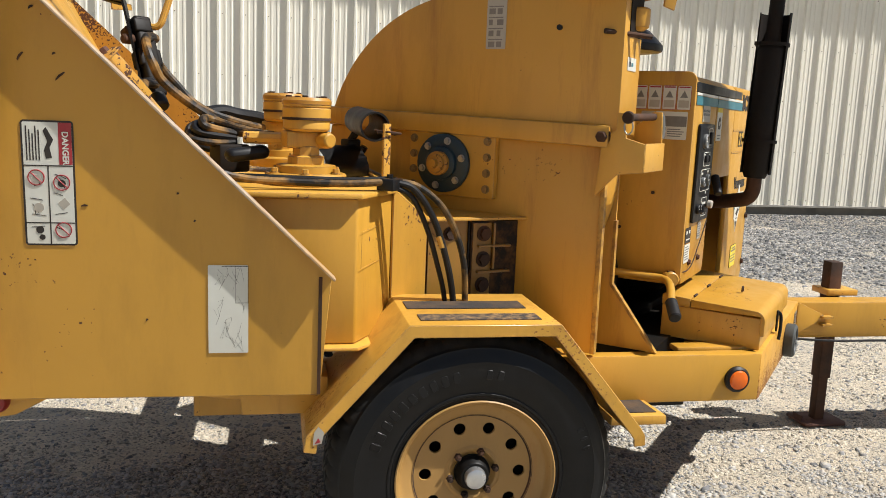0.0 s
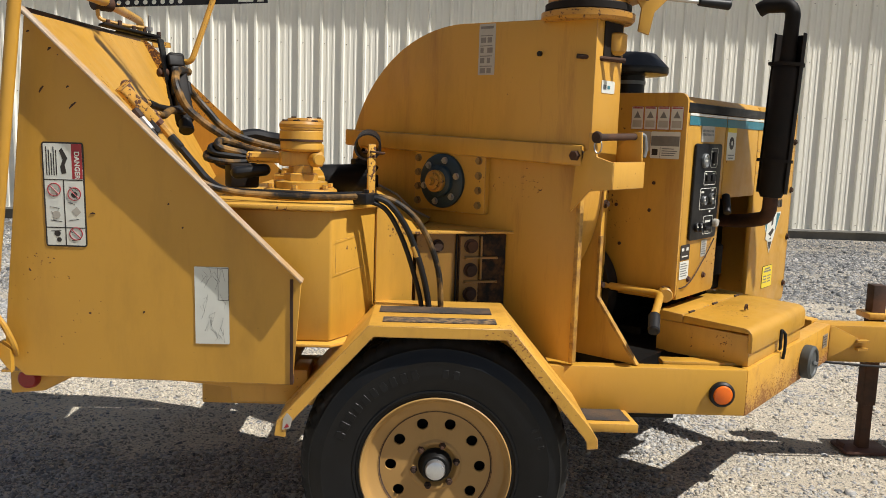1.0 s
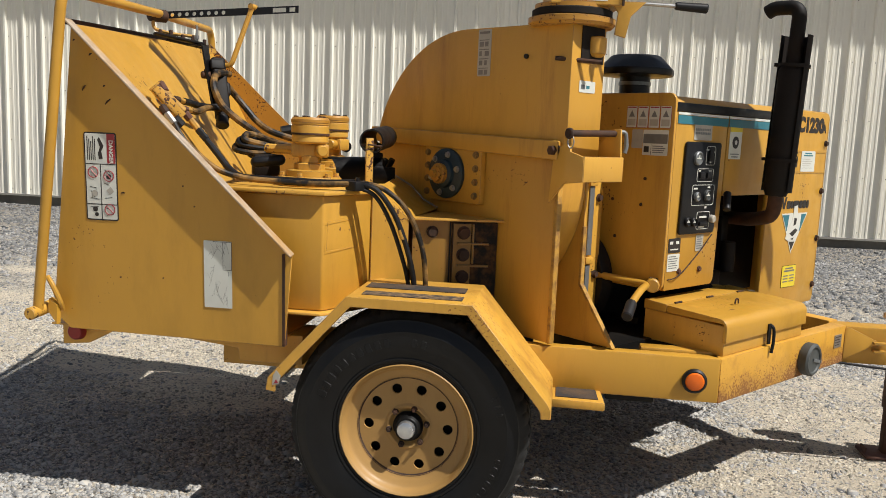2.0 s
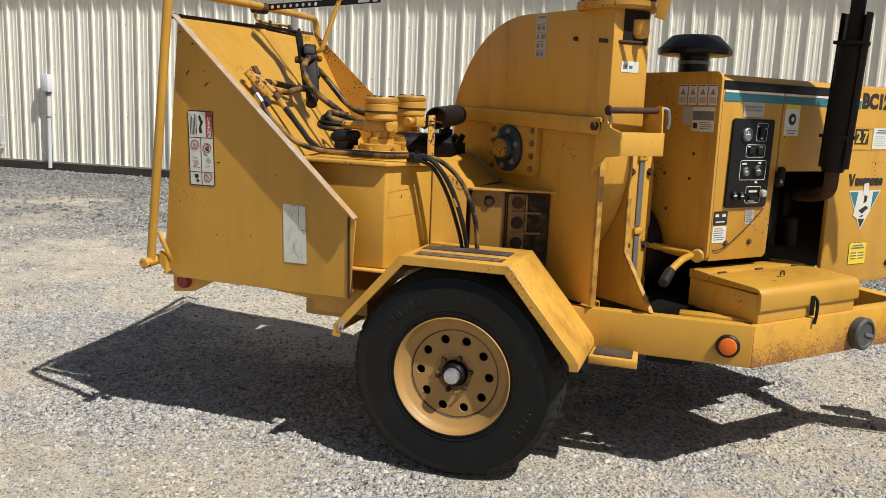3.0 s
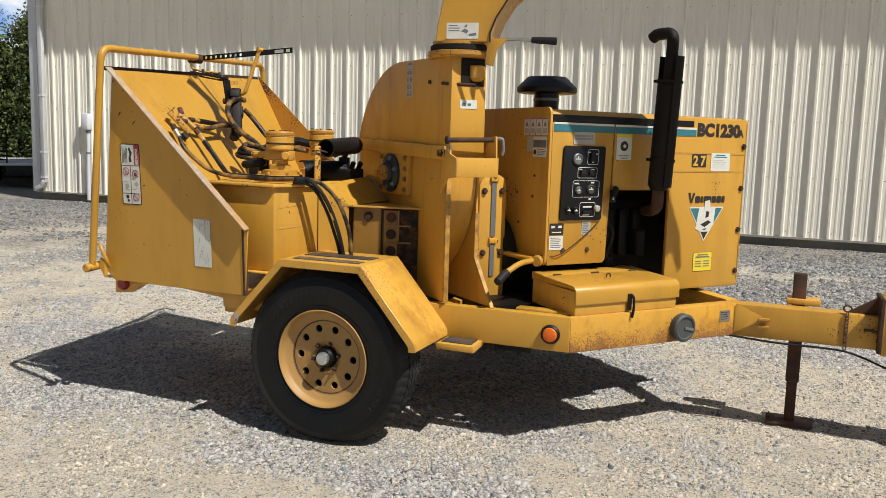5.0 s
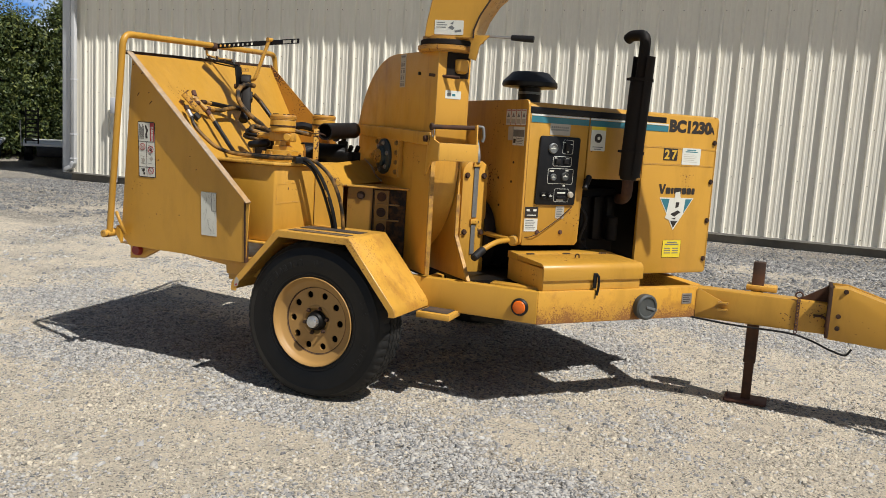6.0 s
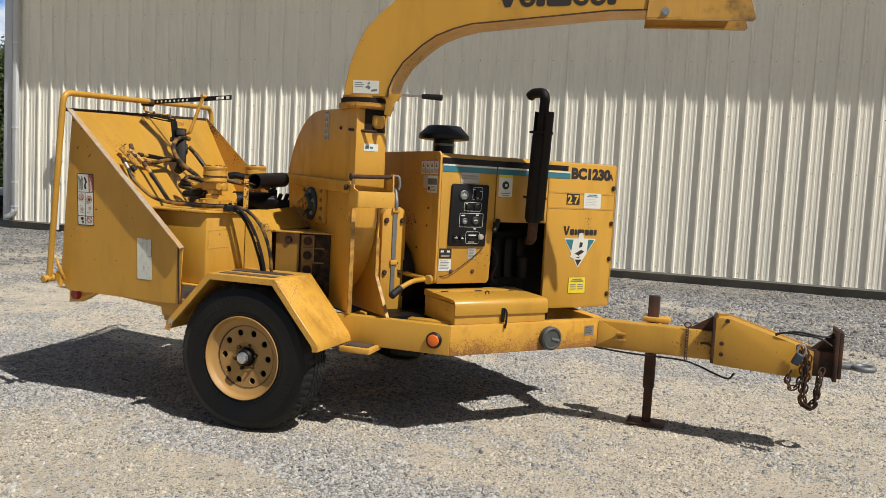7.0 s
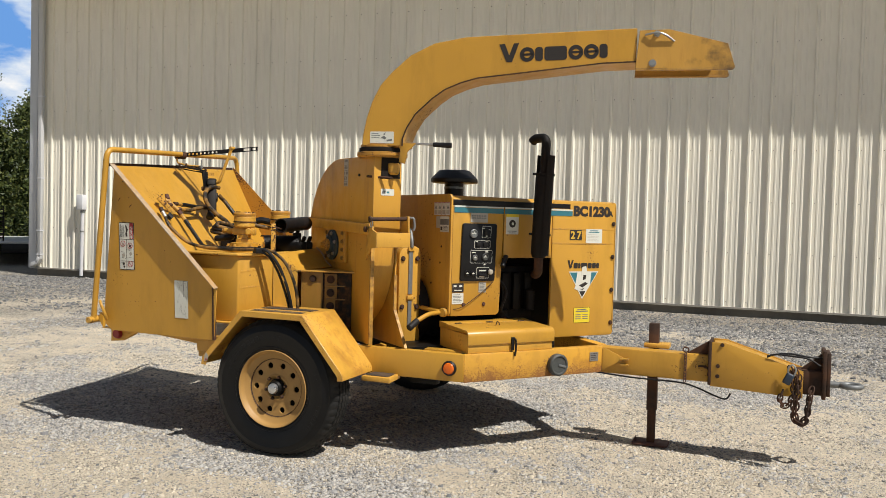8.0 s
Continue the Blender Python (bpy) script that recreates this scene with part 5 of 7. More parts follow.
def hitch():
    y0, y1 = AXIS_Y - 0.085, AXIS_Y + 0.085
    side = [(2.118, 0.405), (2.118, 0.642), (2.19, 0.642), (2.578, 0.524), (2.578, 0.383)]
    bm = B()
    for y in (y0, y1):
        prism(bm, side, -0.005, 0.005, on_y(y), 0.002)
    prism(bm, [(2.13, 0.632), (2.19, 0.635), (2.56, 0.52), (2.56, 0.51), (2.19, 0.623), (2.13, 0.620)], y0, y1, basis((0, 0, 0), X, -Z, Y) @ Matrix.Diagonal((1, -1, 1, 1)))
    h = part("hitch_head", bm, YELLOW_PLAIN, chipper, "yellow tapered hitch head")
    bm = B()
    box(bm, 2.106, 2.122, y0 - 0.010, y1 + 0.010, 0.41, 0.645, None, 0.003)
    prism(bm, [(1.99, 0.563), (2.108, 0.640), (2.108, 0.563)], AXIS_Y - 0.012, AXIS_Y + 0.012, basis((0, 0, 0), X, -Z, Y) @ Matrix.Diagonal((1, -1, 1, 1)))
    part("hitch_flange", bm, RUST, h, "rusty flange and gusset")
    bm = B()
    box(bm, 2.53, 2.68, AXIS_Y - 0.06, AXIS_Y + 0.06, 0.40, 0.525, None, 0.004)
    prism(bm, [(2.55, 0.51), (2.67, 0.615), (2.67, 0.51)], AXIS_Y - 0.012, AXIS_Y + 0.012, basis((0, 0, 0), X, -Z, Y) @ Matrix.Diagonal((1, -1, 1, 1)))
    box(bm, 2.668, 2.688, AXIS_Y - 0.085, AXIS_Y + 0.085, 0.385, 0.635, None, 0.004)
    box(bm, 2.688, 2.708, AXIS_Y - 0.075, AXIS_Y + 0.075, 0.40, 0.625, None, 0.004)
    cp = part("coupler_plate", bm, RUST, h, "rusty coupler plates")
    bm = B()
    pts = [Vector((2.70, AXIS_Y, 0.455)), Vector((2.765, AXIS_Y, 0.455))]
    tube(bm, pts, 0.017, 12)
    ring = [Vector((2.81 + 0.047 * math.cos(radians(a)), AXIS_Y + 0.047 * math.sin(radians(a)), 0.455)) for a in range(0, 361, 15)]
    tube(bm, ring, 0.014, 12, False)
    part("pintle_ring", bm, STRAP, h, "steel towing eye")


hitch()

# ---- feed drive, hoses and controls on the hopper ----
def feed_motor(x, y, z0, turn):
    m = Matrix.Translation((x, y, z0)) @ Matrix.Rotation(turn, 4, "Z")
    bm = B()
    lathe(bm, [(0.0, 0.0), (0.104, 0.0), (0.106, 0.004), (0.106, 0.026), (0.102, 0.030), (0.078, 0.031), (0.077, 0.050), (0.058, 0.053), (0.0, 0.053)], m, 40)
    f = part("feed_motor", bm, YELLOW, chipper, "yellow hydraulic feed motor on a round flange")
    bm = B()
    lathe(bm, [(0.050, 0.052), (0.050, 0.072), (0.036, 0.076), (0.036, 0.098), (0.0, 0.098)], m, 8)
    box(bm, -0.062, 0.062, -0.030, 0.030, 0.094, 0.138, m, 0.008)
    lathe(bm, [(0.0, 0.136), (0.052, 0.137), (0.060, 0.144), (0.060, 0.165), (0.058, 0.168), (0.062, 0.171), (0.062, 0.195), (0.059, 0.198), (0.062, 0.201), (0.062, 0.214), (0.056, 0.222), (0.0, 0.222)], m, 36)
    part("motor_body", bm, YELLOW_WORN, f, "yellow cast motor body with worn lid")
    bm = B()
    lathe(bm, [(0.0615, 0.205), (0.0635, 0.206), (0.0635, 0.2155), (0.057, 0.2235), (0.0, 0.2240)], m, 36)
    part("motor_lid", bm, YELLOW_SPECK, f, "rust-flecked motor lid")
    bm = B()
    lathe(bm, [(0.0605, 0.166), (0.0632, 0.1665), (0.0632, 0.1725), (0.0605, 0.173)], m, 36)
    part("joint_ring", bm, RUST, f)
    bm = B()
    cyl(bm, m @ Vector((0.03, -0.028, 0.116)), m @ Vector((0.042, -0.068, 0.116)), 0.019, n=20, w=0.004)
    part("port_cap", bm, YELLOW, f)
    for k in range(6):
        a = radians(60 * k + 10)
        bm = B()
        bolt(bm, m @ Vector((0.090 * math.cos(a), 0.090 * math.sin(a), 0.030)), Z, 0.009, 0.014)
        part("bolt", bm, YELLOW_WORN, f)
    for k in range(5):
        a = radians(72 * k + 30)
        bm = B()
        cyl(bm, m @ Vector((0.047 * math.cos(a), 0.047 * math.sin(a), 0.220)), m @ Vector((0.047 * math.cos(a), 0.047 * math.sin(a), 0.228)), 0.008, n=6)
        part("lid_bolt", bm, RUST, f)


feed_motor(-0.414, 0.325, 1.044, 0.3)
feed_motor(-0.470, 0.790, 1.060, -0.4)


def hose(name, pts, r, mt, label="", per=7):
    bm = B()
    tube(bm, curve_pts(pts, per), r * 0.82, 10)
    return part(name, bm, mt, chipper, label)


def hydraulics():
    # two delivery hoses from the bracket, past the motor and down to the wheel side
    hose("hydraulic_hose", [(-0.772, 0.080, 1.232), (-0.735, 0.066, 1.186), (-0.690, 0.088, 1.134), (-0.640, 0.115, 1.092), (-0.560, 0.135, 1.070), (-0.45, 0.150, 1.064), (-0.32, 0.150, 1.062), (-0.215, 0.160, 1.068)], 0.0110, RUBBER_Y, "black hydraulic hose splashed with yellow paint")
    hose("hydraulic_hose", [(-0.742, 0.249, 1.183), (-0.700, 0.250, 1.134), (-0.662, 0.246, 1.093), (-0.610, 0.215, 1.070), (-0.53, 0.180, 1.068), (-0.43, 0.172, 1.067), (-0.32, 0.170, 1.066), (-0.215, 0.180, 1.070)], 0.0130, RUBBER, "black hydraulic hose along the feed box edge")
    hose("hydraulic_hose", [(-0.205, 0.170, 1.068), (-0.150, 0.175, 1.050), (-0.095, 0.190, 0.975), (-0.055, 0.205, 0.870), (-0.030, 0.215, 0.760), (-0.020, 0.23, 0.62)], 0.0105, RUBBER, "black drooping hydraulic hose")
    hose("hydraulic_hose", [(-0.200, 0.190, 1.070), (-0.130, 0.195, 1.052), (-0.060, 0.205, 0.990), (-0.010, 0.215, 0.880), (0.005, 0.225, 0.760), (0.000, 0.24, 0.62)], 0.0105, RUBBER_Y, "black hose with scuffed yellow patches")
    hose("hydraulic_hose", [(-0.210, 0.165, 1.058), (-0.155, 0.180, 1.030), (-0.110, 0.200, 0.95), (-0.075, 0.215, 0.85), (-0.050, 0.225, 0.75), (-0.045, 0.24, 0.62)], 0.0085, RUBBER, "thin black hydraulic hose")
    bm = B()
    box(bm, -0.030, 0.030, -0.024, 0.024, 0.0, 0.030, Matrix.Translation((-0.212, 0.172, 1.046)) @ Matrix.Rotation(1.0, 4, "Z"), 0.005)
    cyl(bm, (-0.212, 0.172, 1.07), (-0.212, 0.172, 1.086), 0.008, n=6)
    part("hose_clamp", bm, RUBBER, chipper, "black rubber hose clamp")
    bm = B()
    tube(bm, [(-0.078, 0.197, 0.930), (-0.066, 0.201, 0.899)], 0.0092, 10)
    part("hose_tape", bm, YELLOW_WORN, chipper, "yellow paint mark on a hose")
    # bracket with fittings near the sloping edge
    bm = B()
    m, L = along((-0.868, 0.128, 1.330), (-0.800, 0.176, 1.243))
    box(bm, -0.020, 0.020, -0.003, 0.003, 0, L, m, 0.001)
    box(bm, -0.020, -0.014, -0.003, 0.026, 0, L, m, 0.001)
    box(bm, -0.022, 0.022, -0.003, 0.040, -0.004, 0.0, m, 0.001)
    br = part("fitting_bracket", bm, YELLOW_WORN, chipper, "worn yellow bracket with hose fittings")
    for a, b, r, mt in (((-0.868, 0.222, 1.330), (-0.893, 0.236, 1.358), 0.0120, RUST_RED), ((-0.878, 0.205, 1.326), (-0.858, 0.232, 1.318), 0.0125, CHIPPED), ((-0.858, 0.210, 1.318), (-0.816, 0.246, 1.270), 0.0120, CHIPPED),
                        ((-0.853, 0.250, 1.308), (-0.854, 0.285, 1.307), 0.0115, RUST), ((-0.854, 0.284, 1.307), (-0.854, 0.325, 1.304), 0.0095, CHIPPED), ((-0.826, 0.240, 1.278), (-0.824, 0.278, 1.276), 0.0120, RUST_RED),
                        ((-0.824, 0.276, 1.276), (-0.826, 0.318, 1.274), 0.0100, CHIPPED), ((-0.812, 0.244, 1.264), (-0.796, 0.250, 1.244), 0.0130, RUST_RED), ((-0.797, 0.250, 1.246), (-0.768, 0.250, 1.212), 0.0115, CHIPPED),
                        ((-0.770, 0.250, 1.214), (-0.740, 0.249, 1.181), 0.0125, RUBBER), ((-0.816, 0.094, 1.280), (-0.796, 0.086, 1.258), 0.0125, RUST), ((-0.797, 0.086, 1.259), (-0.768, 0.079, 1.228), 0.0115, STEEL),
                        ((-0.792, 0.126, 1.246), (-0.774, 0.140, 1.222), 0.0165, RUBBER), ((-0.842, 0.160, 1.300), (-0.836, 0.215, 1.300), 0.0100, RUST)):
        bm = B()
        cyl(bm, a, b, r, n=8, w=0.002)
        part("fitting", bm, mt, br)
    hose("hydraulic_hose", [(-0.854, 0.322, 1.304), (-0.858, 0.38, 1.301), (-0.862, 0.44, 1.296), (-0.850, 0.51, 1.292), (-0.828, 0.555, 1.296)], 0.0145, RUBBER, "black hose from the valve to the bracket")
    hose("hydraulic_hose", [(-0.826, 0.316, 1.274), (-0.822, 0.36, 1.272), (-0.830, 0.43, 1.284), (-0.836, 0.50, 1.290), (-0.815, 0.545, 1.288)], 0.0135, RUBBER_Y, "scuffed black hose from the valve to the bracket")
    # control valve
    bm = B()
    m, L = along((-0.812, 0.560, 1.236), (-0.872, 0.635, 1.470))
    box(bm, -0.026, 0.026, -0.022, 0.022, 0.02, L, m, 0.009, 3)
    box(bm, -0.034, 0.034, -0.028, 0.020, L * 0.42, L * 0.62, m, 0.007, 3)
    box(bm, -0.020, 0.032, -0.020, 0.026, L * 0.80, L * 0.96, m, 0.006, 3)
    v = part("control_valve", bm, DARK, chipper, "greasy black hydraulic control valve")
    for f, dx, dy, l, r in ((0.14, -0.010, -0.022, 0.030, 0.021), (0.34, 0.010, -0.020, 0.030, 0.016), (0.52, 0.0, -0.026, 0.020, 0.022), (0.74, 0.030, 0.0, 0.034, 0.014), (0.88, 0.028, -0.010, 0.034, 0.013)):
        bm = B()
        p0 = m @ Vector((dx, dy, L * f))
        p1 = m @ Vector((dx + (l if dy == 0.0 else 0.0), dy - (0.0 if dy == 0.0 else l), L * f))
        cyl(bm, p0, p1, r, n=14, w=0.004)
        part("valve_spool", bm, DARK if r > 0.015 else RUST, v)
    bm = B()
    cyl(bm, (-0.812, 0.545, 1.262), (-0.800, 0.520, 1.226), 0.020, 0.024, n=16, w=0.005)
    part("valve_port", bm, RUBBER, v)
    bm = B()
    sheet(bm, [(-0.962, 0.585, 1.517), (-0.905, 0.575, 1.513), (-0.905, 0.630, 1.513), (-0.962, 0.640, 1.517)], 0.006)
    sheet(bm, [(-0.906, 0.578, 1.514), (-0.906, 0.630, 1.514), (-0.862, 0.612, 1.310), (-0.858, 0.560, 1.300)], 0.006)
    part("valve_bracket", bm, BLACK, v, "black folded valve bracket")
    # linkage along the top edge
    bm = B()
    a, b = Vector((-1.064, 0.532, 1.547)), Vector((-0.925, 0.632, 1.522))
    L, d = (b - a).length, (b - a).normalized()
    m = basis(a, d.cross(Z).normalized(), d.cross(Z).normalized().cross(d) * -1, d)
    box(bm, -0.030, 0.030, -0.004, 0.004, 0.0, L, m, 0.001)
    box(bm, -0.016, 0.016, 0.010, 0.016, L * 0.25, L * 1.1, m, 0.001)
    ln = part("linkage", bm, SOOT, chipper, "rusty control linkage plates")
    for k in range(5):
        bm = B()
        p = m @ Vector((-0.008 if k % 2 else 0.006, 0.0, 0.02 + L * k / 4.4))
        cyl(bm, p - Z * 0.004, p + Z * (0.018 + 0.008 * (k % 2)), 0.007, n=8, w=0.002)
        part("linkage_pin", bm, RUST, ln)
    bm = B()
    sheet(bm, [(-0.948, 0.655, 1.515), (-0.900, 0.690, 1.512), (-0.898, 0.690, 1.496), (-0.946, 0.655, 1.492)], 0.005)
    part("linkage_tab", bm, YELLOW_WORN, ln)
    bm = B()
    cyl(bm, (-0.946, 0.622, 1.520), (-0.944, 0.622, 1.588), 0.005, n=8)
    cyl(bm, (-0.946, 0.622, 1.540), (-0.946, 0.622, 1.552), 0.011, n=6)
    part("adjusting_bolt", bm, STEEL, ln)
    bm = B()
    tube(bm, bent([(-1.088, 0.568, 1.612), (-1.086, 0.565, 1.566), (-1.020, 0.590, 1.552), (-0.948, 0.622, 1.548)], 0.02), 0.006, 8)
    part("link_rod", bm, YELLOW_WORN, ln, "bent yellow link rod")
    bm = B()
    cyl(bm, (-1.098, 0.560, 1.615), (-1.062, 0.618, 1.617), 0.023, n=20, w=0.004)
    part("pivot_boss", bm, RUST, ln)
    # perforated bar
    a, b = Vector((-1.075, 0.622, 1.622)), Vector((-0.582, 0.692, 1.664))
    d = (b - a).normalized()
    m = basis(a, d, Z, d.cross(Z))
    L = (b - a).length
    bm = B()
    x, hw = 0.020, 0.0128
    box(bm, 0, x, -hw, hw, -0.003, 0.003, m)
    for k in range(8):
        tmp = B()
        ring = [[], []]
        for j in range(16):
            f = 2 * math.pi * j / 16
            dx, dy = math.cos(f), math.sin(f)
            g = min(0.0135 / max(abs(dx), 1e-6), hw / max(abs(dy), 1e-6))
            for side_z, store in ((0.003, ring[0]), (-0.003, ring[1])):
                store.append((tmp.verts.new((x + 0.0135 + dx * g, dy * g, side_z)), tmp.verts.new((x + 0.0135 + dx * 0.0075, dy * 0.0075, side_z))))
        for j in range(16):
            q = (j + 1) % 16
            tmp.faces.new((ring[0][j][0], ring[0][q][0], ring[0][q][1], ring[0][j][1]))
            tmp.faces.new((ring[1][j][0], ring[1][j][1], ring[1][q][1], ring[1][q][0]))
            tmp.faces.new((ring[0][j][1], ring[0][q][1], ring[1][q][1], ring[1][j][1]))
            tmp.faces.new((ring[0][j][0], ring[1][j][0], ring[1][q][0], ring[0][q][0]))
        join(bm, tmp, m)
        x += 0.027
    box(bm, x, L - 0.095, -hw, hw, -0.003, 0.003, m)
    box(bm, L - 0.095, L, 0.008, hw, -0.003, 0.003, m)
    box(bm, L - 0.095, L, -hw, -0.008, -0.003, 0.003, m)
    box(bm, L - 0.012, L, -0.010, 0.010, -0.0028, 0.0028, m)
    box(bm, L - 0.046, L - 0.034, -0.010, 0.010, -0.0028, 0.0028, m)
    part("perforated_bar", bm, BLACK, chipper, "black perforated flat bar")
    bm = B()
    tube(bm, bent([(-0.862, 0.640, 1.452), (-0.815, 0.628, 1.446), (-0.745, 0.655, 1.665)], 0.03), 0.0095, 10)
    cyl(bm, (-0.748, 0.642, 1.664), (-0.742, 0.676, 1.664), 0.011, n=12)
    part("valve_handle", bm, YELLOW_WORN, chipper, "yellow bent valve handle")
    # hoses from the valve to the motors
    hose("hydraulic_hose", [(-0.830, 0.650, 1.418), (-0.836, 0.605, 1.420), (-0.842, 0.560, 1.410), (-0.832, 0.515, 1.380), (-0.815, 0.496, 1.340), (-0.795, 0.505, 1.300), (-0.745, 0.510, 1.256), (-0.690, 0.520, 1.219), (-0.640, 0.505, 1.190), (-0.570, 0.460, 1.170), (-0.500, 0.385, 1.165)], 0.0155, RUBBER_Y, "looped hydraulic hose splashed with yellow paint")
    hose("hydraulic_hose", [(-0.838, 0.660, 1.372), (-0.815, 0.690, 1.335), (-0.778, 0.695, 1.293), (-0.738, 0.700, 1.249), (-0.680, 0.690, 1.215), (-0.600, 0.715, 1.190), (-0.53, 0.765, 1.175)], 0.0150, RUBBER_Y, "black and yellow hydraulic hose to the rear motor")
    for k, (dz, dx) in enumerate(((0.0, 0.0), (0.020, 0.012), (0.036, 0.030))):
        hose("hydraulic_hose", [(-0.600, 0.470, 1.142 + dz * 0.6), (-0.655, 0.440, 1.140 + dz), (-0.710 + dx, 0.425, 1.150 + dz), (-0.712 + dx, 0.455, 1.166 + dz), (-0.660, 0.490, 1.176 + dz * 0.6), (-0.590, 0.470, 1.168 + dz * 0.3), (-0.500, 0.400 + 0.03 * k, 1.160)], 0.0145, RUBBER_Y if k != 1 else RUBBER, "coiled hydraulic hose by the motor")
    hose("hydraulic_hose", [(-0.690, 0.640, 1.196), (-0.735, 0.600, 1.170), (-0.715, 0.570, 1.130), (-0.640, 0.560, 1.110)], 0.0135, RUBBER, "short black hose under the coil")
    bm = B()
    cyl(bm, (-0.575, 0.350, 1.16), (-0.475, 0.340, 1.16), 0.016, n=8, w=0.002)
    part("fitting", bm, YELLOW_WORN, chipper)
    # lower valve block by the feed box
    bm = B()
    box(bm, -0.045, 0.045, -0.035, 0.035, 0.0, 0.075, Matrix.Translation((-0.615, 0.46, 1.062)) @ Matrix.Rotation(0.5, 4, "Z"), 0.008)
    part("valve_block", bm, DARK, chipper, "greasy dark valve block")
    hose("hose_sleeve", [(-0.700, 0.860, 1.215), (-0.660, 0.880, 1.222), (-0.610, 0.900, 1.212), (-0.540, 0.910, 1.202), (-0.475, 0.900, 1.182), (-0.430, 0.860, 1.165)], 0.026, RUBBER, "wrinkled black hose sleeve behind the motors")
    # rubber tube and covers behind the motors
    a, b = Vector((-0.226, 0.405, 1.198)), Vector((-0.245, 0.720, 1.212))
    m, L = along(a, b)
    bm = B()
    lathe(bm, [(0.036, 0.0), (0.041, 0.0), (0.041, L), (0.036, L), (0.036, 0.0)], m, 32)
    part("rubber_tube", bm, RUBBER, chipper, "black rubber tube with an open end")
    bm = B()
    tmp = B()
    m, L = along((-0.400, 0.480, 1.082), (-0.262, 0.655, 1.082))
    ring = []
    for k in range(15):
        a = radians(-35 + 250 * k / 14)
        ring.append((math.cos(a), math.sin(a)))
    r0 = [tmp.verts.new((0.056 * b * -1, 0.056 * a, 0.0)) for a, b in ring]
    r1 = [tmp.verts.new((0.056 * b * -1, 0.056 * a, L + 0.012 * math.sin(k * 0.9))) for k, (a, b) in enumerate(ring)]
    for k in range(14):
        tmp.faces.new((r0[k], r0[k + 1], r1[k + 1], r1[k]))
    bmesh.ops.solidify(tmp, geom=tmp.faces[:], thickness=0.007)
    join(bm, tmp, m)
    part("rubber_cover", bm, RUBBER, chipper, "black half-round rubber drive cover")
    bm = B()
    box(bm, -0.058, 0.058, -0.024, 0.024, -0.018, 0.018, Matrix.Translation((-0.565, 0.345, 1.118)) @ Matrix.Rotation(0.35, 4, "Z") @ Matrix.Rotation(-0.12, 4, "Y"), 0.018, 4)
    part("rubber_cover", bm, RUBBER, chipper, "black rubber sleeve by the motor")
    for p in ((-0.255, 0.70, 1.045), (-0.24, 0.745, 1.045), (-0.27, 0.66, 1.10)):
        bm = B()
        box(bm, -0.025, 0.025, -0.02, 0.02, 0, 0.055, Matrix.Translation(p) @ Matrix.Rotation(0.6, 4, "Z"), 0.006)
        cyl(bm, Vector(p) + Vector((0, 0, 0.05)), Vector(p) + Vector((0.02, -0.01, 0.085)), 0.012, n=8)
        part("drive_fitting", bm, DARK, chipper)
    bm = B()
    box(bm, -0.013, 0.013, -0.004, 0.004, 0.0, 0.165, Matrix.Translation((-0.207, 0.300, 1.044)) @ Matrix.Rotation(0.7, 4, "Z"), 0.002)
    ub = part("upright_strap", bm, YELLOW_WORN, chipper, "yellow upright strap")
    bm = B()
    tube(bm, [Vector((-0.232, 0.30, 1.185)), Vector((-0.205, 0.29, 1.188)), Vector((-0.17, 0.305, 1.184)), Vector((-0.18, 0.34, 1.18)), Vector((-0.23, 0.37, 1.19))], 0.003, 6)
    part("tie_wire", bm, RUST, ub)


hydraulics()


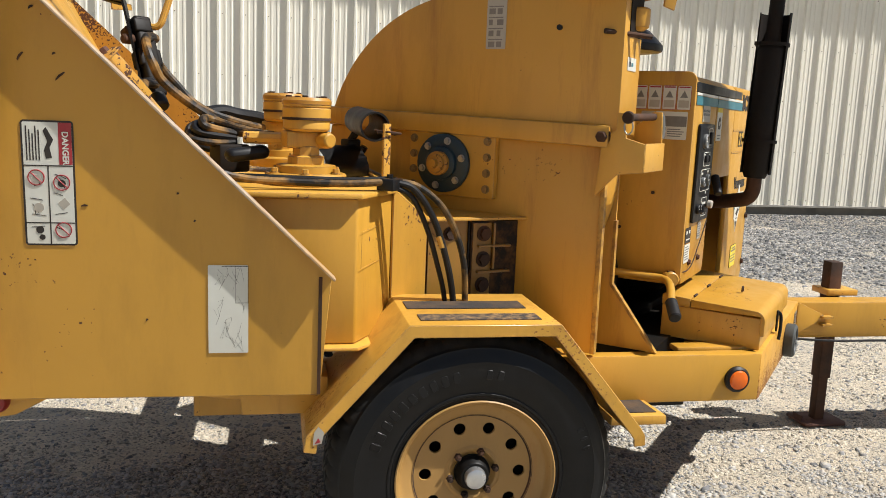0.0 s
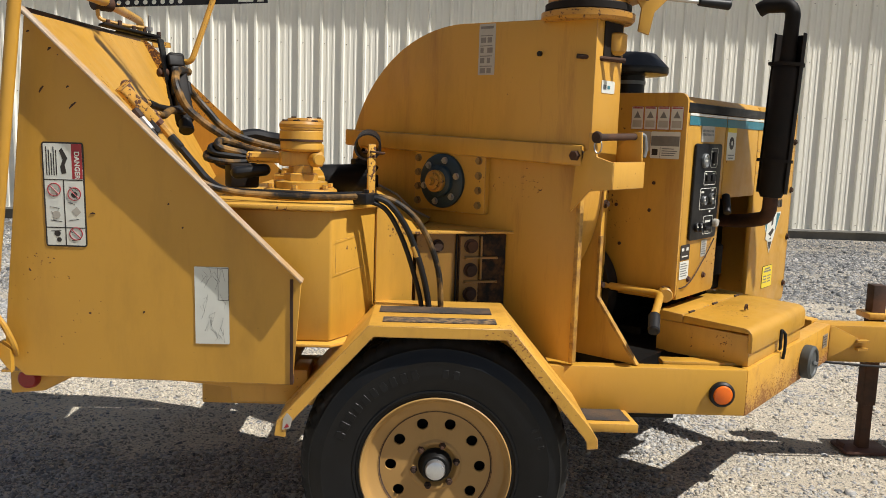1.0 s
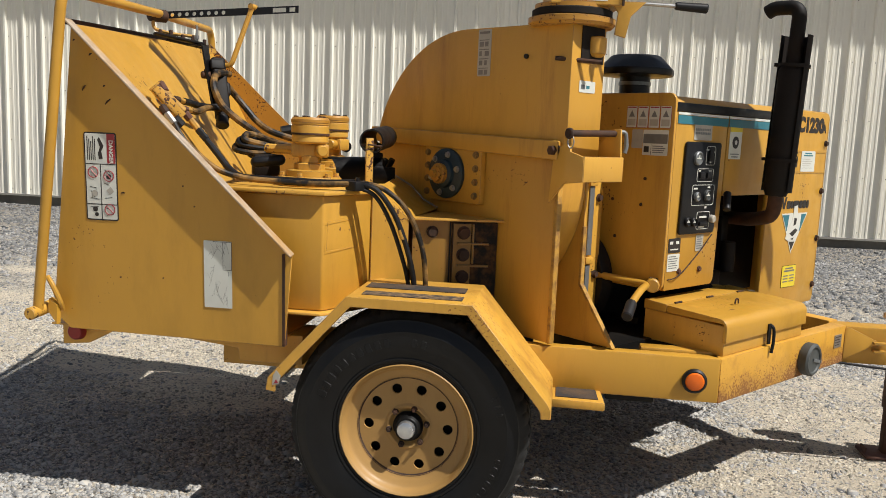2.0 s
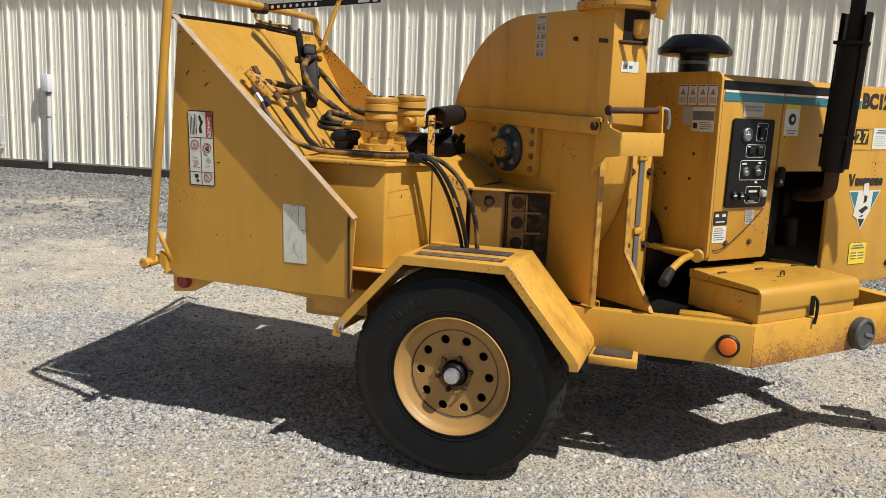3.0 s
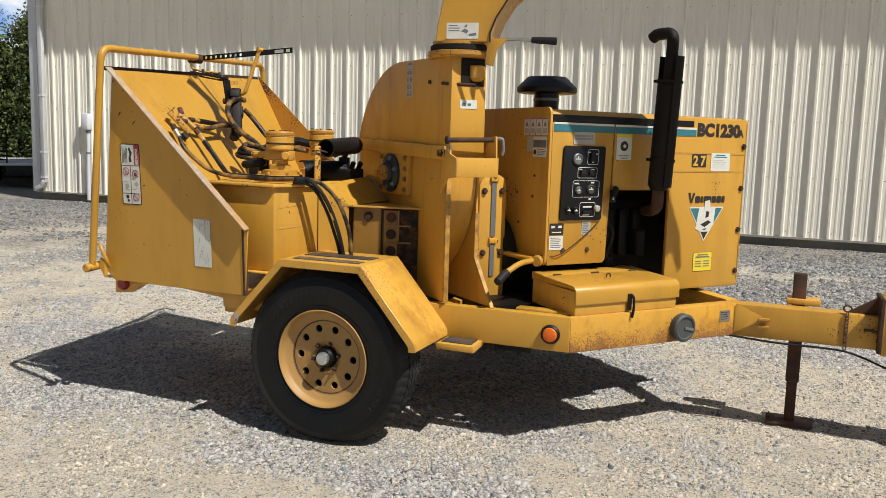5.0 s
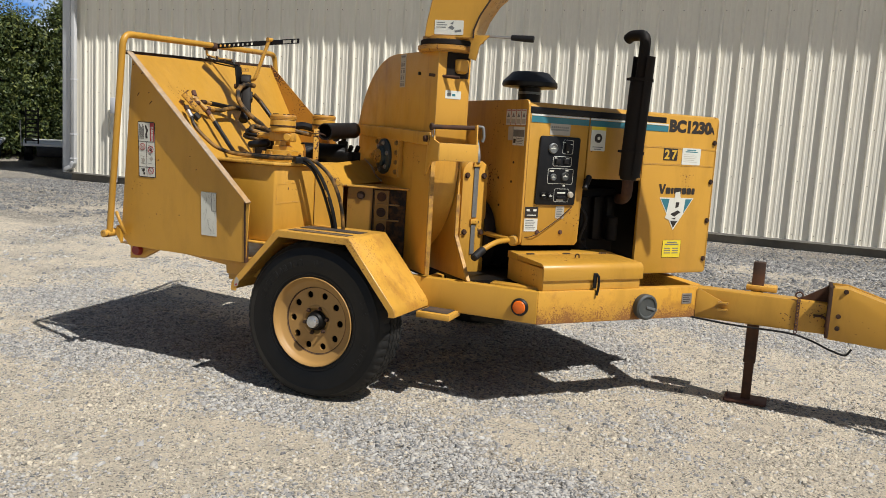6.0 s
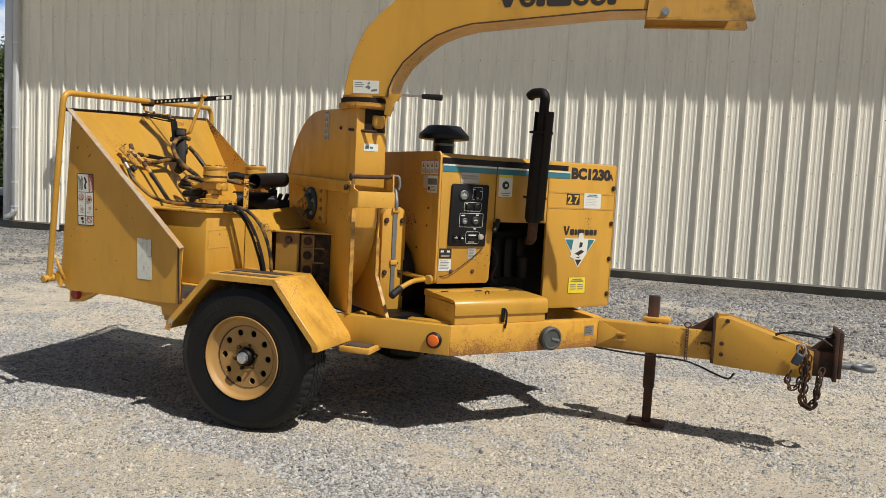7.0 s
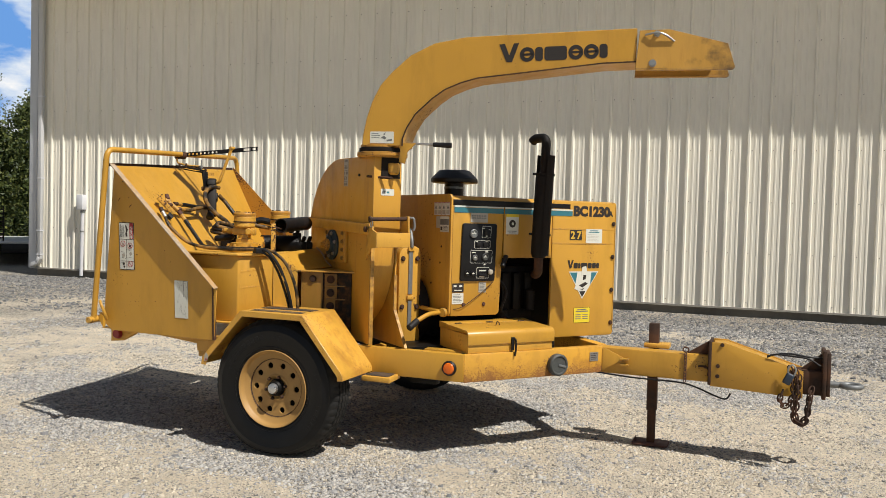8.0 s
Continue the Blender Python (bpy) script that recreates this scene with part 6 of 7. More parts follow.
# ---- drawbar, lamps and crank ----
def small_fittings():
    bm = B()
    m = basis((0.868, 0.300, 0.491), X, Z, -Y)
    lathe(bm, [(0.0, 0.0), (0.039, 0.0), (0.039, 0.010), (0.033, 0.016), (0.030, 0.016), (0.030, 0.006), (0.0, 0.006)], m, 36)
    ml = part("marker_lamp", bm, RUBBER, chipper, "amber marker lamp in a black rubber ring")
    bm = B()
    lathe(bm, [(0.0295, 0.006), (0.0295, 0.016), (0.026, 0.021), (0.016, 0.024), (0.0, 0.025)], m, 36)
    part("lens", bm, ORANGE, ml, "amber lens")
    # weathered round socket on the drawbar rail
    m = on_v(-0.5335) @ Matrix.Translation((1.422, 0.484, 0))
    bm = B()
    lathe(bm, [(0.0, 0.0), (0.058, 0.0), (0.060, 0.004), (0.060, 0.030), (0.052, 0.037), (0.046, 0.036), (0.043, 0.031), (0.0, 0.031)], m, 36)
    sk = part("round_socket", bm, PLUG, chipper, "weathered grey round socket cap")
    bm = B()
    box(bm, -0.004, 0.06, -0.006, 0.006, 0.031, 0.036, m @ Matrix.Rotation(-0.25, 4, "Z"), 0.001)
    part("cover_tab", bm, STRAP, sk)
    bm = B()
    box(bm, 1.655, 1.715, 0.487, 0.537, 0.0, 0.002, on_v(-0.534))
    pl = part("rating_plate", bm, STEEL, chipper, "small scratched metal plate")
    for k in range(4):
        bm = B()
        box(bm, 1.661, 1.705 - 0.008 * (k % 2), 0.527 - k * 0.010, 0.530 - k * 0.010, 0.002, 0.0028, on_v(-0.534))
        part("print_line", bm, LETTER, pl)
    # feed crank
    piv, end = Vector((0.729, 0.537, 0.751)), Vector((0.643, 0.278, 0.684))
    bm = B()
    tube(bm, bent([uvz(0.82, 0.02, 0.765), piv, piv + Vector((-0.035, -0.115, 0.0)), end + Vector((0.012, 0.055, 0.028)), end + Vector((0.004, 0.03, 0.012))], 0.05), 0.0125, 12)
    ck = part("crank_handle", bm, YELLOW, chipper, "yellow bent crank handle")
    bm = B()
    cyl(bm, piv + Vector((0.01, -0.030, 0)), piv + Vector((0.016, 0.01, 0)), 0.024, n=24, w=0.004)
    part("boss", bm, YELLOW, ck)
    bm = B()
    cyl(bm, end + Vector((0.018, 0.07, 0.034)), end, 0.018, n=16, w=0.004)
    part("grip", bm, RUBBER, ck, "black rubber grip")
    bm = B()
    tube(bm, curve_pts([piv + Vector((0.0, -0.015, 0.025)), uvz(0.95, EV - 0.01, 0.775), uvz(1.08, EV - 0.012, 0.850), uvz(1.165, EV - 0.012, 0.918)]), 0.0022, 6)
    part("pull_wire", bm, RUST, ck, "thin rusty pull wire")
    # under-frame bits
    bm = B()
    box(bm, 0.60, 0.76, 0.40, 0.46, 0.375, 0.422, None, 0.006)
    part("frame_bracket", bm, DARK, chipper)
    # wiring under the drawbar
    hose("wiring_loom", [(1.45, 0.985, 0.425), (1.70, 0.985, 0.408), (1.95, 0.985, 0.405), (2.05, 0.985, 0.385), (2.14, 0.98, 0.352), (2.20, 0.975, 0.340), (2.225, 0.97, 0.372)], 0.006, RUBBER, "loose black wiring under the drawbar")
    hose("breakaway_cable", [(2.40, 0.96, 0.585), (2.44, 0.955, 0.602), (2.52, 0.955, 0.600), (2.60, 0.955, 0.592), (2.655, 0.96, 0.560)], 0.006, RUBBER, "black cable over the hitch head")
    hose("breakaway_cable", [(2.40, 0.97, 0.590), (2.50, 0.965, 0.610), (2.60, 0.97, 0.600), (2.69, 1.0, 0.595)], 0.006, RUBBER, "black cable over the hitch head")
    # tie chain round the drawbar
    for k in range(10):
        z = 0.415 + 0.016 * k
        bm = B()
        tube(bm, [Vector((1.985 + 0.006 * math.cos(a), AXIS_Y - 0.056 + (0.004 if k % 2 else 0.0) * math.sin(a), z + 0.011 * math.sin(a))) for a in [radians(40 * i) for i in range(10)]], 0.0026, 5, False)
        part("chain_link", bm, RUST_RED, chipper)
    bm = B()
    tube(bm, [Vector((1.985 + 0.016 * math.cos(a), AXIS_Y - 0.05, 0.585 + 0.014 * math.sin(a))) for a in [radians(40 * i) for i in range(10)]], 0.004, 6, False)
    part("shackle", bm, RUST, chipper)
    for x, z in ((2.155, 0.515), (2.155, 0.460), (2.175, 0.63)):
        bm = B()
        bolt(bm, (x, AXIS_Y - 0.090, z), -Y, 0.008, 0.008)
        part("bolt", bm, RUST, chipper)
    bm = B()
    tube(bm, bent([(2.055, AXIS_Y - 0.055, 0.500), (2.09, AXIS_Y - 0.075, 0.505), (2.112, AXIS_Y - 0.075, 0.490), (2.105, AXIS_Y - 0.07, 0.455)], 0.02), 0.006, 8)
    part("safety_hook", bm, RUST, chipper)


small_fittings()


def safety_chain():
    def run(pts, n):
        line = curve_pts(pts, 14)
        seg = [0.0]
        for a, b in zip(line, line[1:]):
            seg.append(seg[-1] + (b - a).length)
        for k in range(n):
            s = seg[-1] * (k + 0.5) / n
            i = max(j for j in range(len(seg)) if seg[j] <= s)
            i = min(i, len(line) - 2)
            d = (line[i + 1] - line[i]).normalized()
            c = line[i] + d * (s - seg[i])
            side = d.cross(Vector((0.2, 1.0, 0.1))).normalized()
            if k % 2:
                side = side.cross(d).normalized()
            L = seg[-1] / n * 0.85
            bm = B()
            tube(bm, [c + d * (L * math.cos(a)) + side * (0.0125 * math.sin(a)) for a in [radians(36 * j) for j in range(11)]], 0.0045, 6, False)
            part("chain_link", bm, RUST, chipper)
    run([(2.510, 0.933, 0.545), (2.525, 0.923, 0.480), (2.530, 0.920, 0.400), (2.495, 0.918, 0.345), (2.470, 0.918, 0.375), (2.480, 0.923, 0.42)], 12)
    run([(2.540, 0.928, 0.530), (2.555, 0.918, 0.450), (2.550, 0.916, 0.360), (2.550, 0.914, 0.285), (2.590, 0.916, 0.270), (2.605, 0.918, 0.330), (2.610, 0.928, 0.400), (2.622, 0.948, 0.445)], 17)
    run([(2.560, 0.933, 0.500), (2.540, 0.918, 0.400), (2.535, 0.918, 0.300), (2.565, 0.918, 0.258), (2.595, 0.923, 0.30), (2.615, 0.948, 0.42)], 13)
    bm = B()
    box(bm, -0.020, 0.020, -0.014, 0.014, -0.030, 0.030, Matrix.Translation((2.505, 0.913, 0.487)) @ Matrix.Rotation(0.45, 4, "Y"), 0.008, 3)
    lk = part("padlock", bm, simple("blue_black_lock", (0.025, 0.04, 0.065), 0.35), chipper, "dark blue padlock on the chain")
    bm = B()
    tube(bm, curve_pts([(2.503, 0.913, 0.51), (2.505, 0.913, 0.545), (2.525, 0.913, 0.560), (2.540, 0.913, 0.535), (2.532, 0.913, 0.505)]), 0.005, 8)
    part("shackle", bm, STEEL, lk)


safety_chain()


# ---- engine bay ----
def engine_bay():
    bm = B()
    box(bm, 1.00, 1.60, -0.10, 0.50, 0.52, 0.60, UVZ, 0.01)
    part("engine_bed", bm, DARK, chipper, "near-black engine bed")
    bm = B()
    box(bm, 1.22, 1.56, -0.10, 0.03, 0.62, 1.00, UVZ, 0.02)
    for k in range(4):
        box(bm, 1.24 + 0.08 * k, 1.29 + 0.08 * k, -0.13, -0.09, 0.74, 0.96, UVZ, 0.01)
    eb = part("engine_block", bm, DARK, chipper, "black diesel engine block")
    for u, v, z, r, l, mt in ((1.30, -0.16, 0.70, 0.035, 0.10, DARK), (1.40, -0.17, 0.66, 0.030, 0.07, YELLOW_WORN), (1.25, -0.18, 0.655, 0.028, 0.06, RED_DECAL), (1.50, -0.15, 0.80, 0.030, 0.12, SOOT)):
        bm = B()
        cyl(bm, uvz(u, v, z - l / 2), uvz(u, v, z + l / 2), r, n=20, w=0.005)
        part("engine_canister", bm, mt, eb)
    bm = B()
    tube(bm, curve_pts([uvz(1.24, -0.17, 0.95), uvz(1.30, -0.20, 0.86), uvz(1.28, -0.19, 0.75), uvz(1.36, -0.18, 0.68)]), 0.010, 8)
    part("engine_hose", bm, RUBBER, eb)
    bm = B()
    lathe(bm, [(0.0, 0.0), (0.185, 0.0), (0.19, 0.01), (0.19, 0.055), (0.0, 0.06)], basis(uvz(0.828, 0.13, 0.735), V, Z, U), 48)
    part("clutch_housing", bm, DARK, chipper, "round black clutch housing")
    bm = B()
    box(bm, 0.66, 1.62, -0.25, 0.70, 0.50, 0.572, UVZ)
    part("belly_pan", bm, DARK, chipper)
    bm = B()
    rail_box(bm, (0.70, 0.356), (0.945, 0.356), 0.06, 0.555, 0.574, (0, 1))
    part("deck_strip", bm, YELLOW, chipper)


engine_bay()


# ---- instrument panel ----
def instrument_panel():
    m = on_v(EV - 0.001) @ Matrix.Translation((0.956, 0.924, 0)) @ Matrix(((1, 0.025, 0, 0), (0, 1, 0, 0), (0, 0, 1, 0), (0, 0, 0, 1)))
    bm = B()
    prism(bm, round_rect(0, 0.222, 0, 0.318, 0.012), 0.0, 0.010, m, 0.003)
    ip = part("instrument_panel", bm, BLACK, chipper, "black instrument panel with gauges and switches")

    def outline(x0, x1, y0, y1, r=0.008, t=0.0022):
        bm = B()
        pts = round_rect(x0, x1, y0, y1, r, 4)
        tube(bm, [m @ Vector((a, b, 0.0102)) for a, b in pts + pts[:1]], t / 2, 4, False)
        part("panel_outline", bm, WHITE, ip, "white printed outline")

    outline(0.125, 0.182, 0.240, 0.304)
    outline(0.078, 0.180, 0.182, 0.226)
    outline(0.056, 0.196, 0.100, 0.170)
    outline(0.100, 0.182, 0.016, 0.076)
    for x, y, r, mt in ((0.070, 0.262, 0.024, STRAP), (0.085, 0.130, 0.016, STRAP), (0.150, 0.134, 0.020, PLUG), (0.040, 0.044, 0.016, RUBBER), (0.078, 0.042, 0.016, RUBBER)):
        bm = B()
        lathe(bm, [(0.0, 0.008), (r, 0.008), (r, 0.018), (r * 0.85, 0.021), (r * 0.8, 0.016), (0.0, 0.016)], m @ Matrix.Translation((x, y, 0)), 24)
        part("gauge", bm, mt, ip, "round gauge")
        bm = B()
        box(bm, -r * 0.55, r * 0.55, -0.002, 0.002, 0.016, 0.0175, m @ Matrix.Translation((x, y, 0)))
        box(bm, -0.0015, 0.0015, -0.002, r * 0.5, 0.016, 0.0178, m @ Matrix.Translation((x, y, 0)))
        part("gauge_needle", bm, WHITE, ip)
    for x, y, w, h in ((0.150, 0.272, 0.022, 0.040), (0.105, 0.204, 0.028, 0.022), (0.150, 0.204, 0.028, 0.022), (0.140, 0.034, 0.050, 0.014)):
        bm = B()
        box(bm, -w / 2, w / 2, -h / 2, h / 2, 0.008, 0.018, m @ Matrix.Translation((x, y, 0)), 0.003)
        part("rocker_switch", bm, RUBBER, ip)
    for x, y, w, h in ((0.130, 0.292, 0.016, 0.004), (0.172, 0.285, 0.010, 0.004), (0.092, 0.219, 0.014, 0.004), (0.158, 0.219, 0.018, 0.004), (0.076, 0.158, 0.024, 0.006), (0.160, 0.162, 0.016, 0.006), (0.150, 0.092, 0.012, 0.008), (0.140, 0.058, 0.046, 0.007), (0.135, 0.024, 0.036, 0.007), (0.155, 0.250, 0.010, 0.006)):
        bm = B()
        box(bm, -w / 2, w / 2, -h / 2, h / 2, 0.0101, 0.0108, m @ Matrix.Translation((x, y, 0)))
        part("panel_mark", bm, WHITE, ip)
    bm = B()
    cyl(bm, m @ Vector((0.185, 0.052, 0.012)), m @ Vector((0.185, 0.050, 0.030)), 0.014, n=14, w=0.003)
    part("key_tag", bm, GREY_DECAL, ip, "pale key tag")


instrument_panel()


# ---- decals ----
def decal(name, m, w, h, mt, label, border=None, marks=(), r=0.004, parent=None):
    """A thin sticker; local origin at its lower left corner. marks: (x, y, w, h, material)."""
    z = 0.0
    if border:
        bm = B()
        prism(bm, round_rect(-border[0], w + border[0], -border[0], h + border[0], r + border[0], 3), 0.0, 0.0010, m)
        d = part(name, bm, border[1], parent or chipper, label)
        bm = B()
        prism(bm, round_rect(0, w, 0, h, r, 3), 0.0010, 0.0016, m)
        part("face", bm, mt, d)
        z = 0.0016
    else:
        bm = B()
        prism(bm, round_rect(0, w, 0, h, r, 3), 0.0, 0.0012, m)
        d = part(name, bm, mt, parent or chipper, label)
        z = 0.0012
    for x, y, a, b, mm in marks:
        bm = B()
        box(bm, x, x + a, y, y + b, z - 0.0004, z + 0.0005, m)
        part("print", bm, mm, d)
    return d, z


def lines(x, y, w, n, step, t, mt):
    return [(x, y - k * step, w * (0.72 + 0.28 * ((k * 37 + 11) % 10) / 10), t, mt) for k in range(n)]


def disc(m, x, y, r, z, mt, parent, ring=False):
    bm = B()
    if ring:
        tube(bm, [m @ Vector((x + r * math.cos(a), y + r * math.sin(a), z)) for a in [radians(20 * i) for i in range(19)]], r * 0.09, 4, False)
        tube(bm, [m @ Vector((x - r * 0.7, y + r * 0.7, z)), m @ Vector((x + r * 0.7, y - r * 0.7, z))], r * 0.08, 4)
        part("sign_ring", bm, mt, parent)
    else:
        lathe(bm, [(0.0, 0.0008), (r, 0.0008), (r, 0.0)], m @ Matrix.Translation((x, y, z)), 16)
        part("print", bm, mt, parent)


def decals():
    def hop(x, z):
        """On the hopper side: local x along the trailer, y up, z out."""
        return basis((x, side_y(z) - 0.0008, z), X, Vector((0, -0.05, 1)).normalized(), Vector((0, -1, -0.05)).normalized())
    # danger sign
    m = hop(-1.008, 0.932)
    W, H = 0.096, 0.258
    d, z = decal("danger_sign", m, W, H, WHITE, "white danger sign with black border and red heading", (0.004, LETTER), (), 0.003)
    bm = B()
    box(bm, 0.070, W, 0.170, H, z, z + 0.0006, m)
    part("red_heading", bm, RED_DECAL, d)
    words("DANGER", 0.0125, m @ Matrix.Translation((0.0775, 0.240, z + 0.0008)) @ Matrix.Rotation(radians(-90), 4, "Z"), WHITE, d, "heading_text", "white heading letters", 0.0004)
    for x0, x1, y0, y1 in ((0, W, 0.166, 0.1685), (0, W, 0.044, 0.0465), (0.046, 0.0485, 0, 0.166)):
        bm = B()
        box(bm, x0, x1, y0, y1, z, z + 0.0005, m)
        part("rule", bm, LETTER, d)
    for k in range(5):
        bm = B()
        box(bm, 0.006 + 0.006 * k, 0.0085 + 0.006 * k, 0.178, 0.250 - 0.008 * (k % 3), z, z + 0.0005, m)
        part("print_line", bm, LETTER, d)
    bm = B()
    prism(bm, [(0.044, 0.182), (0.056, 0.184), (0.052, 0.205), (0.060, 0.222), (0.046, 0.248), (0.040, 0.240), (0.048, 0.218), (0.041, 0.20)], z, z + 0.0006, m)
    part("hazard_symbol", bm, LETTER, d)
    for x, y in ((0.023, 0.142), (0.073, 0.132), (0.073, 0.030)):
        disc(m, x, y, 0.016, z + 0.0006, RED_DECAL, d, True)
    for x, y, r in ((0.024, 0.138, 0.009), (0.073, 0.130, 0.008), (0.026, 0.078, 0.010), (0.026, 0.030, 0.008), (0.030, 0.014, 0.006)):
        disc(m, x, y, r, z, LETTER if r < 0.009 else GREY_DECAL, d)
    bm = B()
    prism(bm, [(0.075, 0.074), (0.088, 0.086), (0.078, 0.100), (0.064, 0.088)], z, z + 0.0006, m)
    part("hazard_symbol", bm, GREY_DECAL, d)
    for x0, y0, dx, dy in ((0.014, 0.150, 0.016, -0.020), (0.030, 0.130, -0.012, -0.006), (0.060, 0.150, 0.022, -0.010), (0.068, 0.142, 0.010, -0.022), (0.010, 0.098, 0.024, -0.004), (0.014, 0.086, 0.004, -0.022),
                           (0.030, 0.090, -0.006, -0.024), (0.056, 0.110, 0.018, -0.006), (0.058, 0.064, 0.024, 0.004), (0.010, 0.036, 0.026, 0.002), (0.058, 0.036, 0.022, -0.012), (0.062, 0.012, 0.022, 0.004), (0.012, 0.064, 0.028, -0.004)):
        bm = B()
        tube(bm, [m @ Vector((x0, y0, z)), m @ Vector((x0 + dx * 0.5 + 0.003, y0 + dy * 0.5, z)), m @ Vector((x0 + dx, y0 + dy, z))], 0.0008, 4)
        part("pictogram_stroke", bm, LETTER, d)
    # cracked white label
    m = hop(-0.638, 0.680)
    d, z = decal("blank_label", m, 0.088, 0.206, WHITE, "cracked blank white label, peeling", None, ((0.060, 0.118, 0.001, 0.085, LETTER), (0.060, 0.118, 0.027, 0.001, LETTER), (0.087, 0.118, 0.001, 0.085, LETTER), (0.03, 0.203, 0.058, 0.0012, LETTER)), 0.002)
    rnd = random.Random(5)
    for k in range(15):
        x, y = rnd.uniform(0.01, 0.08), rnd.uniform(0.02, 0.19)
        pts = [(x, y)]
        for _ in range(4):
            x, y = min(0.086, max(0.002, x + rnd.uniform(-0.015, 0.015))), min(0.20, max(0.004, y + rnd.uniform(-0.03, 0.03)))
            pts.append((x, y))
        bm = B()
        tube(bm, [m @ Vector((a, b, z)) for a, b in pts], 0.0003, 3)
        part("crack", bm, LETTER, d)
    # scratches in the paint of the hopper side
    for x, zz, L, a in ((-1.005, 1.322, 0.022, 0.9), (-0.930, 1.285, 0.026, 0.7), (-0.94, 1.33, 0.008, 0.3), (-0.892, 1.015, 0.014, 0.0), (-0.665, 0.985, 0.006, 0.5), (-0.70, 1.045, 0.005, 0), (-0.98, 1.42, 0.012, 0.5), (-0.77, 0.76, 0.006, 0.5), (-1.03, 1.46, 0.008, 0.2)):
        bm = B()
        prism(bm, [(-L / 2, -0.002), (L / 2, -0.001), (L / 2.3, 0.002), (0, 0.0035), (-L / 2.5, 0.001)], 0.0, 0.0008, hop(x, zz) @ Matrix.Rotation(a, 4, "Z"))
        part("paint_chip", bm, RUST, chipper)

    # disc hood label, pictogram strip
    def hood(v, z0, u=0.4775):
        return basis(uvz(u, v, z0), -V, Z, -U)
    m = hood(0.262, 1.432)
    decal("faded_label", m, 0.062, 0.155, GREY_DECAL, "faded narrow pictogram label on the hood", None,
          [(0.006, 0.140, 0.048, 0.008, PRINT)] + [(0.007 + 0.026 * (k % 2), 0.098 - 0.031 * (k // 2), 0.020 - 0.004 * (k % 3), 0.016, PRINT) for k in range(8)] + [(0.006, 0.118 - 0.031 * k, 0.046, 0.003, PRINT) for k in range(4)])
    bm = B()
    cyl(bm, uvz(0.4775, 0.035, 1.490), uvz(0.470, 0.035, 1.490), 0.008, n=10)
    part("rubber_plug", bm, RUBBER, chipper)
    # small label on the discharge side
    m = on_v(-0.1505) @ Matrix.Translation((0.520, 1.378, 0))
    decal("small_label", m, 0.078, 0.036, WHITE, "small torn white label", None, ((0.008, 0.010, 0.020, 0.014, STRAP), (0.034, 0.012, 0.016, 0.010, TEAL)))

    # warning stickers on the end panel
    def endp(v, z0):
        return basis(uvz(0.8925, v, z0), -V, Z, -U)
    for k in range(4):
        m = endp(-0.068 - 0.0455 * k, 1.283)
        d, z = decal("warning_sticker", m, 0.040, 0.072, WHITE, "small white warning sticker with a triangle symbol", (0.0012, RED_DECAL), ((0.003, 0.066, 0.034, 0.004, RED_DECAL), (0.004, 0.006, 0.032, 0.022, GREY_DECAL)), 0.002)
        bm = B()
        prism(bm, [(0.008, 0.036), (0.032, 0.036), (0.020, 0.058)], z, z + 0.0005, m)
        part("print", bm, STRAP, d)
    decal("blank_sticker", endp(-0.094, 1.212), 0.044, 0.064, GREY_DECAL, "weathered blank grey sticker")
    decal("notice_sticker", endp(-0.140, 1.190), 0.100, 0.086, WHITE, "notice sticker with dark text block", None, [(0.002, 0.040, 0.096, 0.032, STRAP), (0.006, 0.010, 0.020, 0.020, LETTER), (0.034, 0.002, 0.001, 0.036, LETTER)] + lines(0.040, 0.030, 0.055, 4, 0.007, 0.003, STRAP))
    for v, z0 in ((-0.16, 1.11), (-0.15, 1.02), (-0.03, 1.03), (-0.05, 0.90)):
        bm = B()
        bolt(bm, uvz(0.893, v, z0), -U, 0.0042, 0.004)
        part("screw", bm, RUST, chipper)

    # side doors
    def side(u, z0):
        return on_v(EV - 0.0008) @ Matrix.Translation((u, z0, 0))
    decal("code_label", side(1.016, 1.248), 0.112, 0.052, GREY_DECAL, "worn silver code label", None, [(0.006 + 0.011 * (k % 9), 0.032 - 0.012 * (k // 9), 0.007, 0.008, STRAP) for k in range(18)])
    d, z = decal("ear_protection_sticker", side(1.250, 1.186), 0.084, 0.114, WHITE, "white hearing protection sticker with a yellow band", None, ((0.0, 0.098, 0.084, 0.016, YEL_DECAL), (0.012, 0.016, 0.060, 0.004, STRAP), (0.020, 0.006, 0.044, 0.004, STRAP)))
    m = side(1.250, 1.186)
    disc(m, 0.042, 0.060, 0.022, z, LETTER, d)
    disc(m, 0.044, 0.060, 0.008, z + 0.0006, WHITE, d)
    decal("direction_sticker", side(0.912, 0.862), 0.072, 0.050, LETTER, "black sticker with white arrows", None, ((0.008, 0.030, 0.018, 0.010, WHITE), (0.044, 0.030, 0.018, 0.010, WHITE), (0.012, 0.010, 0.048, 0.004, WHITE)))
    decal("instruction_sticker", side(0.912, 0.798), 0.072, 0.060, WHITE, "white instruction sticker with printed lines", None, lines(0.006, 0.050, 0.058, 6, 0.008, 0.003, STRAP))
    decal("service_tag", side(1.080, 0.860), 0.048, 0.058, GREY_DECAL, "scratched silver service tag", None, lines(0.006, 0.048, 0.036, 6, 0.008, 0.004, STRAP))
    words("BC1230", 0.056, side(1.722, 1.305), LETTER, chipper, "model_lettering", "bold black model number", 0.0048, 1.08)
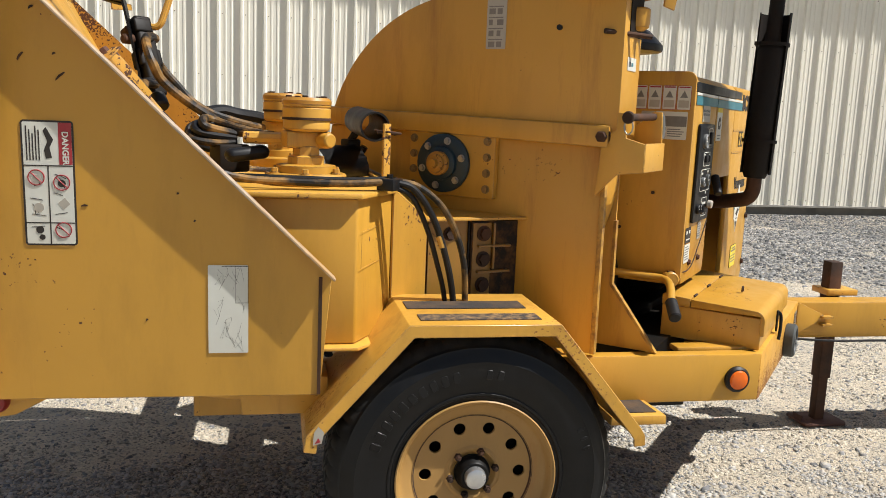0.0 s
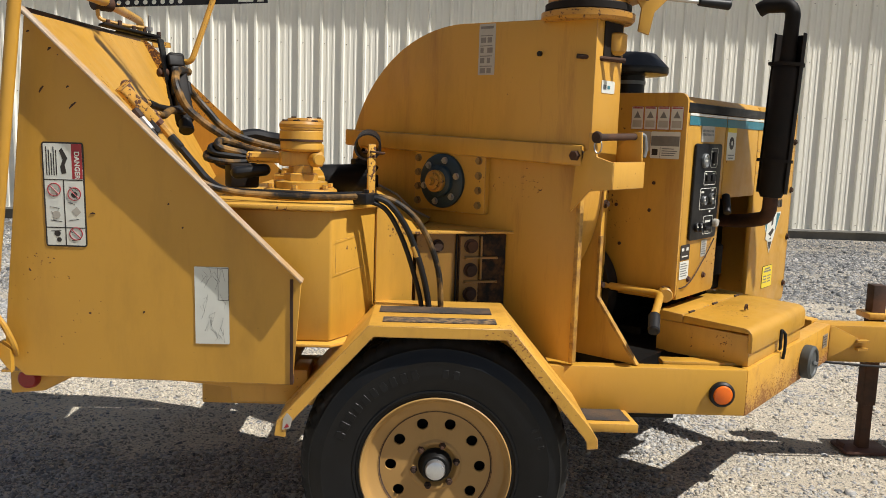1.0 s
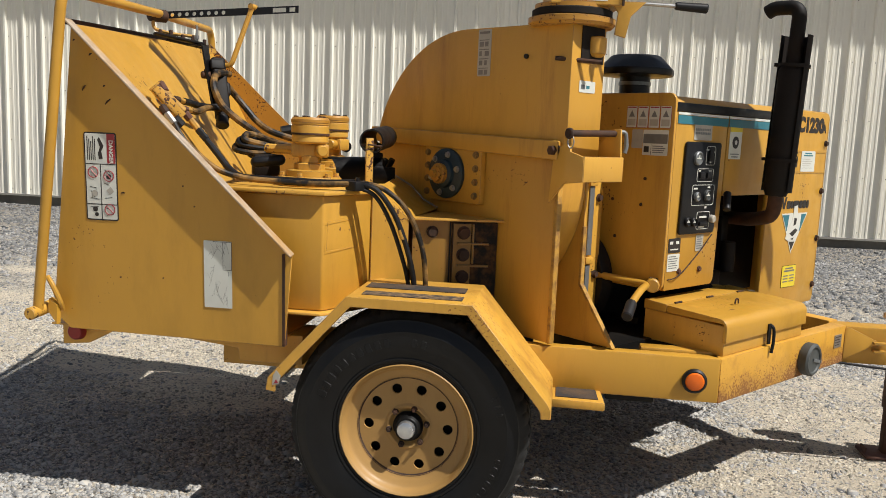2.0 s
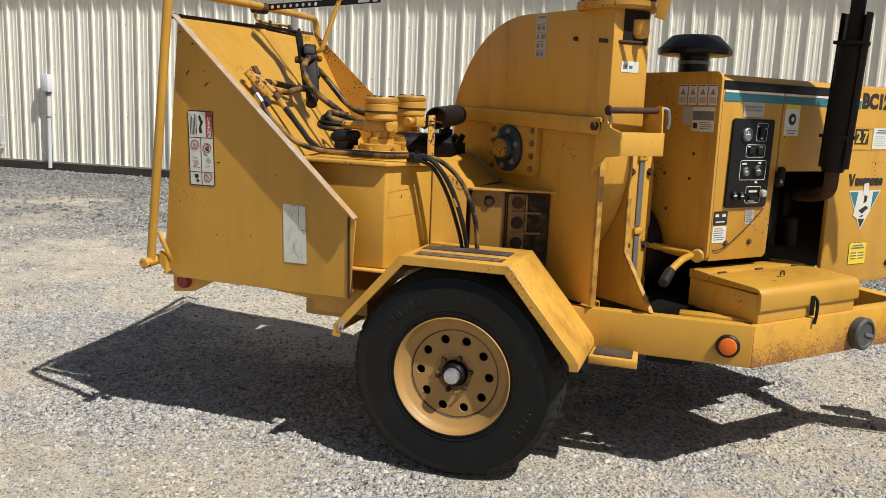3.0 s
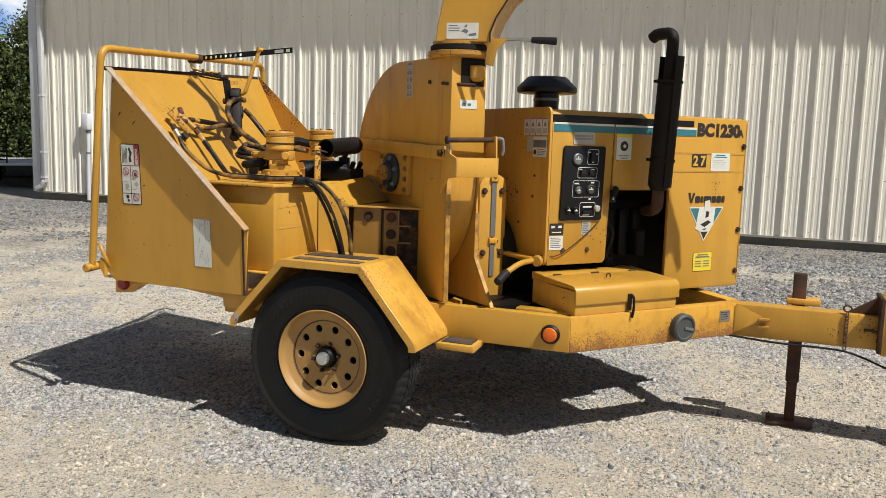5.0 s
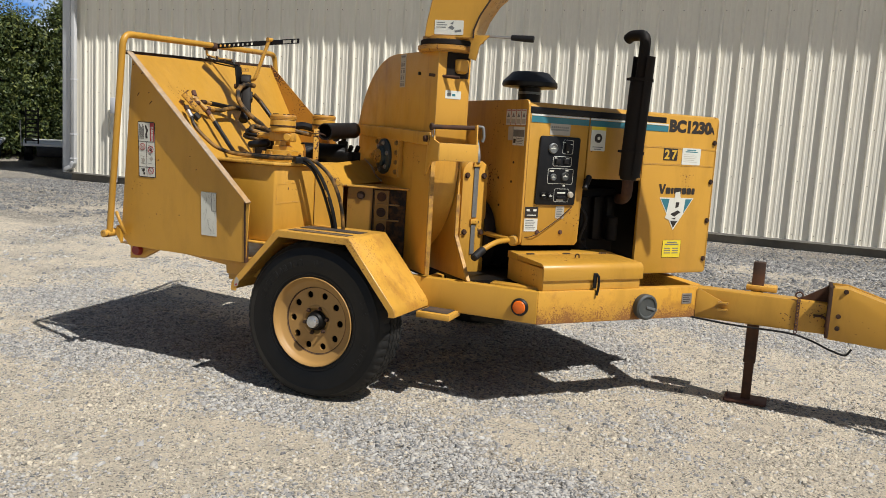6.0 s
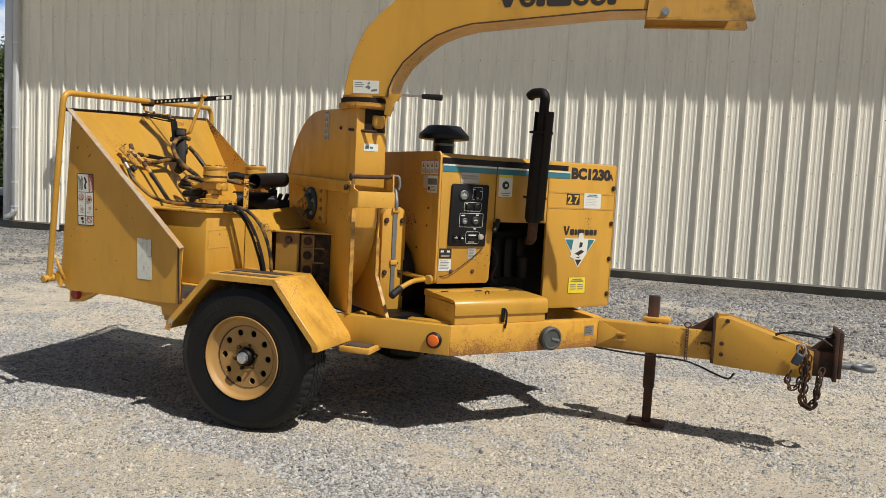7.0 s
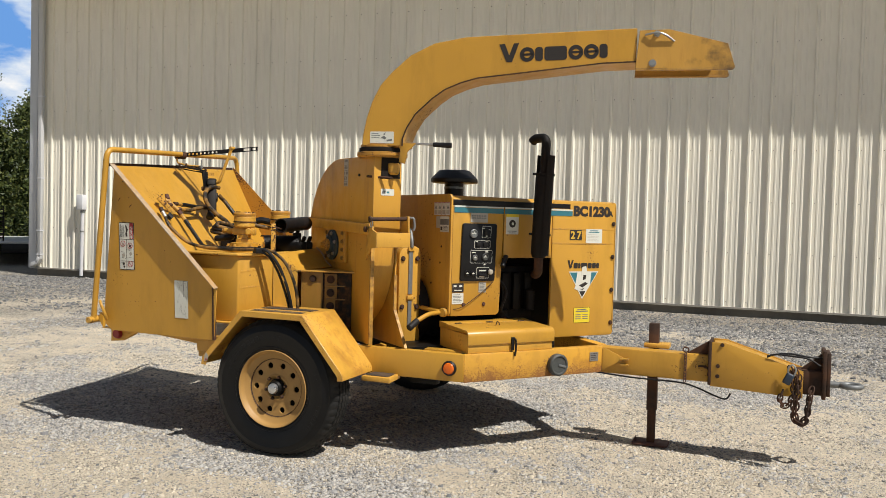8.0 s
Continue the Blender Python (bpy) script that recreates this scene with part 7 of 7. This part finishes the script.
    words("A", 0.034, side(1.990, 1.305), LETTER, chipper, "model_lettering", "bold black model number", 0.0018, 0.95)
    decal("number_tile", side(1.700, 1.160), 0.044, 0.060, LETTER, "black stick-on number tile with a yellow figure", parent=chipper)
    decal("number_tile", side(1.7455, 1.160), 0.044, 0.060, LETTER, "black stick-on number tile with a yellow figure", parent=chipper)
    words("2", 0.046, side(1.706, 1.167) @ Matrix.Translation((0, 0, 0.0014)), AMBER_DECAL, chipper, "tile_figure", "yellow figure two", 0.0020)
    words("7", 0.046, side(1.7510, 1.167) @ Matrix.Translation((0, 0, 0.0014)), AMBER_DECAL, chipper, "tile_figure", "yellow figure seven", 0.0020)
    decal("white_notice", side(1.820, 1.142), 0.122, 0.084, WHITE, "white notice sticker with faint grey lines", None, [(0.03, 0.072, 0.06, 0.005, TEAL), (0.02, 0.063, 0.08, 0.005, TEAL)] + lines(0.012, 0.050, 0.09, 5, 0.009, 0.002, GREY_DECAL))
    decal("yellow_notice", side(1.748, 0.668), 0.118, 0.088, YEL_DECAL, "lemon-yellow notice sticker with dark lines", (0.0015, LETTER), [(0.026, 0.074, 0.066, 0.006, STRAP), (0.014, 0.063, 0.090, 0.007, STRAP)] + [(0.012 + 0.052 * (k % 2), 0.044 - 0.012 * (k // 2), 0.040, 0.005, STRAP) for k in range(6)], 0.005)
    # maker's mark: plain blocks and a triangle
    m = side(1.690, 0.992)
    bm = B()
    prism(bm, [(0.0, 0.048), (0.014, 0.048), (0.022, 0.016), (0.032, 0.048), (0.044, 0.048), (0.028, 0.0), (0.016, 0.0)], 0, 0.0012, m, 0.0)
    mk = part("maker_mark", bm, LETTER, chipper, "row of black maker's mark blocks")
    for x0, x1 in ((0.046, 0.076), (0.080, 0.096), (0.100, 0.148), (0.152, 0.180), (0.184, 0.212), (0.216, 0.236)):
        bm = B()
        prism(bm, round_rect(x0, x1, 0.0, 0.032, 0.007, 3), 0, 0.0012, m)
        part("mark_block", bm, LETTER, mk)
    m = side(1.705, 0.815)
    bm = B()
    prism(bm, [(-0.004, 0.158), (0.218, 0.158), (0.100, -0.006)], 0, 0.0010, m)
    mk = part("triangle_badge", bm, WHITE, chipper, "teal and white triangle badge")
    for pts, mt in (([(0.004, 0.152), (0.060, 0.152), (0.048, 0.086)], TEAL), ([(0.165, 0.152), (0.208, 0.152), (0.158, 0.080)], TEAL), ([(0.078, 0.040), (0.124, 0.040), (0.100, 0.004)], LETTER)):
        bm = B()
        prism(bm, pts, 0.0010, 0.0016, m)
        part("badge_field", bm, mt, mk)
    bm = B()
    prism(bm, [(0.040, 0.055), (0.062, 0.100), (0.090, 0.130), (0.095, 0.185), (0.125, 0.190), (0.132, 0.150), (0.160, 0.125), (0.150, 0.080), (0.120, 0.045), (0.075, 0.042)], 0.0008, 0.0020, m)
    part("badge_centre", bm, WHITE, mk)
    for pts in ([(0.072, 0.075), (0.120, 0.095), (0.140, 0.085), (0.100, 0.062)], [(0.102, 0.105), (0.122, 0.112), (0.126, 0.135), (0.104, 0.138)], [(0.082, 0.052), (0.112, 0.058), (0.104, 0.048)]):
        bm = B()
        prism(bm, pts, 0.0020, 0.0026, m)
        part("badge_bar", bm, LETTER, mk)

    # chute lettering blocks and label
    m = basis(NECK, CD, Z, CN) @ Matrix.Translation((0.639, 2.068, 0.1052)) @ Matrix.Rotation(0.034, 4, "Z") @ Matrix.Diagonal((0.985, 0.97, 1, 1))
    bm = B()
    prism(bm, [(0.0, 0.095), (0.030, 0.097), (0.052, 0.036), (0.076, 0.097), (0.104, 0.098), (0.066, 0.0), (0.038, 0.0)], 0, 0.0012, m)
    mk = part("maker_mark", bm, LETTER, chipper, "row of large black maker's mark blocks")
    x = 0.108
    for w, hole in ((0.078, True), (0.048, False), (0.122, False), (0.078, True), (0.078, True), (0.048, False)):
        bm = B()
        if hole:
            pts = [m @ Vector((x + w / 2 + 0.028 * math.cos(a), 0.034 + 0.026 * math.sin(a), 0.0)) for a in [radians(24 * i) for i in range(16)]]
            lathe(bm, [(0.018, 0.0012), (0.038, 0.0012), (0.038, 0.0), (0.018, 0.0), (0.018, 0.0012)], m @ Matrix.Translation((x + w / 2 - 0.002, 0.036, 0)), 20)
            box(bm, x + 0.010, x + w - 0.010, 0.030, 0.042, 0, 0.0012, m)
        else:
            prism(bm, round_rect(x, x + w - 0.008, 0.0, 0.072, 0.014, 4), 0, 0.0012, m)
        part("mark_block", bm, LETTER, mk)
        x += w
    m = basis(NECK, CD, Z, CN) @ Matrix.Translation((-0.040, 1.652, 0.1052))
    d, z = decal("torn_label", m, 0.130, 0.062, WHITE, "torn white label on the chute neck", None, lines(0.008, 0.050, 0.05, 3, 0.010, 0.003, STRAP))
    for pts in ([(0.060, 0.030), (0.075, 0.040), (0.090, 0.030), (0.082, 0.020)], [(0.090, 0.018), (0.120, 0.024), (0.122, 0.014), (0.094, 0.010)], [(0.07, 0.048), (0.085, 0.058), (0.082, 0.044)]):
        bm = B()
        prism(bm, pts, z, z + 0.0005, m)
        part("tear", bm, STRAP, d)
    # faint sticker outline on the feed box
    a, b = Vector((-0.296, 0.085, 0)), Vector((-0.205, 0.255, 0))
    dd = (b - a).normalized()
    m = basis(a + Z * 0.86, dd, Z, dd.cross(Z)) @ Matrix.Translation((0.02, 0, 0.0005))
    pts = [(0, 0), (0.14, 0.004), (0.142, 0.095), (0.002, 0.09), (0, 0)]
    bm = B()
    tube(bm, [m @ Vector((p, q, 0)) for p, q in pts], 0.0006, 4)
    part("sticker_ghost", bm, YELLOW_WORN, chipper, "faint outline of a lost sticker")
    # scraped label on the fender's rear lip
    bm = B()
    prism(bm, [(0, 0), (0.020, 0.004), (0.026, 0.030), (0.012, 0.046), (0.002, 0.030)], 0.0, 0.001, on_y(-0.0415) @ Matrix.Translation((-0.402, 0.47, 0)))
    wl_ = part("worn_label", bm, GREY_DECAL, chipper, "scraped red and white label")
    bm = B()
    prism(bm, [(0.004, 0.004), (0.018, 0.008), (0.012, 0.018)], 0.001, 0.0016, on_y(-0.0415) @ Matrix.Translation((-0.402, 0.47, 0)))
    part("print", bm, RED_DECAL, wl_)


decals()


# ---- beyond the building corner ----
LEAF, n_, l_, p_ = nodes_of("dark_green_leaf")
geo_ = n_.new("ShaderNodeNewGeometry")
lc = ramp(n_, l_, geo_.outputs["Random Per Island"], [(0.0, (0.016, 0.029, 0.006)), (0.5, (0.046, 0.070, 0.012)), (1.0, (0.125, 0.140, 0.026))])
l_.new(lc, p_.inputs["Base Color"])
p_.inputs["Roughness"].default_value = 0.65
BARK = simple("grey_bark", (0.09, 0.07, 0.055), 0.9, 0, 0.4, 20, None, 0.6)


def tree(name, x, y, h, r, seed, label, dense=1.0, low=0.0):
    rng = np.random.default_rng(seed)
    t = thing(name, (x, y, 0), label, "tree", "trees behind the shed")
    bm = B()
    tube(bm, [(x, y, -0.1), (x + 0.05, y, h * 0.3), (x - 0.05, y + 0.05, h * 0.65), (x, y, h * 0.95)], [0.20, 0.16, 0.09, 0.02] if dense > 0.5 else [0.13, 0.10, 0.06, 0.02], 10)
    for k in range(16):
        a, z = rng.uniform(0, 6.28), h * rng.uniform(0.15 + low, 0.85)
        L = r * rng.uniform(0.6, 1.0) * (1.1 - 0.5 * z / h)
        tube(bm, [(x, y, z), (x + math.cos(a) * L * 0.5, y + math.sin(a) * L * 0.5, z + 0.3), (x + math.cos(a) * L, y + math.sin(a) * L, z + 0.7)], [0.05, 0.03, 0.008] if dense > 0.5 else [0.03, 0.018, 0.006], 6)
    part("trunk", bm, BARK, t)
    # clumps of small leaves near the outside, larger sprays deep in a dense crown
    full = dense > 0.5
    n_c = int(620 * dense)
    z = h * (low + 0.03 + (0.97 - low) * rng.random(n_c))
    f = np.clip((z / h - low) / (1 - low), 0.0, 1.0)
    rr = r * (1 - f ** 3.2) ** 0.6 * (rng.uniform(0.72, 1.04, n_c) if full else rng.uniform(0.2, 1.0, n_c))
    a = rng.uniform(0, 6.283, n_c)
    mid = np.stack([rr * np.cos(a), rr * np.sin(a), z], 1)
    p = np.repeat(mid, 34, 0) + rng.normal(0, 1, (n_c * 34, 3)) * np.repeat(rng.uniform(0.08, 0.20, n_c), 34)[:, None]
    w, ln = rng.uniform(0.022, 0.042, len(p)), rng.uniform(0.035, 0.070, len(p))
    if full:
        n_d = 2600
        z = h * (0.02 + 0.90 * rng.random(n_d))
        rr = r * (1 - (z / h) ** 3.2) ** 0.6 * rng.uniform(0.15, 0.72, n_d)
        a = rng.uniform(0, 6.283, n_d)
        p = np.concatenate([p, np.stack([rr * np.cos(a), rr * np.sin(a), z], 1)])
        w, ln = np.concatenate([w, np.full(n_d, 0.11)]), np.concatenate([ln, np.full(n_d, 0.17)])
    d1 = rng.normal(0, 1, p.shape)
    d1 *= (ln / np.linalg.norm(d1, axis=1))[:, None]
    d2 = np.cross(d1, rng.normal(0, 1, p.shape))
    d2 *= (w / (np.linalg.norm(d2, axis=1) + 1e-6))[:, None]
    co = np.stack([p - d1, p + d2, p + d1, p - d2], 1).reshape(-1, 3)
    me = bpy.data.meshes.new("crown")
    me.from_pydata(co.tolist(), [], np.arange(len(co)).reshape(-1, 4).tolist())
    me.materials.append(LEAF)
    ob = new("crown", me)
    ob.parent = t
    return t


for k, (dx, dy, h, r) in enumerate(((-5.2, 0.6, 3.7, 2.0), (-2.7, 0.2, 4.0, 2.1), (-0.3, 0.0, 3.8, 2.0), (1.9, 0.2, 4.9, 2.1), (4.2, 0.6, 5.6, 2.3), (6.8, 1.0, 5.4, 2.4), (-7.8, 1.2, 4.2, 2.2), (-10.5, 2.0, 4.4, 2.4))):
    d, n = Vector((0.65, 0.76, 0)), Vector((-0.76, 0.65, 0))
    p = Vector((-19.6, 15.0, 0)) + d * dx + n * dy
    tree("evergreen_tree", p.x, p.y, h, r, 3 + k, "dense dark green evergreen tree in a hedge row" if h < 4.5 else "taller dense evergreen tree behind the shed")
tree("leafing_tree", -32.9, 24.0, 9.0, 3.0, 31, "tall thin tree just coming into leaf", 0.45, 0.35)


def ramp_trailer(o, seed):
    """A low equipment trailer seen from its tail, with two ladder ramps folded upright."""
    d, n = Vector((0.65, 0.76, 0)).normalized(), Vector((-0.76, 0.65, 0)).normalized()
    m = basis(o, d, n, Z)
    t = thing("equipment_trailer", o, "parked low black equipment trailer with two upright ladder ramps", "trailer", "trailers parked behind the shed")
    bm = B()
    box(bm, 0.0, 1.95, 0.0, 4.6, 0.40, 0.46, m, 0.008)
    part("deck", bm, TRIM, t, "pale deck edge")
    bm = B()
    box(bm, 0.30, 1.95, -0.03, 0.06, 0.16, 0.395, m, 0.01)
    part("tail_beam", bm, BLACK, t)
    bm = B()
    box(bm, 0.95, 1.40, -0.036, -0.030, 0.26, 0.32, m)
    part("name_bar", bm, WHITE, t, "white lettering bar")
    for x in (0.05, 1.0):
        bm = B()
        for s in (0.0, 0.27):
            box(bm, x + s, x + s + 0.035, 0.05, 0.11, 0.46, 1.32, m)
        part("ramp_frame", bm, DARK, t)
        for k in range(8):
            bm = B()
            box(bm, x + 0.035, x + 0.27, 0.06, 0.10, 0.52 + 0.10 * k, 0.555 + 0.10 * k, m)
            part("ramp_rung", bm, DARK, t)
    for x in (0.02, 1.70):
        bm = B()
        box(bm, x - 0.02, x + 0.25, 0.6, 2.2, 0.44, 0.50, m, 0.01)
        part("wheel_guard", bm, TRIM, t)
        for y in (0.95, 1.75):
            bm = B()
            cyl(bm, m @ Vector((x, y, 0.27)), m @ Vector((x + 0.2, y, 0.27)), 0.27, n=24, w=0.03)
            part("wheel", bm, TYRE, t)
    bm = B()
    cyl(bm, m @ Vector((-0.03, 0.1, 0.40)), m @ Vector((-0.05, 0.05, 1.0)), 0.015, n=8)
    part("ramp_prop", bm, STEEL, t)


ramp_trailer(Vector((-15.25, 11.3, -0.02)), 1)
ramp_trailer(Vector((-16.85, 9.50, -0.02)), 2)
ramp_trailer(Vector((-13.70, 13.1, -0.02)), 3)


# ---- sky seen past the corner of the shed ----
SKYB = bpy.data.materials.new("cloudy_sky_backdrop")
SKYB.use_nodes = True
n_, l_ = SKYB.node_tree.nodes, SKYB.node_tree.links
n_.remove(n_["Principled BSDF"])
em = n_.new("ShaderNodeEmission")
cl = ramp(n_, l_, noise_tex(n_, l_, 0.055, 6, 0.55, (1, 1, 2.2)), [(0.44, (0.15, 0.36, 0.80)), (0.53, (0.62, 0.74, 0.92)), (0.60, (0.95, 0.97, 1.0))])
l_.new(cl, em.inputs[0])
em.inputs[1].default_value = 0.92
l_.new(em.outputs[0], n_["Material Output"].inputs[0])
az = radians(139.5)
far, side = Vector((math.cos(az), math.sin(az), 0)), Vector((-math.sin(az), math.cos(az), 0))
bm = B()
box(bm, -17.0, 17.0, 1.0, 46.0, 0.0, 0.5, basis(far * 140, side, Z, -far))
tagged(part("backdrop", bm, SKYB), "blue sky with white clouds far behind the trees", "sky", kind="structure")
